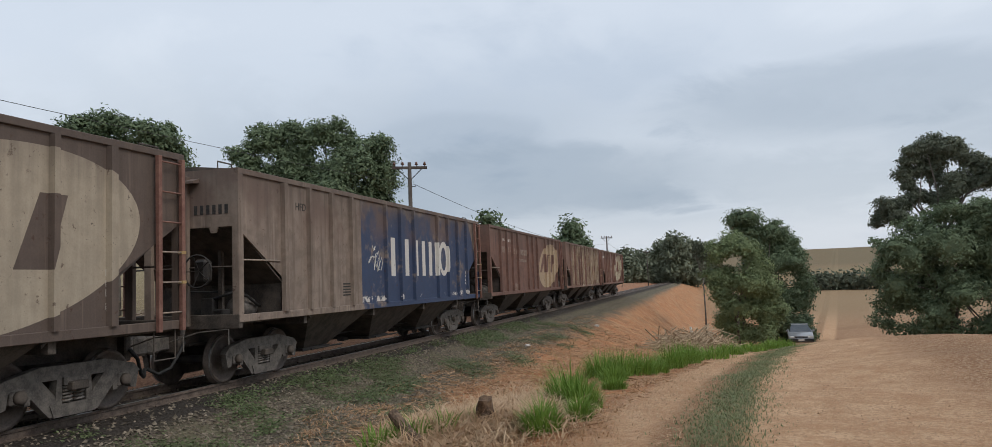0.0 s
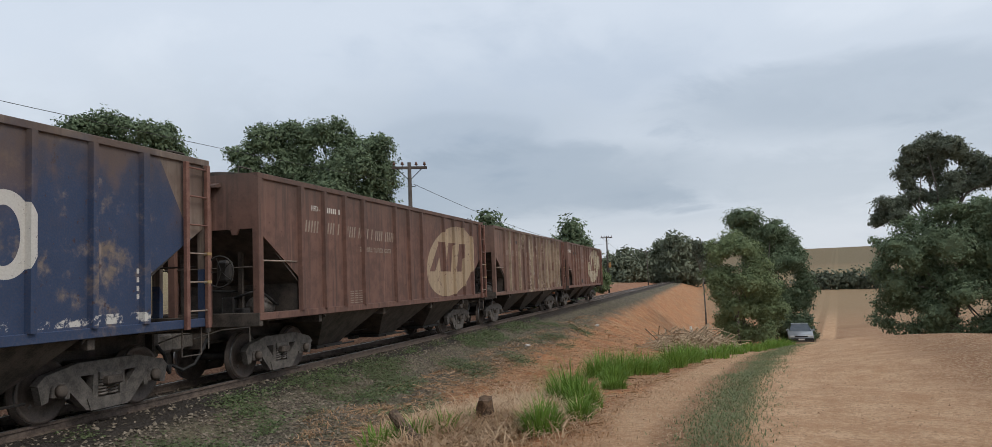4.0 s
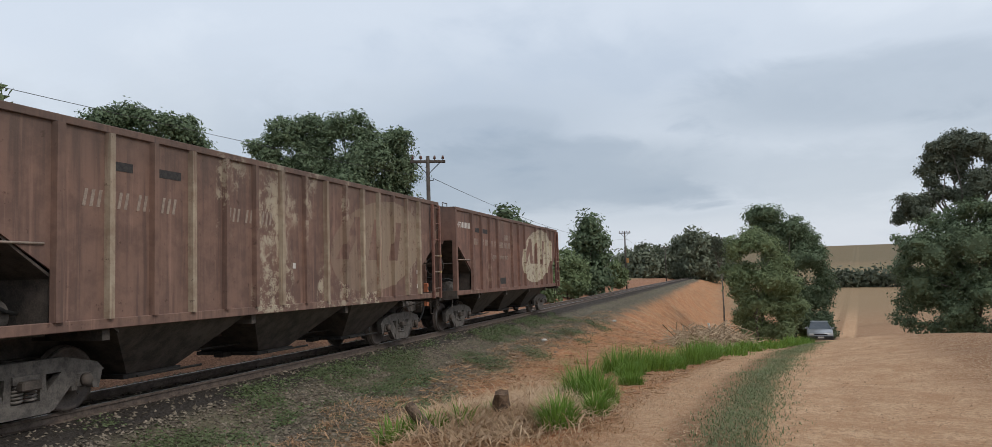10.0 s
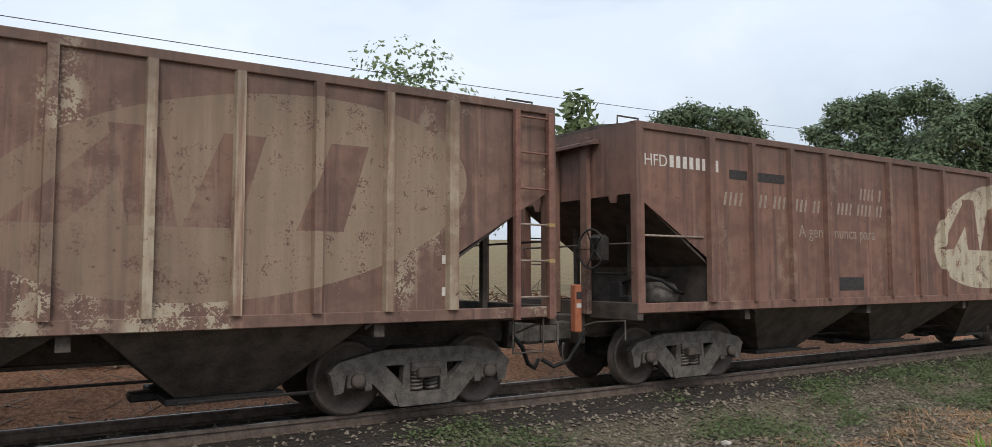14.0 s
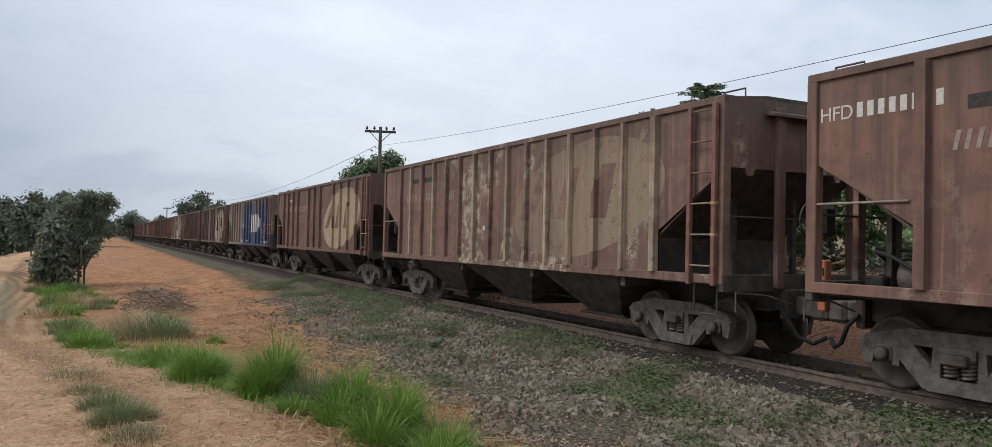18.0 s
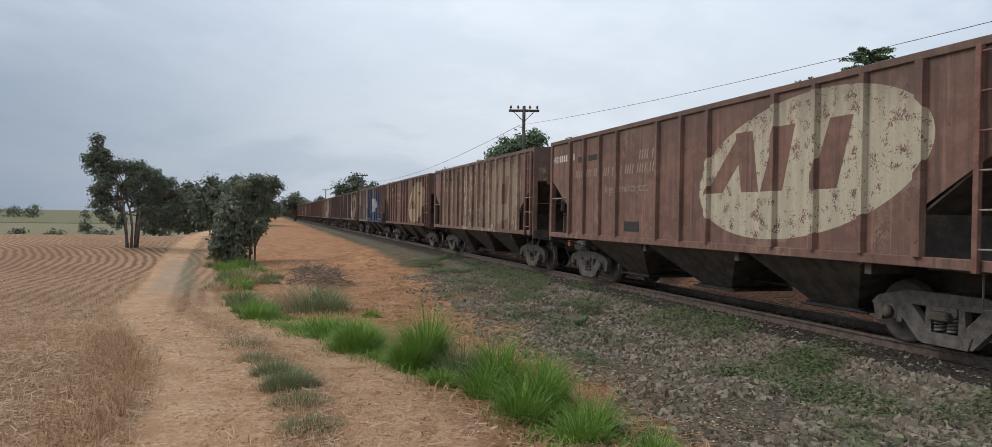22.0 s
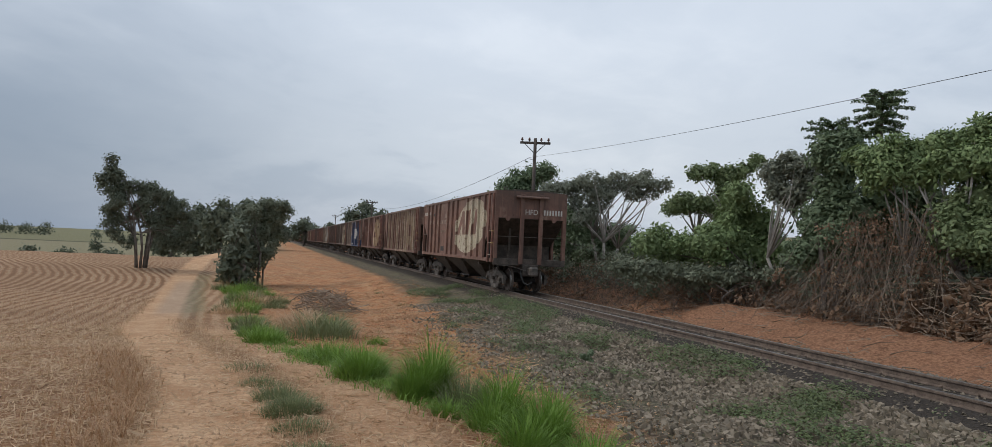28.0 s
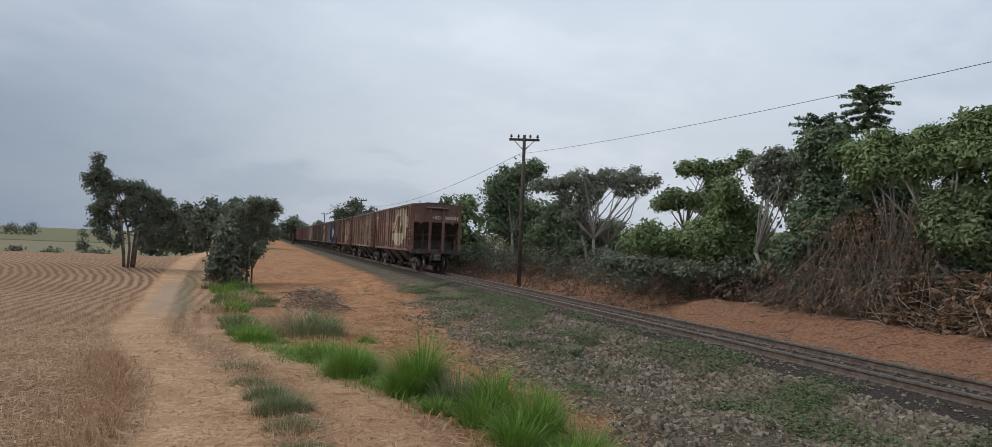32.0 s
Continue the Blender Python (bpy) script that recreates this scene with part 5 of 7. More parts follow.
def make_woods():
    big = "broad mango tree with a dense dark crown"
    lobed("mango_tree", big, 61.5, 46, [(56.7, 9.4, 1.3), (57.8, 10.9, 1.2), (59.4, 11.3, 1.2), (61.4, 11.0, 1.5), (63.2, 11.3, 1.2), (65.2, 10.0, 1.4), (66.5, 9.8, 1.2), (66.6, 7.8, 1.4), (57.2, 7.6, 1.7), (60.0, 8.6, 2.2),
                                        (63.5, 8.4, 2.2), (62.0, 5.6, 2.6), (58.4, 5.0, 2.3), (65.8, 5.4, 2.1)], 78000, 0.112, LEAF, 11, dense=True, trunk=0.35)
    lobed("mango_tree", big, 48.2, 40, [(44.3, 9.8, 1.2), (45.8, 10.9, 1.3), (47.6, 11.5, 1.2), (49.4, 10.9, 1.3), (51.2, 10.4, 1.4), (52.1, 9.0, 1.2), (45.5, 8.5, 2.0), (48.5, 8.4, 2.4), (51.0, 7.4, 2.0), (47.0, 5.2, 2.4),
                                        (50.2, 4.6, 2.2)], 56000, 0.108, LEAF, 12, dense=True, trunk=0.32)
    tree_at("young_tree", "young tree with loose hanging leaves", 26.4, 22, 16.6, 17.0, 0.26, 5, 26000, 0.085, LEAF2, 13, lump=1.9, trunk=0.14)
    tree_at("young_tree", "young tree with loose leaves", 39.4, 36, 12.7, 4.0, 0.4, 2, 2500, 0.22, LEAF2, 14, trunk=0.12)
    tree_at("scrub_tree", "small round tree beyond the line", 74.2, 70, 5.3, 4.2, 0.1, 3, 7000, 0.20, LEAF, 16, lump=1.6, dense=True, trunk=0.2)
    tree_at("scrub_tree", "round dark tree beside the line", 80.4, 68, 4.5, 3.4, 0.0, 3, 13000, 0.17, LEAF, 17, lump=1.6, dense=True, trunk=0.2)
    for i, (az, d, el, w) in enumerate(((78.6, 60, 1.9, 3.4), (76.4, 52, 2.9, 3.6), (82.2, 90, 0.9, 1.6))):
        tree_at("thicket_shrub", "leafy dark thicket beside the line", az, d, el, w, 0.0, 4, 11000, 0.14, LEAF2, 18 + i, trunk=0.12, multi=3)
    # lighter olive leaves than LEAF3: distance haze painted into the leaf colour
    for i, (az, d, el, w) in enumerate(((83.0, 200, 1.8, 2.0), (84.2, 170, 2.0, 1.6), (85.3, 180, 1.7, 1.6), (86.8, 190, 2.5, 2.2), (87.8, 180, 3.0, 1.9), (88.7, 185, 2.6, 1.6), (89.8, 200, 2.1, 1.9))):
        tree_at("wood_tree", "distant wood tree beside the line, haze put into its paler leaf colour", az, d, el, w, 0.0, 4, 5500, 0.46, OLIVE, 30 + i, dense=True, trunk=0.4, group="distant wood")
    # the tall thicket and the eucalypt by the farm road
    lobed("scrub_tree", "tall dark domed tree beside the farm road", 94.2, 64, [(92.0, 3.8, 0.8), (93.2, 3.9, 0.8), (94.6, 2.9, 0.8), (95.5, 2.1, 0.9), (96.1, 0.8, 0.9), (96.4, -0.8, 0.8), (96.2, -2.3, 0.9), (95.0, 0.5, 1.4), (94.0, 2.0, 1.3),
                                                                               (95.0, -1.8, 1.4), (97.1, -1.4, 0.35), (93.0, 2.6, 1.0), (93.2, 0.6, 1.2), (93.4, -1.4, 1.2), (94.6, -3.4, 1.2), (96.0, -3.8, 1.0), (95.2, -4.6, 0.8), (96.6, -4.5, 0.6)], 62000, 0.108, LEAF, 41, dense=True, trunk=0.2, multi=3)
    lobed("scrub_tree", "light green leafy thicket beside the farm road", 91.9, 57, [(90.6, 1.6, 0.8), (91.8, 2.4, 0.9), (92.8, 1.6, 1.0), (93.6, 0.4, 1.0), (94.2, -1.2, 1.0), (94.4, -3.0, 1.0), (90.6, 0.0, 0.9), (91.5, -0.5, 1.2), (93.0, -0.8, 1.3), (90.7, -1.6, 0.9), (92.0, -2.4, 1.2), (93.6, -2.7, 1.1),
                                                                                    (91.0, -3.4, 0.9), (92.4, -4.4, 0.9), (93.8, -4.4, 0.9), (91.2, -4.6, 0.6)], 52000, 0.098, LEAF2, 43, dense=True, trunk=0.18, multi=3)
    lobed("young_tree", "slim feathery sapling beside the thicket", 89.7, 62, [(89.5, 2.2, 0.32), (89.9, 1.8, 0.3), (89.3, 1.6, 0.25), (89.8, 1.0, 0.3)], 1500, 0.115, LEAF3, 49, trunk=0.08, fork=0.6)
    lobed("eucalyptus_tree", "tall eucalyptus with layered grey-green clumps", 104.9, 62, [(104.7, 7.9, 0.8), (103.6, 7.3, 0.65), (105.8, 7.4, 0.75), (102.9, 6.1, 0.6), (106.9, 6.6, 0.7), (107.6, 5.2, 0.75), (104.6, 6.2, 0.8), (101.8, 4.0, 0.7), (101.3, 3.0, 0.5),
                                                                                       (102.6, 3.3, 0.7), (106.0, 5.0, 0.9), (103.5, 4.6, 0.6), (108.5, 6.0, 0.8), (109.5, 5.0, 0.9), (105.2, 4.2, 0.9)], 52000, 0.112, LEAF3, 42, dense=True, trunk=0.30, fork=0.45, bare=8)
    lobed("scrub_tree", "dense leafy trees grown together below the eucalyptus", 105.0, 59, [(101.4, 1.3, 0.8), (102.8, 2.4, 0.9), (104.4, 3.1, 0.9), (105.6, 3.5, 0.9), (107.2, 3.3, 1.1), (109.0, 3.0, 1.4), (101.3, -0.4, 0.9), (103.0, 0.7, 1.5), (105.5, 1.1, 1.8),
                                                                                      (108.0, 0.8, 1.8), (101.3, -2.3, 0.9), (103.0, -2.1, 1.5), (105.6, -1.8, 1.8), (108.6, -2.0, 1.9), (100.8, -3.6, 0.6), (102.0, -4.0, 0.8), (103.6, -4.2, 0.9), (105.4, -4.2, 1.0), (107.4, -4.0, 1.2), (109.4, -4.0, 1.2), (102.2, 1.0, 1.1), (102.2, -1.2, 1.2), (104.2, -0.6, 1.5), (104.4, 1.6, 1.3), (106.8, 2.2, 1.3), (107.0, -0.4, 1.6), (104.4, -3.0, 1.2)], 98000, 0.108, LEAF, 44, dense=True, trunk=0.22, multi=4)
    for i in range(7):
        tree_at("hedge_shrub", "dark hedge shrub across the valley field", 96.6 + i * 1.05, 165, -0.10 - 0.08 * (i % 3), 1.3, 0.0, 2, 900, 0.4, LEAF3, 80 + i, trunk=0.1, group="hedge across the valley")
    # trees beyond the field on the other side
    lobed("field_tree", "bushy tree with many bare stems standing in the stubble", -98.8, 48, [(-101.0, 4.6, 0.45), (-100.9, 3.7, 0.65), (-101.3, 2.7, 0.5), (-100.3, 2.6, 0.7), (-99.3, 2.9, 0.7), (-98.4, 2.7, 0.8), (-97.3, 2.2, 0.8), (-96.5, 1.6, 0.8),
                                                                                            (-96.0, 0.7, 0.7), (-97.5, 1.1, 0.9), (-99.0, 1.5, 0.8), (-100.8, 1.3, 0.6), (-101.0, 0.4, 0.4), (-96.1, -0.4, 0.5), (-100.0, 0.6, 0.6), (-98.2, 0.4, 0.7), (-99.4, -0.5, 0.4), (-97.0, -0.3, 0.5), (-100.4, 1.9, 0.7), (-99.6, -1.0, 0.35), (-97.6, -0.9, 0.45), (-96.5, -1.0, 0.35), (-100.6, -0.4, 0.35), (-101.5, 3.4, 0.4), (-100.4, 3.4, 0.5)], 30000, 0.080, LEAF3, 51, trunk=0.11, multi=9, bare=40, fork=0.36)
    lobed("scrub_tree", "leaning leafy bush at the edge of the farm track", -91.2, 41, [(-90.9, 2.4, 0.5), (-89.8, 2.3, 0.5), (-89.3, 1.8, 0.45), (-91.6, 1.7, 0.7), (-90.3, 1.2, 0.8), (-92.6, 0.8, 0.7), (-91.2, 0.3, 0.9), (-92.8, -0.2, 0.6), (-90.0, 0.0, 0.55),
                                                                                      (-91.6, -0.9, 0.8), (-90.6, -1.2, 0.6), (-91.4, -2.0, 0.7), (-92.4, -1.3, 0.5)], 24000, 0.072, OLIVE, 52, trunk=0.09, multi=4)
    tree_at("scrub_tree", "leafy bush at the edge of the farm track", -92.6, 40, 1.0, 2.2, 0.0, 3, 4000, 0.12, LEAF3, 53, trunk=0.1, multi=3)
    for i, (az, d, el, w) in enumerate(((-92.0, 120, 2.75, 3.6), (-93.8, 105, 2.5, 3.0), (-95.3, 110, 2.0, 2.6), (-90.4, 125, 2.3, 2.6), (-97.0, 120, 1.6, 2.4), (-84.0, 150, 3.0, 3.6), (-82.6, 150, 2.3, 2.0), (-88.1, 210, 1.5, 2.4), (-86.3, 190, 1.2, 2.0), (-90.2, 180, 1.2, 2.5))):
        tree_at("wood_tree", "distant dark spreading tree", az, d, el, w, 0.10, 4, 5500, 0.28, LEAF3, 60 + i, dense=True, trunk=0.4, group="distant wood")
    for i, (az, d, el, w) in enumerate(((-104.6, 420, 0.35, 1.0), (-105.6, 430, 0.25, 1.2), (-106.8, 440, 0.3, 1.4), (-101.5, 160, 0.25, 0.8), (-103.3, 120, -1.25, 1.5), (-105.4, 118, -1.2, 0.9), (-100.6, 110, -1.2, 1.2))):
        tree_at("far_shrub", "small dark shrub in the far fields", az, d, el, w, 0.0, 3, 700, 0.45 if d > 200 else 0.22, LEAF3, 90 + i, trunk=0.08, group="shrubs of the far fields")


def make_hedge():
    """The overgrown strip beyond the line."""
    rnd = np.random.RandomState(77)
    vine = "small tree smothered in dark creepers"
    lobed("creeper_tree", "tree smothered in bright and dark green creepers", -44.5, 20.5, [(-48.4, 7.2, 1.2), (-46.8, 7.6, 1.1), (-45.5, 7.4, 1.1), (-47.2, 6.2, 1.3), (-45.3, 6.3, 1.4), (-44.2, 7.8, 1.0), (-42.8, 8.0, 1.0), (-41.6, 8.6, 1.0), (-40.5, 8.8, 1.1),
                                                                                         (-43.1, 6.5, 1.6), (-41.4, 6.8, 1.6), (-48.0, 5.6, 0.9)], 34000, 0.070, VINE, 110, dense=True, trunk=0.13, multi=2, group="overgrown strip", bare=10, bark=PALEBARK)
    lobed("creeper_tree", vine, -41.2, 20.0, [(-42.1, 4.5, 1.7), (-42.7, 2.0, 1.9), (-40.7, 3.6, 1.6), (-40.7, 0.8, 1.6), (-43.5, 3.6, 0.9), (-39.0, 8.6, 1.4), (-37.5, 7.6, 1.6), (-38.6, 5.5, 2.0), (-38.0, 2.4, 2.0)], 30000, 0.072, LEAF2, 111, dense=True, trunk=0.12, multi=2, group="overgrown strip")
    lobed("creeper_tree", vine, -50.4, 22.0, [(-50.6, 8.2, 0.9), (-49.2, 8.2, 0.8), (-51.2, 7.2, 1.0), (-49.9, 6.5, 1.3), (-50.3, 4.9, 1.5), (-51.1, 3.0, 1.5), (-50.6, 1.4, 1.5), (-52.2, 0.5, 1.3), (-49.1, 3.6, 1.2)], 24000, 0.072, LEAF, 112, dense=True, trunk=0.12, multi=2, group="overgrown strip")
    lobed("creeper_tree", vine, -56.4, 26.0, [(-56.6, 4.4, 1.2), (-56.7, 2.6, 1.7), (-54.6, 2.4, 1.2), (-58.2, 0.9, 1.8), (-55.6, 0.3, 2.0), (-53.7, 0.4, 1.3), (-60.4, 0.2, 1.4), (-61.9, 1.8, 0.7), (-62.7, 0.6, 1.3)], 26000, 0.080, VINE, 113, dense=True, trunk=0.12, multi=2, group="overgrown strip")
    for az, d, el, w, n, mat, base, k in ((-33.0, 20.3, 10.2, 10.0, 10000, VINE, 0.1, 114), (-26.0, 19.8, 9.0, 9.0, 7000, LEAF2, 0.1, 115)):
        tree_at("creeper_tree", vine, az, d, el, w, base, 4, n, 0.080, mat, k, trunk=0.12, multi=2, group="overgrown strip", gap=0.08, dense=True)
    lobed("creeper_tree", "dark shrubby growth behind the hanging creepers", -46.0, 23.0, [(-49.0, 2.4, 1.8), (-46.4, 2.6, 1.9), (-44.0, 2.6, 1.9), (-47.6, 4.6, 1.6), (-45.0, 4.8, 1.6), (-48.4, 0.0, 1.6), (-45.6, 0.0, 1.7), (-43.2, 0.4, 1.6), (-41.5, 0.0, 1.6)], 16000, 0.085, LEAF, 116, dense=True, trunk=0.1, multi=2, group="overgrown strip")
    lobed("creeper_tree", "low leafy scrub along the cutting", -57.5, 25.0, [(-52.6, -1.2, 1.0), (-54.6, -1.4, 1.0), (-56.6, -1.2, 1.1), (-58.8, -1.4, 1.0), (-60.8, -1.2, 1.0), (-62.8, -1.2, 1.0), (-64.8, -0.9, 0.9)], 7000, 0.075, OLIVE, 117, dense=True, trunk=0.08, multi=3, group="overgrown strip")
    # dark feathery tree tops above the creepers: tiers of level fronds round a thin stem
    for az, d, el, rr, tiers in ((-47.6, 23.0, 11.3, 0.78, 6), (-50.6, 23.5, 9.4, 0.80, 4), (-49.3, 23.5, 9.0, 0.5, 3)):
        x, y = polar(az, d)
        z0 = ground_z(x, y)
        h = 1.6 + d * math.tan(radians(el)) - z0
        tree = empty("feathery_tree", "slim tree with tiers of dark feathery fronds", "tree", "overgrown strip", pose(x, y, z0))
        part("trunk", tube(B(), [(0, 0, -0.2), (0.05, 0, h * 0.5), (0, 0, h)], 0.09, 7, 0.03), BARK, tree, "", True)
        for q in range(tiers):
            for k in range(5 + q % 2):
                a = k * math.tau / (5 + q % 2) + q * 0.7 + rnd.uniform(-0.3, 0.3)
                r = rr * (0.45 + 0.55 * math.sin(math.pi * (q + 0.8) / (tiers + 0.4))) * rnd.uniform(0.75, 1.1)
                base = h - 0.05 - 0.17 * q
                rise = 0.45 - 0.10 * q
                cs = []
                for j in range(8):
                    f = (j + 1) / 8
                    cs.append((math.cos(a) * r * f, math.sin(a) * r * f, base + r * rise * f - 0.14 * f * f, 0.045 + 0.05 * (1 - abs(f - 0.5))))
                v, f = leaf_cloud(cs, 150, 0.042, rnd, flat=1.2, long=2.8, sag=0.5)
                raw("frond", v, f, LEAF, tree)
    leafy = "loose leafy tree with pale limbs"
    lobed("scrub_tree", leafy, -66.0, 36.0, [(-67.3, 5.2, 0.9), (-65.2, 5.3, 0.9), (-63.3, 5.4, 0.9), (-61.9, 5.1, 0.6), (-66.4, 3.9, 0.9), (-64.1, 4.4, 0.7), (-68.9, 4.6, 0.9), (-70.1, 4.6, 0.8), (-62.6, 4.3, 0.4), (-67.6, 2.6, 0.9)], 15000, 0.078, PALELEAF, 121, trunk=0.13, bark=PALEBARK, multi=3, bare=26, fork=0.35, group="overgrown strip")
    lobed("scrub_tree", "dense low dark tree beside the line", -66.2, 37.5, [(-67.6, 2.0, 1.6), (-65.0, 0.9, 1.6), (-67.3, -0.1, 1.9), (-63.4, 0.1, 1.3), (-69.6, 0.8, 1.6), (-69.0, 2.8, 1.2)], 17000, 0.090, LEAF, 122, dense=True, trunk=0.12, multi=2, group="overgrown strip")
    lobed("scrub_tree", "open tree with umbrella sprays of leaves", -58.3, 27.5, [(-59.7, 6.1, 0.5), (-58.6, 6.1, 0.6), (-57.5, 5.4, 0.7), (-56.4, 6.2, 0.7), (-55.4, 7.0, 0.5), (-60.4, 3.9, 0.8), (-59.3, 3.7, 0.8), (-57.9, 3.7, 0.9), (-61.4, 3.4, 0.6)], 14000, 0.075, LEAF2, 123, trunk=0.10, bark=PALEBARK, multi=2, bare=16, fork=0.4, group="overgrown strip")
    lobed("scrub_tree", leafy, -53.2, 25.0, [(-54.5, 6.2, 0.8), (-53.2, 6.9, 0.8), (-51.9, 6.4, 0.9), (-54.0, 4.8, 0.8), (-52.3, 4.9, 0.9), (-52.9, 3.8, 0.6)], 12000, 0.072, PALELEAF, 124, trunk=0.10, bark=PALEBARK, multi=2, bare=14, fork=0.35, group="overgrown strip")
    lobed("scrub_tree", "dark round tree beside the utility pole", -71.8, 42.0, [(-72.7, 5.0, 1.2), (-73.6, 4.0, 1.0), (-71.3, 5.5, 1.1), (-70.3, 5.8, 0.8), (-72.2, 3.1, 1.4), (-70.7, 2.6, 1.4), (-71.1, 0.8, 1.4), (-73.4, 1.4, 1.2)], 20000, 0.105, LEAF, 125, dense=True, trunk=0.14, multi=2, group="overgrown strip", bare=6, bark=PALEBARK)
    for az, d, el, w, n, mat, k in ((-75.6, 52.0, 3.4, 3.4, 9000, LEAF2, 135), (-77.0, 60.0, 3.4, 3.4, 8000, LEAF, 136), (-79.6, 75.0, 2.6, 3.0, 7000, LEAF3, 137)):
        tree_at("scrub_tree", "dark tree beside the line", az, d, el, w, 0.0, 4, n, 0.15, mat, k, trunk=0.15, dense=True, group="overgrown strip")
    # the slender tree and dead limbs over the brush heap
    tree_at("young_tree", "slender leafy tree beside dead limbs", -10.5, 17.0, 21.0, 10.5, 0.42, 4, 9000, 0.075, LEAF2, 141, gap=0.10, lump=1.3, trunk=0.10, group="overgrown strip")
    tree_at("young_tree", "green bushy young tree", -5.0, 17.5, 16.0, 10.5, 0.05, 5, 16000, 0.075, LEAF2, 142, gap=0.05, lump=1.3, trunk=0.09, multi=2, group="overgrown strip")
    x, y = polar(-16.5, 18.0)
    dead = empty("dead_tree", "leafless pale dead tree", "tree", "overgrown strip", pose(x, y, ground_z(x, y)))
    bm = tube(B(), [(0, 0, -0.2), (0.1, 0, 3.0), (-0.1, 0.1, 5.4)], 0.11, 7, 0.05)
    part("trunk", bm, PALEBARK, dead, "", True)
    for k in range(16):
        a, z = rnd.uniform(0, math.tau), rnd.uniform(2.6, 5.4)
        L = rnd.uniform(0.8, 2.0)
        e = rnd.uniform(0.3, 1.0)
        p1 = Vector((math.cos(a) * L * 0.5, math.sin(a) * L * 0.5, z + e * L * 0.4))
        p2 = p1 + Vector((math.cos(a + 0.4) * L * 0.5, math.sin(a + 0.4) * L * 0.5, e * L * 0.6))
        bm = B()
        tube(bm, [(0, 0, z), p1, p2], 0.035, 4, 0.008)
        for q in range(4):
            tube(bm, [p1.lerp(p2, q / 4), p1.lerp(p2, q / 4) + Vector(rnd.normal(size=3)) * 0.35 + Vector((0, 0, 0.25))], 0.010, 3, 0.004)
        part("branch", bm, PALEBARK, dead)
    # creepers, dry undergrowth and heaps of cut branches
    for az, d, w, top, n in ((-46.8, 20.3, 1.1, 3.0, 150), (-49.2, 20.8, 1.0, 2.6, 110), (-44.6, 20.1, 0.6, 2.6, 50)):
        x, y = polar(az, d)
        hanging("dead brown creepers hanging like a curtain under the canopy", x, y, w, 0.5, top, n, rnd)
        cs = [(x + rnd.uniform(-w, w), y + rnd.normal() * 0.4, ground_z(x, y) + top * rnd.uniform(0.05, 0.95), 0.16) for _ in range(120)]
        v, f = leaf_cloud(cs, 1100, 0.045, rnd, sag=1.2)
        tagged(raw("dry_creeper", v, f, DEADLEAF), "withered brown creeper leaves hanging under the canopy", "creeper", kind="stuff")
    for x, y, w, hgt, n in ((-13.5, 15.6, 3.0, 1.5, 1700), (-16.8, 15.4, 2.5, 1.5, 1500), (-20.5, 15.2, 3.0, 1.2, 1200), (-31.0, 15.1, 3.2, 1.2, 1200)):
        cs = [(x + rnd.uniform(-w, w), y + rnd.normal() * 0.5, ground_z(x, y) + hgt * rnd.uniform(0.05, 1.0), 0.30) for _ in range(70)]
        v, f = leaf_cloud(cs, n, 0.085, rnd, sag=0.8)
        tagged(raw("dry_creeper", v, f, DEADLEAF), "withered brown creeper leaves under the trees", "creeper", kind="stuff")
    dry = "tangle of dry brown undergrowth along the line"
    for x0, x1, y0, y1, h, n in ((-22, -14, 13.4, 15.4, 1.15, 800), (-32, -22, 12.9, 15.0, 1.25, 900), (-44, -32, 12.7, 15.0, 1.35, 800), (-60, -44, 12.6, 15.2, 1.5, 500), (-14.5, -9, 13.9, 16.0, 1.1, 420), (-36, -21, 11.3, 13.4, 0.75, 700), (-52, -36, 11.0, 13.2, 0.9, 600), (-70, -52, 11.0, 13.2, 1.0, 400)):
        heap("undergrowth", dry, "undergrowth", x0, x1, y0, y1, h, n, rnd, CREEPER, 1.2, 0.007, 900, DEADLEAF, "stuff", 0.9)
        cs = [(rnd.uniform(x0, x1), rnd.uniform(y0 + 0.6, y1 + 0.8), 0.2 + h * rnd.uniform(0.2, 1.3), 0.35) for _ in range(90)]
        v, f = leaf_cloud(cs, 4200, 0.075, rnd, sag=0.4)
        tagged(raw("scrub_foliage", v, f, LEAF3), "grey-green scrub leaves in the undergrowth", "undergrowth", kind="stuff")
    heap("brush_heap", "heap of cut branches with rust-brown dead leaves", "brush heap", -14.2, -8.6, 13.4, 15.2, 1.5, 320, rnd, TWIG, 1.5, 0.014, 4200, DEADLEAF)
    heap("brush_heap", "long heap of tangled cut branches", "brush heap", -8.4, -2.2, 13.6, 16.4, 1.7, 1700, rnd, TWIG, 1.3, 0.014, 1500, DEADLEAF)
    heap("brush_heap", "long heap of tangled cut branches", "brush heap", -2.0, 5.0, 13.6, 16.4, 1.7, 1900, rnd, TWIG, 1.3, 0.014, 1500, DEADLEAF)
    heap("brush_heap", "long heap of tangled cut branches", "brush heap", 5.2, 14.0, 13.8, 16.4, 1.3, 700, rnd, TWIG, 1.3, 0.014, 1500, DEADLEAF)
    heap("brush_heap", "long heap of tangled cut branches", "brush heap", 14.2, 30.0, 13.8, 16.4, 1.3, 600, rnd, TWIG, 1.8, 0.016, 400, DEADLEAF)
    heap("fallen_twigs", "loose twigs on the bare orange soil", "twigs", -26, 12, 10.6, 13.8, 0.08, 520, rnd, TWIG, 0.7, 0.010, 0, None, "stuff", 0.1)


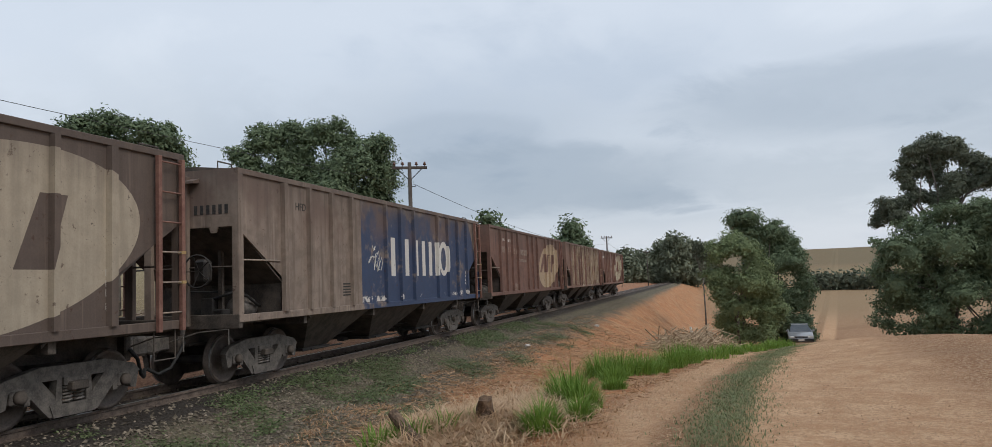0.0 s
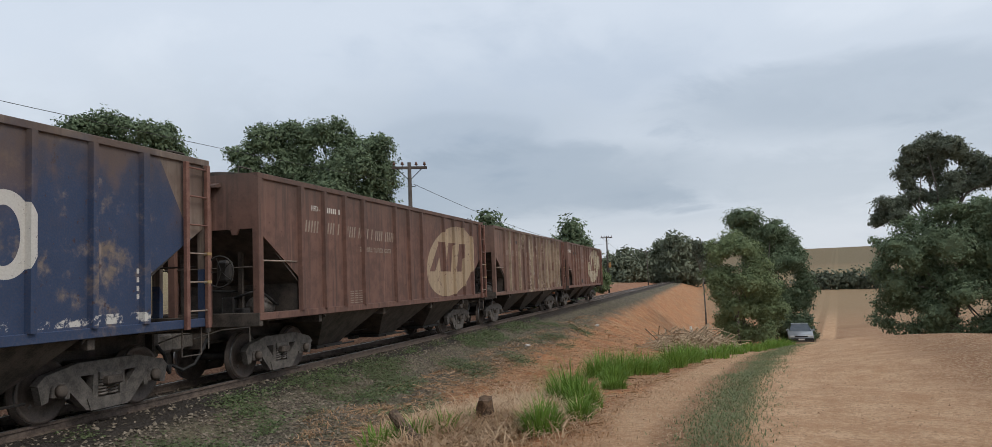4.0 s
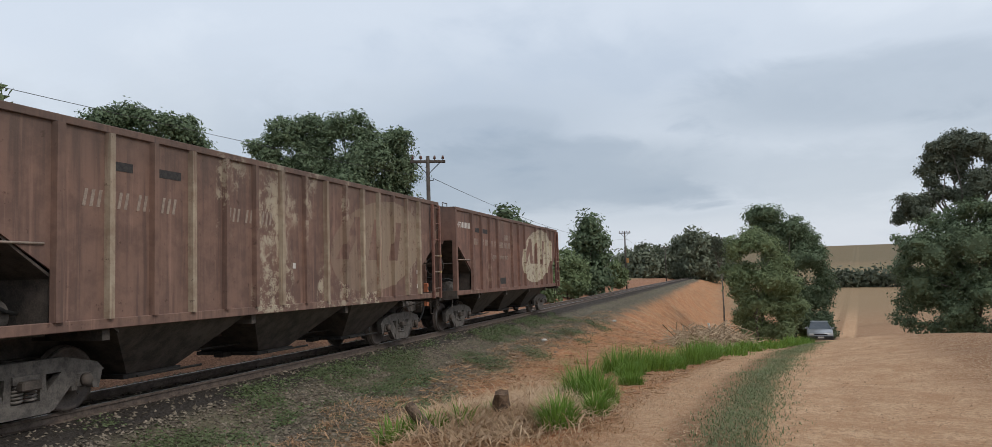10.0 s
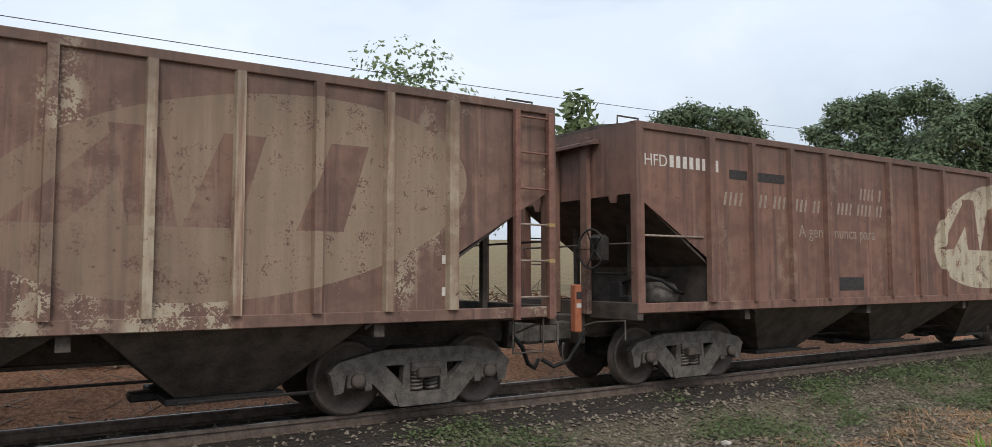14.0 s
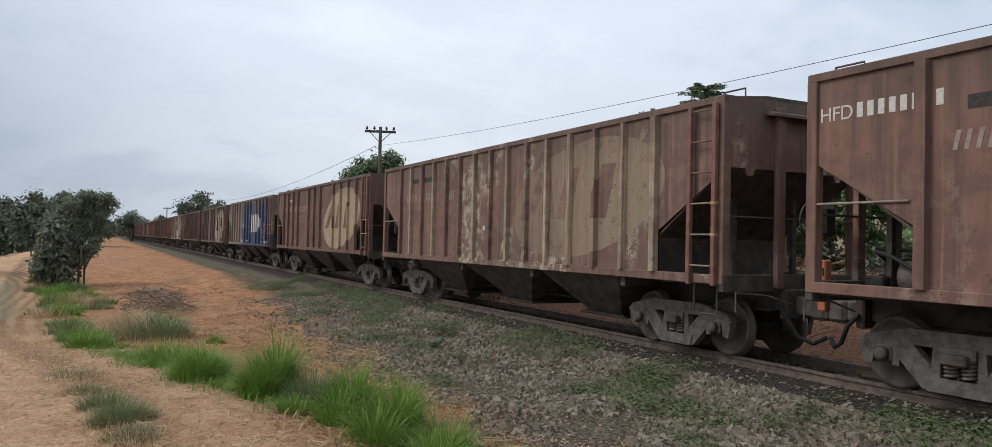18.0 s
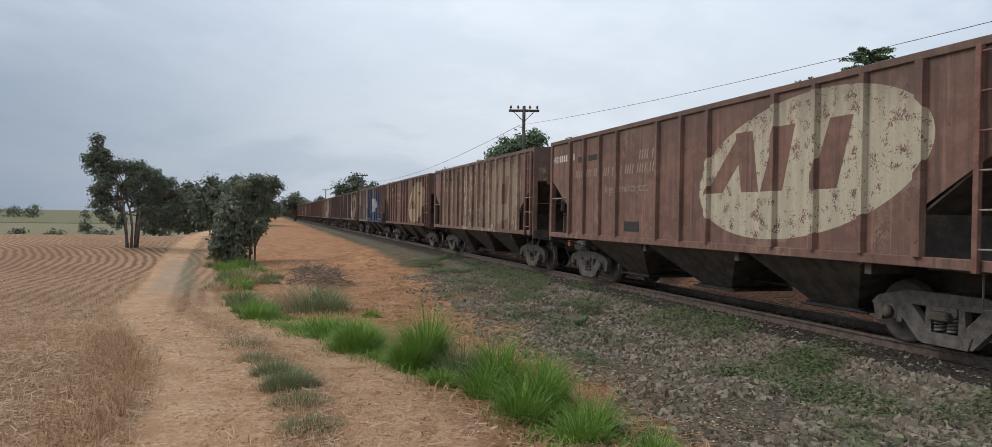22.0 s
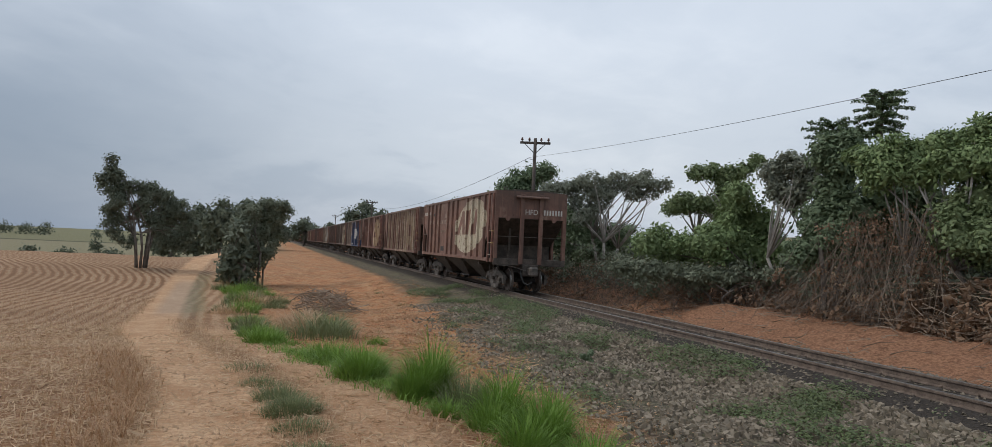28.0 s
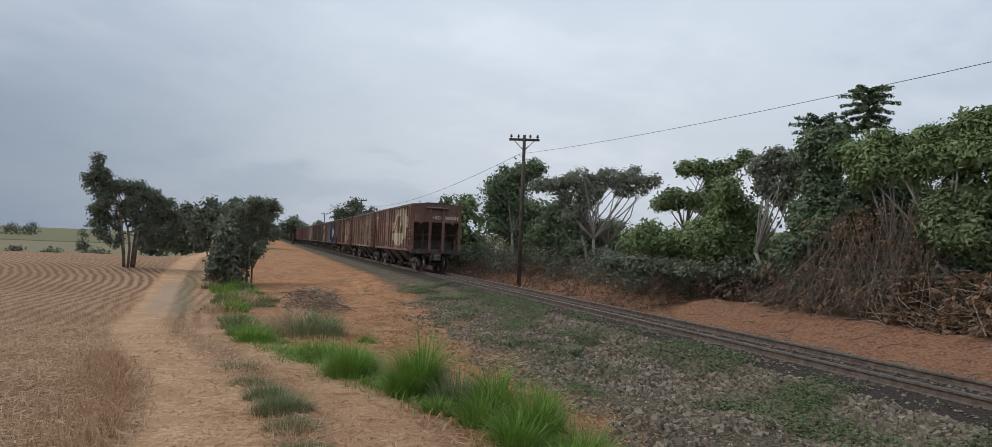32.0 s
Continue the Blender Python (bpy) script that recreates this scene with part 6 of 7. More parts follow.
# ---------------------------------------------------------------- grass, straw, stones
def blades(spots, rnd, segs=3, turn=None):
    """Bent tapering blades: spots are (x, y, z, height, width, lean) arrays."""
    x, y, z, h, w, lean = [np.asarray(c, float) for c in spots]
    n = len(x)
    a = rnd.uniform(0, math.tau, n) if turn is None else turn
    dx, dy = np.cos(a), np.sin(a)
    px, py = -dy, dx
    rows = []
    for k in range(segs + 1):
        f = k / segs
        hh = h * (f - 0.32 * lean * f * f)
        out = h * lean * f * f * 0.75
        half = w * 0.5 * (1 - f) ** 0.7
        c = np.stack([x + dx * out, y + dy * out, z + hh], 1)
        if k < segs:
            off = np.stack([px * half, py * half, np.zeros(n)], 1)
            rows += [c - off, c + off]
        else:
            rows.append(c)
    v = np.stack(rows, 1).reshape(-1, 3)
    m = 2 * segs + 1
    i = np.arange(n) * m
    f = []
    for k in range(segs - 1):
        b = i + 2 * k
        f += [np.stack([b, b + 1, b + 3], 1), np.stack([b, b + 3, b + 2], 1)]
    b = i + 2 * (segs - 1)
    f.append(np.stack([b, b + 1, b + 2], 1))
    return v.tolist(), np.concatenate(f).tolist()


def zs(x, y):
    return np.array([ground_z(a, b) for a, b in zip(x, y)])


def tuft(x, y, r, h, n, mat, rnd, label, width=0.012, lean=(0.2, 0.9)):
    """One clump of grass."""
    a, q = rnd.uniform(0, math.tau, n), r * np.sqrt(rnd.uniform(0, 1, n))
    px, py = 0.88 * q * np.cos(a) + rnd.normal(size=n) * 0.05 * r, 0.88 * q * np.sin(a) + rnd.normal(size=n) * 0.05 * r
    z0 = ground_z(x, y)
    z = zs(px + x, py + y) - z0 - 0.02
    hh = h * rnd.uniform(0.5, 1.25, n) * (1 - 0.45 * (q / r) ** 2)
    v, f = blades((px, py, z, hh, np.full(n, width) * rnd.uniform(0.6, 1.3, n), rnd.uniform(*lean, n) * (0.55 + 0.9 * q / r)), rnd, 3, a + rnd.normal(size=n) * 0.7)
    ob = raw("grass_clump", v, f, mat)
    ob.matrix_basis = pose(x, y, z0)
    return tagged(ob, label, "grass", "grass clumps by the farm track", "stuff")


def scatter(name, label, category, xs, ys, rnd, mat, h=(0.05, 0.12), w=0.01, lean=(0.2, 0.9), segs=2):
    z = zs(xs, ys) - 0.01
    n = len(xs)
    v, f = blades((xs, ys, z, rnd.uniform(*h, n), w * rnd.uniform(0.6, 1.4, n), rnd.uniform(*lean, n)), rnd, segs)
    return tagged(raw(name, v, f, mat), label, category, kind="stuff")


def track_y(x):
    """The middle of the farm road."""
    return float(np.interp(x, ROAD_X, ROAD_Y))


def litter(name, label, xs, ys, rnd, mat, length=(0.08, 0.25), w=0.010):
    """Loose stalks lying about on the ground, each a little tilted."""
    n = len(xs)
    z = zs(xs, ys) + 0.006
    a, t = rnd.uniform(0, math.tau, n), np.abs(rnd.normal(size=n)) * 0.16
    L = rnd.uniform(*length, n)
    ww = w * rnd.uniform(0.6, 1.5, n) * 0.5
    dx, dy = np.cos(a), np.sin(a)
    p0 = np.stack([xs, ys, z], 1)
    p1 = p0 + np.stack([dx * L, dy * L, t * L], 1)
    off = np.stack([-dy * ww, dx * ww, ww * rnd.normal(size=n) * 0.8], 1)
    v = np.stack([p0 - off, p0 + off, p1 + off * 0.6, p1 - off * 0.6], 1).reshape(-1, 3)
    i = np.arange(n) * 4
    return tagged(raw(name, v.tolist(), np.stack([i, i + 1, i + 2, i + 3], 1).tolist(), mat), label, "straw", kind="stuff")


def make_grass():
    rnd = np.random.RandomState(5)
    lush = "lush green grass clump on the bank"
    for x, y, r, h, n in ((-10.5, 1.22, 0.34, 0.50, 420), (-10.0, 1.15, 0.32, 0.60, 460), (-11.9, 0.98, 0.36, 0.46, 380), (-12.7, 0.85, 0.30, 0.42, 300), (-11.3, 1.30, 0.22, 0.36, 200),
                          (-9.0, 1.85, 0.24, 0.88, 420), (-8.75, 1.68, 0.30, 0.66, 460), (-8.5, 1.55, 0.20, 0.40, 200), (-7.5, 2.32, 0.22, 0.76, 340), (-7.1, 2.05, 0.24, 0.46, 280), (-6.8, 2.50, 0.28, 0.60, 340), (-7.3, 2.80, 0.18, 0.56, 180),
                          (-6.4, 2.20, 0.26, 0.44, 280), (-6.1, 2.70, 0.26, 0.50, 260), (-7.7, 1.78, 0.20, 0.28, 160), (-5.7, 2.45, 0.24, 0.40, 200), (-5.3, 2.9, 0.2, 0.36, 140),
                          (-15.0, -0.15, 0.40, 0.42, 360), (-15.6, -0.05, 0.36, 0.38, 300), (-16.6, -0.35, 0.40, 0.40, 300), (-27.5, -0.9, 0.6, 0.45, 420), (-30.5, -1.1, 0.7, 0.50, 460), (-33.5, -1.3, 0.7, 0.50, 460), (-37.5, -1.7, 0.8, 0.5, 460), (-41.0, -1.9, 0.8, 0.5, 420),
                          (-19.5, 1.3, 0.35, 0.36, 240), (-15.2, 2.0, 0.22, 0.28, 160), (-13.0, 2.6, 0.12, 0.18, 60)):
        tuft(x, y, r, h, int(n * 1.7), GRASS, rnd, lush, 0.013, (0.3, 1.2))
    for x, y, r, h in ((11.7, 2.12, 0.42, 0.72), (11.2, 1.85, 0.30, 0.50), (12.3, 2.3, 0.28, 0.5), (9.1, 2.0, 0.28, 0.42), (9.9, 1.68, 0.20, 0.36), (16.9, 2.35, 0.40, 0.60), (17.5, 1.95, 0.48, 0.66), (18.1, 1.6, 0.45, 0.60),
                       (16.2, 2.0, 0.35, 0.36), (19.0, 1.3, 0.35, 0.42), (14.2, 1.75, 0.26, 0.30), (20.6, 1.05, 0.50, 0.66), (21.8, 0.75, 0.52, 0.64), (23.4, 0.6, 0.45, 0.55)):
        tuft(x, y, r * 0.95, h * 1.15, 460, GRASS, rnd, lush, 0.018)
    n = 15000
    x = -4.8 - 11 * rnd.uniform(0, 1, n)
    y = np.interp(x, [-15.8, -13.3, -10.2, -8.7, -7.2, -5.2], [-0.2, 0.65, 1.25, 1.75, 2.25, 2.7]) + rnd.normal(size=n) * 0.26
    keep = np.array([noise.noise((a * 1.3, b * 1.3, 31.0)) > rnd.uniform(-0.35, 0.25) for a, b in zip(x, y)])
    scatter("low_grass", "low trailing green grass between the clumps", "grass", x[keep], y[keep], rnd, GRASS, (0.05, 0.20), 0.013, (0.6, 2.0))
    for k in range(12):
        f = k / 11
        x = 24.5 + 19 * f
        tuft(x, 0.45 - 3.9 * f + rnd.uniform(-0.5, 0.5), rnd.uniform(0.45, 0.75), rnd.uniform(0.32, 0.6), 300, GRASS, rnd, lush, 0.03)
    for x, y, r, h, n in ((8.95, 3.62, 0.34, 0.46, 120), (9.15, 3.25, 0.26, 0.40, 100), (9.6, 2.95, 0.24, 0.32, 260), (8.6, 3.9, 0.28, 0.42, 110)):
        tuft(x, y, r, h, n, GRASS, rnd, "coarse green grass clump among straw", 0.038 if n < 130 else 0.014)
    # the grassy crown of the road and its verges
    n = 24000
    x = 4.5 + 38 * rnd.uniform(0, 1, n) ** 1.6
    y = np.array([track_y(a) for a in x]) + rnd.normal(size=n) * 0.21 * (1 + x * 0.02) - 0.02
    scatter("road_grass", "short dull grass on the crown of the farm road", "grass", x, y, rnd, DULLGRASS, (0.04, 0.11), 0.013, (0.6, 1.8))
    n = 6000
    x = 4.5 + 32 * rnd.uniform(0, 1, n) ** 1.5
    y = np.array([track_y(a) for a in x]) + 1.35 + rnd.normal(size=n) * 0.40
    scatter("verge_grass", "sparse dry grass beside the farm road", "grass", x, y, rnd, STRAW, (0.04, 0.12), 0.009, (1.0, 2.2))
    for x, y, r, h, n in ((-8.1, 2.05, 0.30, 0.55, 420), (-7.9, 2.30, 0.22, 0.5, 260)):
        tuft(x, y, r, h, n, DULLGRASS, rnd, "greyish green grass clump on the bank", 0.012, (0.2, 0.8))
    for x, y, r, h, n in ((-8.0, 0.22, 0.34, 0.26, 900), (-8.8, 0.10, 0.28, 0.26, 600), (-7.2, 0.30, 0.30, 0.16, 400), (-9.8, -0.1, 0.30, 0.16, 400), (-6.4, 0.35, 0.3, 0.15, 350), (-11.0, -0.3, 0.4, 0.14, 300)):
        tuft(x, y, r, h, n, DULLGRASS, rnd, "wiry dull weed clump on the road crown", 0.008, (0.3, 1.2))
    n = 6000
    x = -3.0 - 20 * rnd.uniform(0, 1, n) ** 1.5
    y = np.array([track_y(a) for a in x]) + 0.1 + rnd.normal(size=n) * 0.22
    scatter("road_grass", "thin dry grass on the crown of the farm road", "grass", x, y, rnd, STRAW, (0.03, 0.12), 0.009)
    # bushy verge with bleached grass beside the shrub
    for k in range(34):
        x = -16 - 28 * rnd.uniform()
        y = track_y(x) + 1.15 + 2.0 * rnd.uniform()
        tuft(x, y, rnd.uniform(0.45, 0.8), rnd.uniform(0.3, 0.75), 300, (DULLGRASS, STRAW, DULLGRASS, GRASS)[k % 4], rnd, "long bleached grass on the verge", 0.02, (0.5, 1.3))
    # stubble of the field: drilled rows of cut stalks
    n = 34000
    x = -2.5 - 32 * rnd.uniform(0, 1, n) ** 1.7
    y = np.array([track_y(a) for a in x]) - 1.3 - 15 * rnd.uniform(0, 1, n) ** 1.5
    y = y + rnd.normal(size=n) * 0.1
    far_off = np.array([b < track_y(a) - 1.2 for a, b in zip(x, y)])
    x, y = x[far_off], y[far_off]
    scatter("stubble", "cut straw stubble of the harvested field", "stubble", x, y, rnd, STRAW, (0.05, 0.19), 0.013, (0.2, 2.0))
    n = 3200
    x = -4.0 - 9.0 * rnd.uniform(0, 1, n)
    y = np.array([track_y(a) for a in x]) - 1.45 - np.abs(rnd.normal(size=n)) * 0.28
    scatter("stubble", "long reddish straw along the edge of the farm track", "stubble", x, y, rnd, RUSSET, (0.08, 0.26), 0.012, (0.5, 2.0))
    n = 9000
    x = 6 + 30 * rnd.uniform(0, 1, n) ** 1.4
    y = np.array([track_y(a) for a in x]) - 3.6 - 14 * rnd.uniform(0, 1, n)
    scatter("stubble", "cut straw stubble of the harvested field", "stubble", x, y, rnd, STRAW, (0.03, 0.09), 0.010, (0.9, 2.2))
    # loose straw lying over the field, the worn crown of the road and the banks
    n = 26000
    x = -3.0 - 15.5 * rnd.uniform(0, 1, n) ** 1.2
    y = np.array([track_y(b) for b in x]) - 1.3 - 9 * rnd.uniform(0, 1, n) ** 1.4
    litter("loose_straw", "loose bleached straw on the stubble field", x, y, rnd, STRAW, (0.05, 0.16), 0.009)
    n = 5000
    x = -3.0 - 14 * rnd.uniform(0, 1, n)
    y = np.array([track_y(b) for b in x]) + rnd.normal(size=n) * 0.75 + 0.3
    litter("loose_straw", "thin scattered straw on the farm road", x, y, rnd, STRAW, (0.05, 0.16), 0.008)
    for sx, n in ((1, 21000), (-1, 19000)):
        x = sx * (3.0 + 38 * rnd.uniform(0, 1, n) ** 1.5)
        edge = np.interp(x, SHOULDER_X, SHOULDER_Y)
        y = np.array([track_y(b) for b in x]) + 1.4
        y = y + (edge + np.where(np.abs(x + 2) < 13, 0.3, 1.2) - y) * rnd.uniform(0, 1, n)
        keep = np.array([noise.noise((b * 0.6, c * 0.9, 13.0)) > rnd.uniform(-0.35, 0.25) for b, c in zip(x, y)])
        litter("loose_straw", "dry straw lying over the orange bank", x[keep], y[keep], rnd, RUSSET, (0.08, 0.26), 0.011)
    for sx, n in ((1, 12000), (-1, 15000)):
        x = sx * (3.0 + 34 * rnd.uniform(0, 1, n) ** 1.5)
        y = np.array([track_y(b) for b in x]) + 1.5
        y = y + (np.interp(x, SHOULDER_X, SHOULDER_Y) + 1.0 - y) * rnd.uniform(0, 1, n)
        keep = np.array([noise.noise((b * 1.1, c * 1.6, 23.0)) > rnd.uniform(-0.2, 0.35) for b, c in zip(x, y)])
        scatter("dry_grass", "withered brown grass on the orange bank", "grass", x[keep], y[keep], rnd, DRYBROWN, (0.04, 0.14), 0.012, (0.5, 1.9))
    # straw litter on both banks
    for sx, n in ((1, 17000), (-1, 14000)):
        x = sx * (3.5 + 30 * rnd.uniform(0, 1, n) ** 1.4)
        y = rnd.uniform(1.2, 6.4, n)
        top = 5.9 if sx > 0 else 3.7
        keep = np.array([noise.noise((a * 0.5, b * 0.7, 3.0)) > -0.05 and b < top + 0.04 * (abs(a) - 10) for a, b in zip(x, y)])
        scatter("straw_litter", "dry straw litter on the orange bank", "straw", x[keep], y[keep], rnd, RUSSET, (0.06, 0.22), 0.017, (1.6, 2.8))
    # a mat of straw round the stumps
    for cx, cy, sx, sy, n in ((9.6, 2.75, 0.55, 0.42, 5200), (11.4, 2.9, 0.9, 0.45, 3600), (9.2, 3.3, 0.5, 0.4, 1800)):
        x, y = rnd.normal(cx, sx, n), rnd.normal(cy, sy, n)
        scatter("straw_mat", "heap of long dry straw round the stumps", "straw", x, y, rnd, STRAW, (0.14, 0.45), 0.020, (0.8, 2.7), 3)
    heap("brush_heap", "bleached heap of cut stalks below the thicket", "brush heap", 30, 40, -0.6, 2.2, 1.0, 700, rnd, STRAWBAR, 1.8, 0.02, 0)
    heap("brush_heap", "dry branches heaped beside the verge", "brush heap", -33, -24, 1.0, 2.6, 0.6, 260, rnd, TWIG, 1.2, 0.016, 0)
    # low weeds along the line
    for x0, x1, n in ((-34, -1, 4200), (-1, 34, 3600)):
        cs = []
        while len(cs) < n:
            a, b = rnd.uniform(x0, x1), AXIS - rnd.uniform(1.25, 4.6) ** 1.0
            g = noise.noise((a * 0.55, b * 0.9, 9.0)) + 0.35 * noise.noise((a * 2.2, b * 2.2, 2.0)) - 0.06 * abs(b - 7.2) + (0.10 if b > 6.9 else -0.02)
            if g > rnd.uniform(-0.05, 0.25):
                cs.append((a, b, ground_z(a, b) + 0.015, rnd.uniform(0.06, 0.26)))
        v, f = leaf_cloud(cs, n * 20, 0.029, rnd, flat=1.6, long=1.6, core=0.0)
        v = [(p[0], p[1], max(p[2], ground_z(p[0], p[1]) + 0.012)) if abs(p[0]) < 16 else p for p in v]
        tagged(raw("trackside_weeds", v, f, WEED), "low creeping green weeds on the ballast shoulder", "weeds", kind="stuff")


STRAWBAR = plain("bleached_stalk", (0.30, 0.215, 0.13), (0.50, 0.385, 0.26), 0.9, 0.0, 3.0)


CLOD = plain("orange_clod", (0.34, 0.200, 0.112), (0.60, 0.410, 0.255), 0.95, 0.0, 3.0)


def make_stones():
    """Loose ballast: small angular stones, thickest on the shoulder."""
    rnd = np.random.RandomState(9)
    base = np.array([(1, 0, 0), (-1, 0, 0), (0, 1, 0), (0, -1, 0), (0, 0, 1), (0, 0, -1)], float)
    tri = np.array([(0, 2, 4), (2, 1, 4), (1, 3, 4), (3, 0, 4)])
    def bed(n, xs, ys, size):
        z = zs(xs, ys)
        s = size * rnd.uniform(0.5, 1.5, n)
        v = base[None] * s[:, None, None] * rnd.uniform(0.55, 1.25, (n, 6, 1))
        v[:, :, 2] *= 0.7
        v += rnd.normal(size=(n, 6, 3)) * s[:, None, None] * 0.22
        a = rnd.uniform(0, math.tau, n)
        c, q = np.cos(a)[:, None], np.sin(a)[:, None]
        vx, vy = v[:, :, 0] * c - v[:, :, 1] * q, v[:, :, 0] * q + v[:, :, 1] * c
        v = np.stack([vx + xs[:, None], vy + ys[:, None], v[:, :, 2] + z[:, None] + s[:, None] * 0.25], 2)
        f = (tri[None] + (np.arange(n) * 6)[:, None, None]).reshape(-1, 3)
        return v.reshape(-1, 3).tolist(), f.tolist()
    def slabs(n, xs, ys, size):
        """Flat broken stones, four sided, each tipped its own way."""
        z = zs(xs, ys)
        r = size * rnd.uniform(0.45, 1.6, n)
        a = rnd.uniform(0, math.tau, n)[:, None] + np.array([0, 1.5, 3.1, 4.7])[None] + rnd.normal(size=(n, 4)) * 0.22
        rad = r[:, None] * rnd.uniform(0.7, 1.2, (n, 4))
        px, py = np.cos(a) * rad * 1.25, np.sin(a) * rad * 0.9
        tip = rnd.normal(size=(n, 2)) * 0.38
        h = r * rnd.uniform(0.25, 0.7, n)
        top = tip[:, :1] * px + tip[:, 1:] * py + h[:, None]
        low = np.stack([px * 1.1 + xs[:, None], py * 1.1 + ys[:, None], np.zeros((n, 4)) + z[:, None] - 0.03], 2)
        upp = np.stack([px * 0.92 + xs[:, None], py * 0.92 + ys[:, None], np.maximum(top, 0.002) + z[:, None]], 2)
        v = np.concatenate([low, upp], 1).reshape(-1, 3)
        q = np.array([(4, 5, 6, 7), (0, 1, 5, 4), (1, 2, 6, 5), (2, 3, 7, 6), (3, 0, 4, 7)])
        f = (q[None] + (np.arange(n) * 8)[:, None, None]).reshape(-1, 4)
        return v.tolist(), f.tolist()
    n = 46000
    x = -26 + 29 * rnd.uniform(0, 1, n)
    y = AXIS - 1.5 - np.abs(rnd.normal(size=n)) * 2.4
    k = (y > np.interp(x, SHOULDER_X, SHOULDER_Y) - 0.5 + rnd.normal(size=n) * 0.35)
    k &= np.array([noise.noise((b * 0.8, c * 0.8, 17.0)) > -0.28 for b, c in zip(x, y)])
    v, f = slabs(int(k.sum()), x[k], y[k], 0.034)
    tagged(raw("loose_stones", v, f, STONE), "loose grey-brown ballast stones on the shoulder", "stones", kind="stuff")
    n = 15000
    x = 2 + 30 * rnd.uniform(0, 1, n) ** 1.2
    y = AXIS - 1.5 - np.abs(rnd.normal(size=n)) * 1.8
    k = (y > np.interp(x, SHOULDER_X, SHOULDER_Y) - 0.5)
    v, f = bed(int(k.sum()), x[k], y[k], 0.026)
    tagged(raw("loose_stones", v, f, STONE), "loose grey-brown ballast stones on the shoulder", "stones", kind="stuff")
    # clods and chips of earth over the banks and the dirt of the road
    n = 26000
    x = rnd.choice([-1, 1], n) * (3.5 + 30 * rnd.uniform(0, 1, n) ** 1.7)
    y = np.where(x > 0, rnd.uniform(-9, 5.5, n), rnd.uniform(-1.6, 5.0, n))
    v, f = bed(n, x, y, 0.014)
    tagged(raw("soil_clods", v, f, CLOD), "small clods of orange earth on bare soil", "clods", kind="stuff")
    n = 9000
    x, y = rnd.uniform(-30, 30, n), AXIS + rnd.uniform(-1.4, 1.8, n)
    y[np.abs(np.abs(y - AXIS) - 0.533) < 0.10] += 0.2
    v, f = bed(n, x, y, 0.028)
    tagged(raw("ballast_bed", v, f, STONE), "dark ballast between and beside the rails", "stones", kind="stuff")


def make_oddments():
    """A few pale stones on the bank and one dark seedling on the gravel."""
    rnd = np.random.RandomState(21)
    for x, y, r in ((36.08, 5.13, 0.13), (23.03, 5.41, 0.10), (7.2, 6.1, 0.06), (6.4, 5.2, 0.05)):
        bm = bmesh.new()
        bmesh.ops.create_icosphere(bm, subdivisions=2, radius=r)
        for v in bm.verts:
            v.co *= 1 + 0.35 * noise.noise(v.co * (2.2 / r) + Vector((x, y, 0)))
            v.co.z *= 0.55
        ob = part("stone", bm, PALESTONE)
        ob.matrix_basis = pose(x, y, ground_z(x, y) + 0.02, 0, 0, x * 50)
        tagged(ob, "pale weathered stone lying on the bank", "stone", "pale stones on the bank")
    x, y = -12.52, 5.32
    v, f = leaf_cloud([(0.08 * math.cos(k), 0.08 * math.sin(k), 0.05 + 0.022 * k, 0.05) for k in range(9)], 260, 0.035, rnd, sag=0.3)
    ob = raw("seedling", v, f, LEAF)
    ob.matrix_basis = pose(x, y, ground_z(x, y) - 0.02)
    tagged(ob, "small dark green seedling on the gravel", "plant")


PALESTONE = plain("pale_stone", (0.36, 0.33, 0.29), (0.58, 0.54, 0.48), 0.9, 0.0, 9.0)


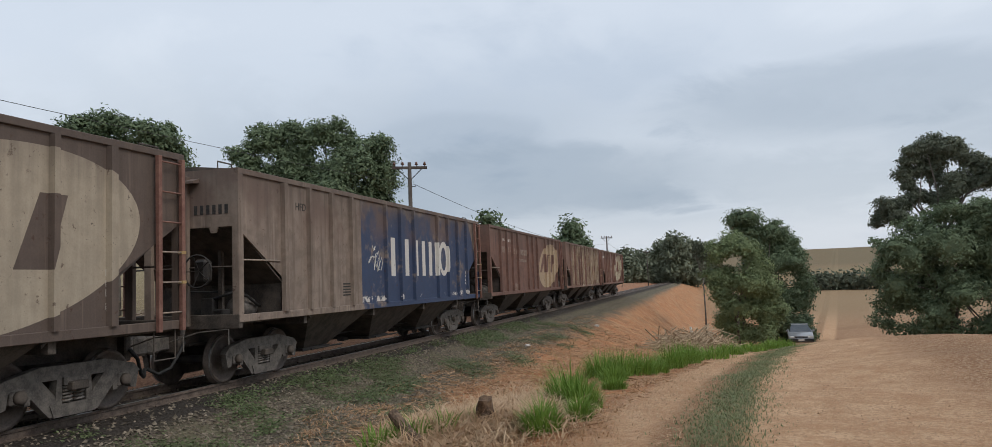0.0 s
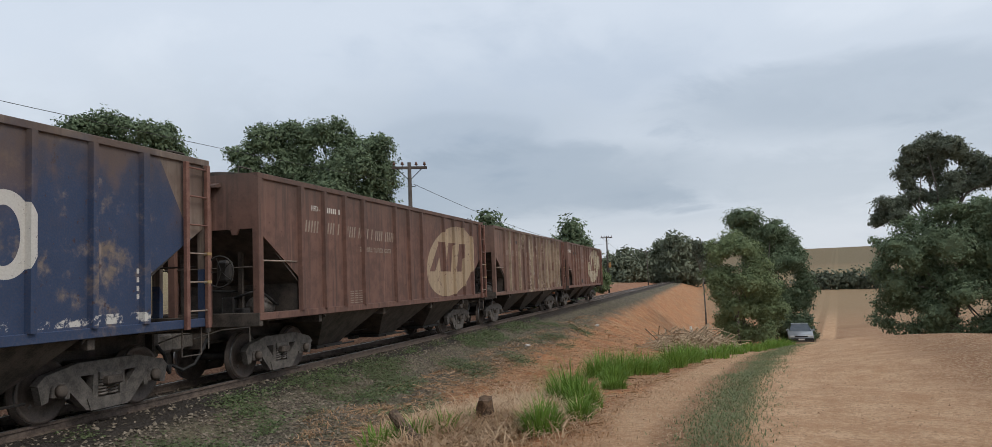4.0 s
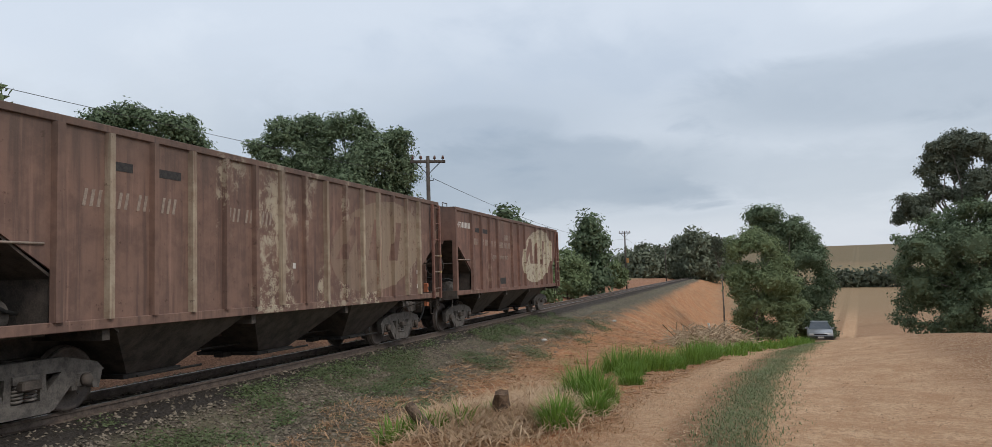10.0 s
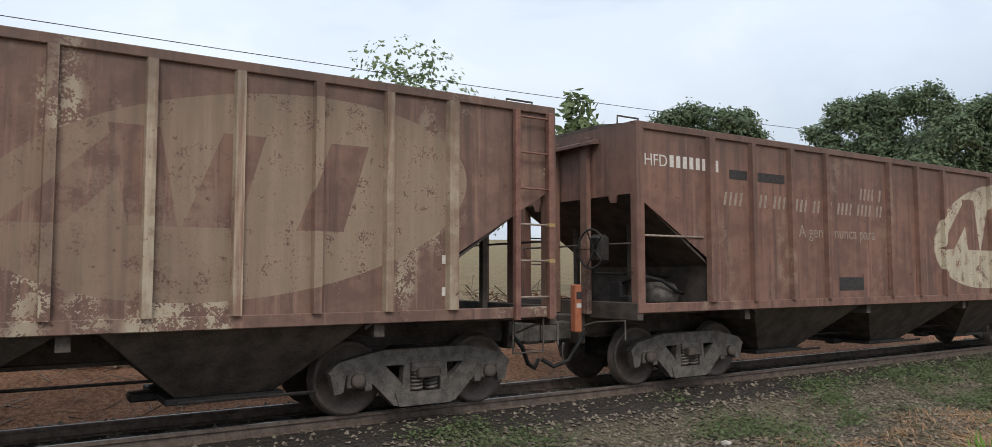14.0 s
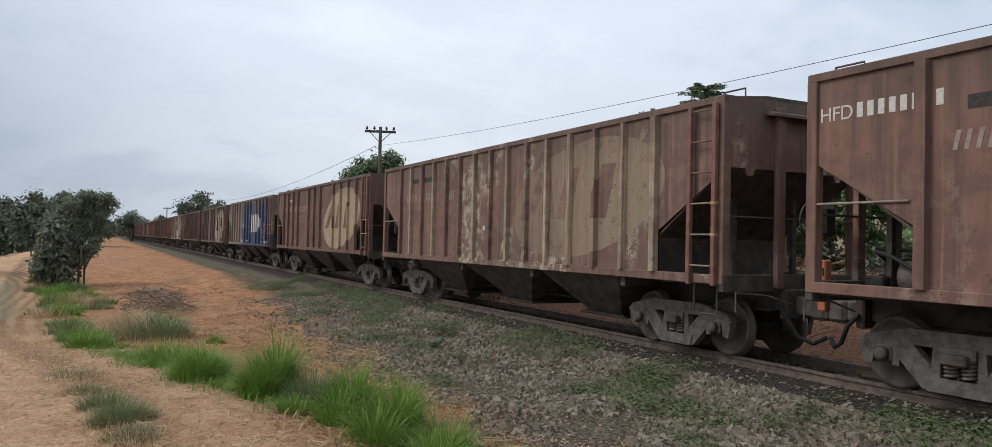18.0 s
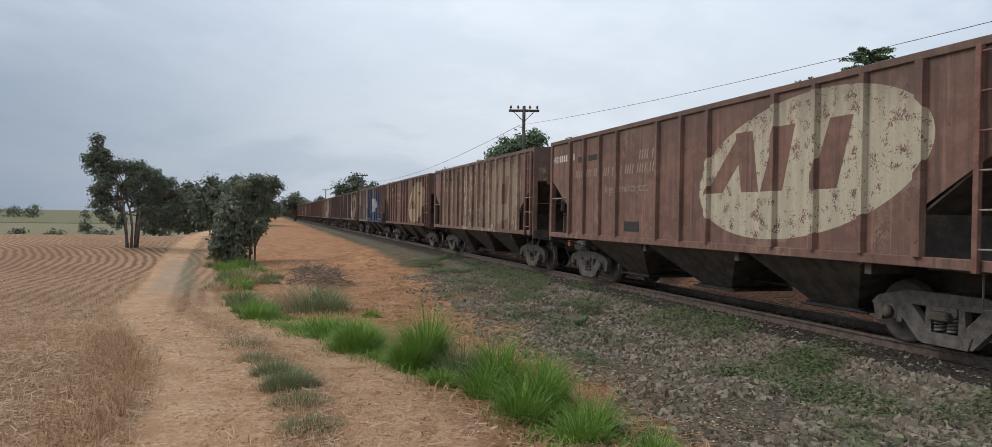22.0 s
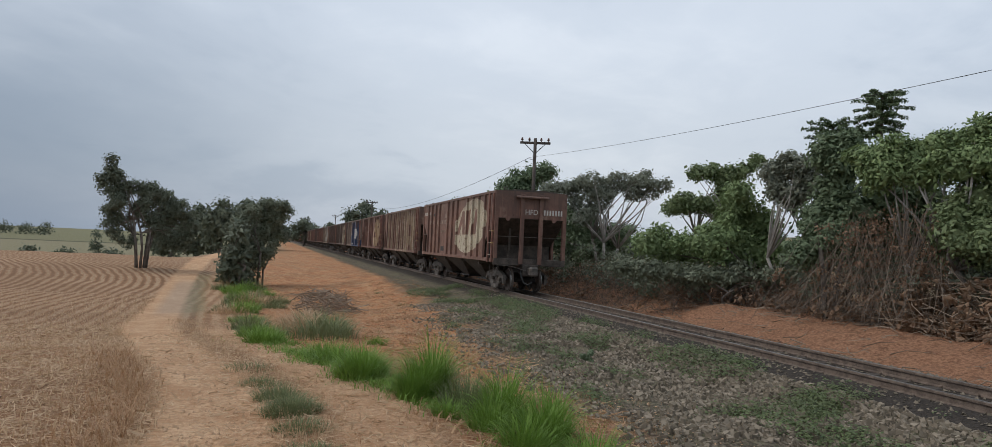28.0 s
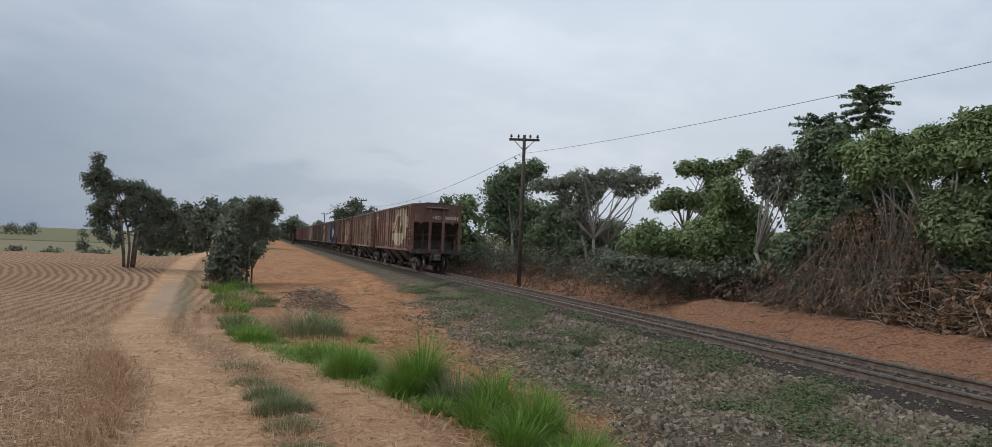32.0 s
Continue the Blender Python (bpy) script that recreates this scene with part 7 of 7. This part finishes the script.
def make_car():
    """A grey saloon, parked on the farm road with its nose to the line of sight."""
    x, y = 59.5, -6.2
    car = empty("parked_car", "grey saloon car parked on the farm road", "car", "", pose(x, y, ground_z(x, y), 0, 0, -4))
    paintm = plain("grey_car_paint", (0.34, 0.35, 0.37), (0.40, 0.41, 0.43), 0.3, 0.3, 3.0, 0.02)
    glass = plain("dark_glass", (0.05, 0.06, 0.07), (0.08, 0.09, 0.10), 0.08, 0.0, 3.0, 0.0, spec=0.8)
    lamp = plain("headlight_glass", (0.55, 0.55, 0.53), (0.70, 0.70, 0.68), 0.15, 0.0, 3.0, 0.0)
    # nose towards -x
    side = [(-2.05, 0.42), (-2.10, 0.62), (-1.95, 0.78), (-0.95, 0.92), (1.35, 0.95), (2.0, 0.90), (2.08, 0.55), (2.0, 0.30), (-2.0, 0.28)]
    bm = prism(B(), side, 1, -0.80, 0.80)
    bmesh.ops.bevel(bm, geom=[e for e in bm.edges], offset=0.05, segments=2, affect="EDGES")
    part("body", bm, paintm, car, "", True)
    bm = B()
    lo = [(-0.95, -0.74, 0.90), (1.45, -0.74, 0.93), (1.45, 0.74, 0.93), (-0.95, 0.74, 0.90)]
    hi = [(-0.30, -0.56, 1.36), (0.85, -0.56, 1.37), (0.85, 0.56, 1.37), (-0.30, 0.56, 1.36)]
    a, b = [bm.verts.new(p) for p in lo], [bm.verts.new(p) for p in hi]
    for i in range(4):
        bm.faces.new((a[i], a[(i + 1) % 4], b[(i + 1) % 4], b[i]))
    bm.faces.new(b)
    bm.faces.new(a[::-1])
    part("glasshouse", bm, glass, car, "dark car glass")
    part("roof", box(B(), -0.28, 0.84, -0.57, 0.57, 1.355, 1.395, 0.015), paintm, car)
    for s in (-1, 1):
        part("headlight", box(B(), -2.11, -2.02, *sorted((s * 0.45, s * 0.76)), 0.58, 0.70, 0.02), lamp, car, "clear headlight")
        part("mirror", box(B(), -0.72, -0.60, *sorted((s * 0.78, s * 0.95)), 0.92, 1.04, 0.02), paintm, car)
        for wx in (-1.28, 1.25):
            bm = lathe(B(), [(0.18, s * 0.64), (0.29, s * 0.63), (0.29, s * 0.81), (0.18, s * 0.82)], 20)
            w = part("wheel", bm, RUBBER, car, "", True)
            w.matrix_basis = pose(wx, 0, 0.29)
    part("grille", box(B(), -2.112, -2.03, -0.42, 0.42, 0.58, 0.68, 0.01), RUBBER, car)
    part("bumper", box(B(), -2.16, -2.0, -0.80, 0.80, 0.34, 0.52, 0.03), RUBBER, car)
    part("plate", box(B(), -2.175, -2.16, -0.20, 0.20, 0.38, 0.49), WHITE, car)


STUMP = plain("rotten_wood", (0.060, 0.038, 0.026), (0.21, 0.135, 0.085), 0.95, 0.0, 9.0, 0.8, 0.03)


def make_stumps():
    for x, y, h, r, rx, ry, lab in ((9.55, 2.85, 0.36, 0.11, 12, -24, "short weathered stump among straw"),):
        bm = B()
        tube(bm, [(0, 0, -0.15), (0.01, 0.0, h * 0.3), (0.03, 0.01, h * 0.6), (0.0, 0.02, h)], r * 1.25, 11, r * 0.75)
        for v in bm.verts:
            k = 1 + 0.45 * noise.noise((v.co.x * 22, v.co.y * 22, v.co.z * 4))
            v.co.x, v.co.y = v.co.x * k, v.co.y * k
            if v.co.z > h * 0.9:
                v.co.z += 0.14 * noise.noise((v.co.x * 30, v.co.y * 30, 1))
        ob = part("stump", bm, STUMP)
        ob.matrix_basis = pose(x, y, ground_z(x, y) + 0.05, rx, ry, 0)
        tagged(ob, lab, "stump")
    a, b = Vector((8.55, 3.35, ground_z(8.55, 3.35) + 0.04)), Vector((9.30, 4.00, ground_z(9.30, 4.00) + 0.26))
    bm = tube(B(), [a.lerp(b, k / 7) for k in range(8)], 0.085, 11, 0.068)
    for v in bm.verts:
        v.co += Vector((noise.noise(v.co * 9), noise.noise(v.co * 9 + Vector((5, 0, 0))), noise.noise(v.co * 9 + Vector((0, 7, 0))))) * 0.028
    tagged(part("log", bm, STUMP), "charred leaning log end among straw", "log")
    x, y = polar(88.9, 40)
    ob = part("stake", tube(B(), [(0, 0, -0.2), (0.12, 0.2, 1.15)], 0.06, 7), WHITE)
    ob.matrix_basis = pose(x, y, ground_z(x, y))
    tagged(ob, "leaning pale stake on the bank", "stake")


make_woods()
make_hedge()
make_car()
make_stumps()
make_oddments()
make_grass()
make_stones()
motions()
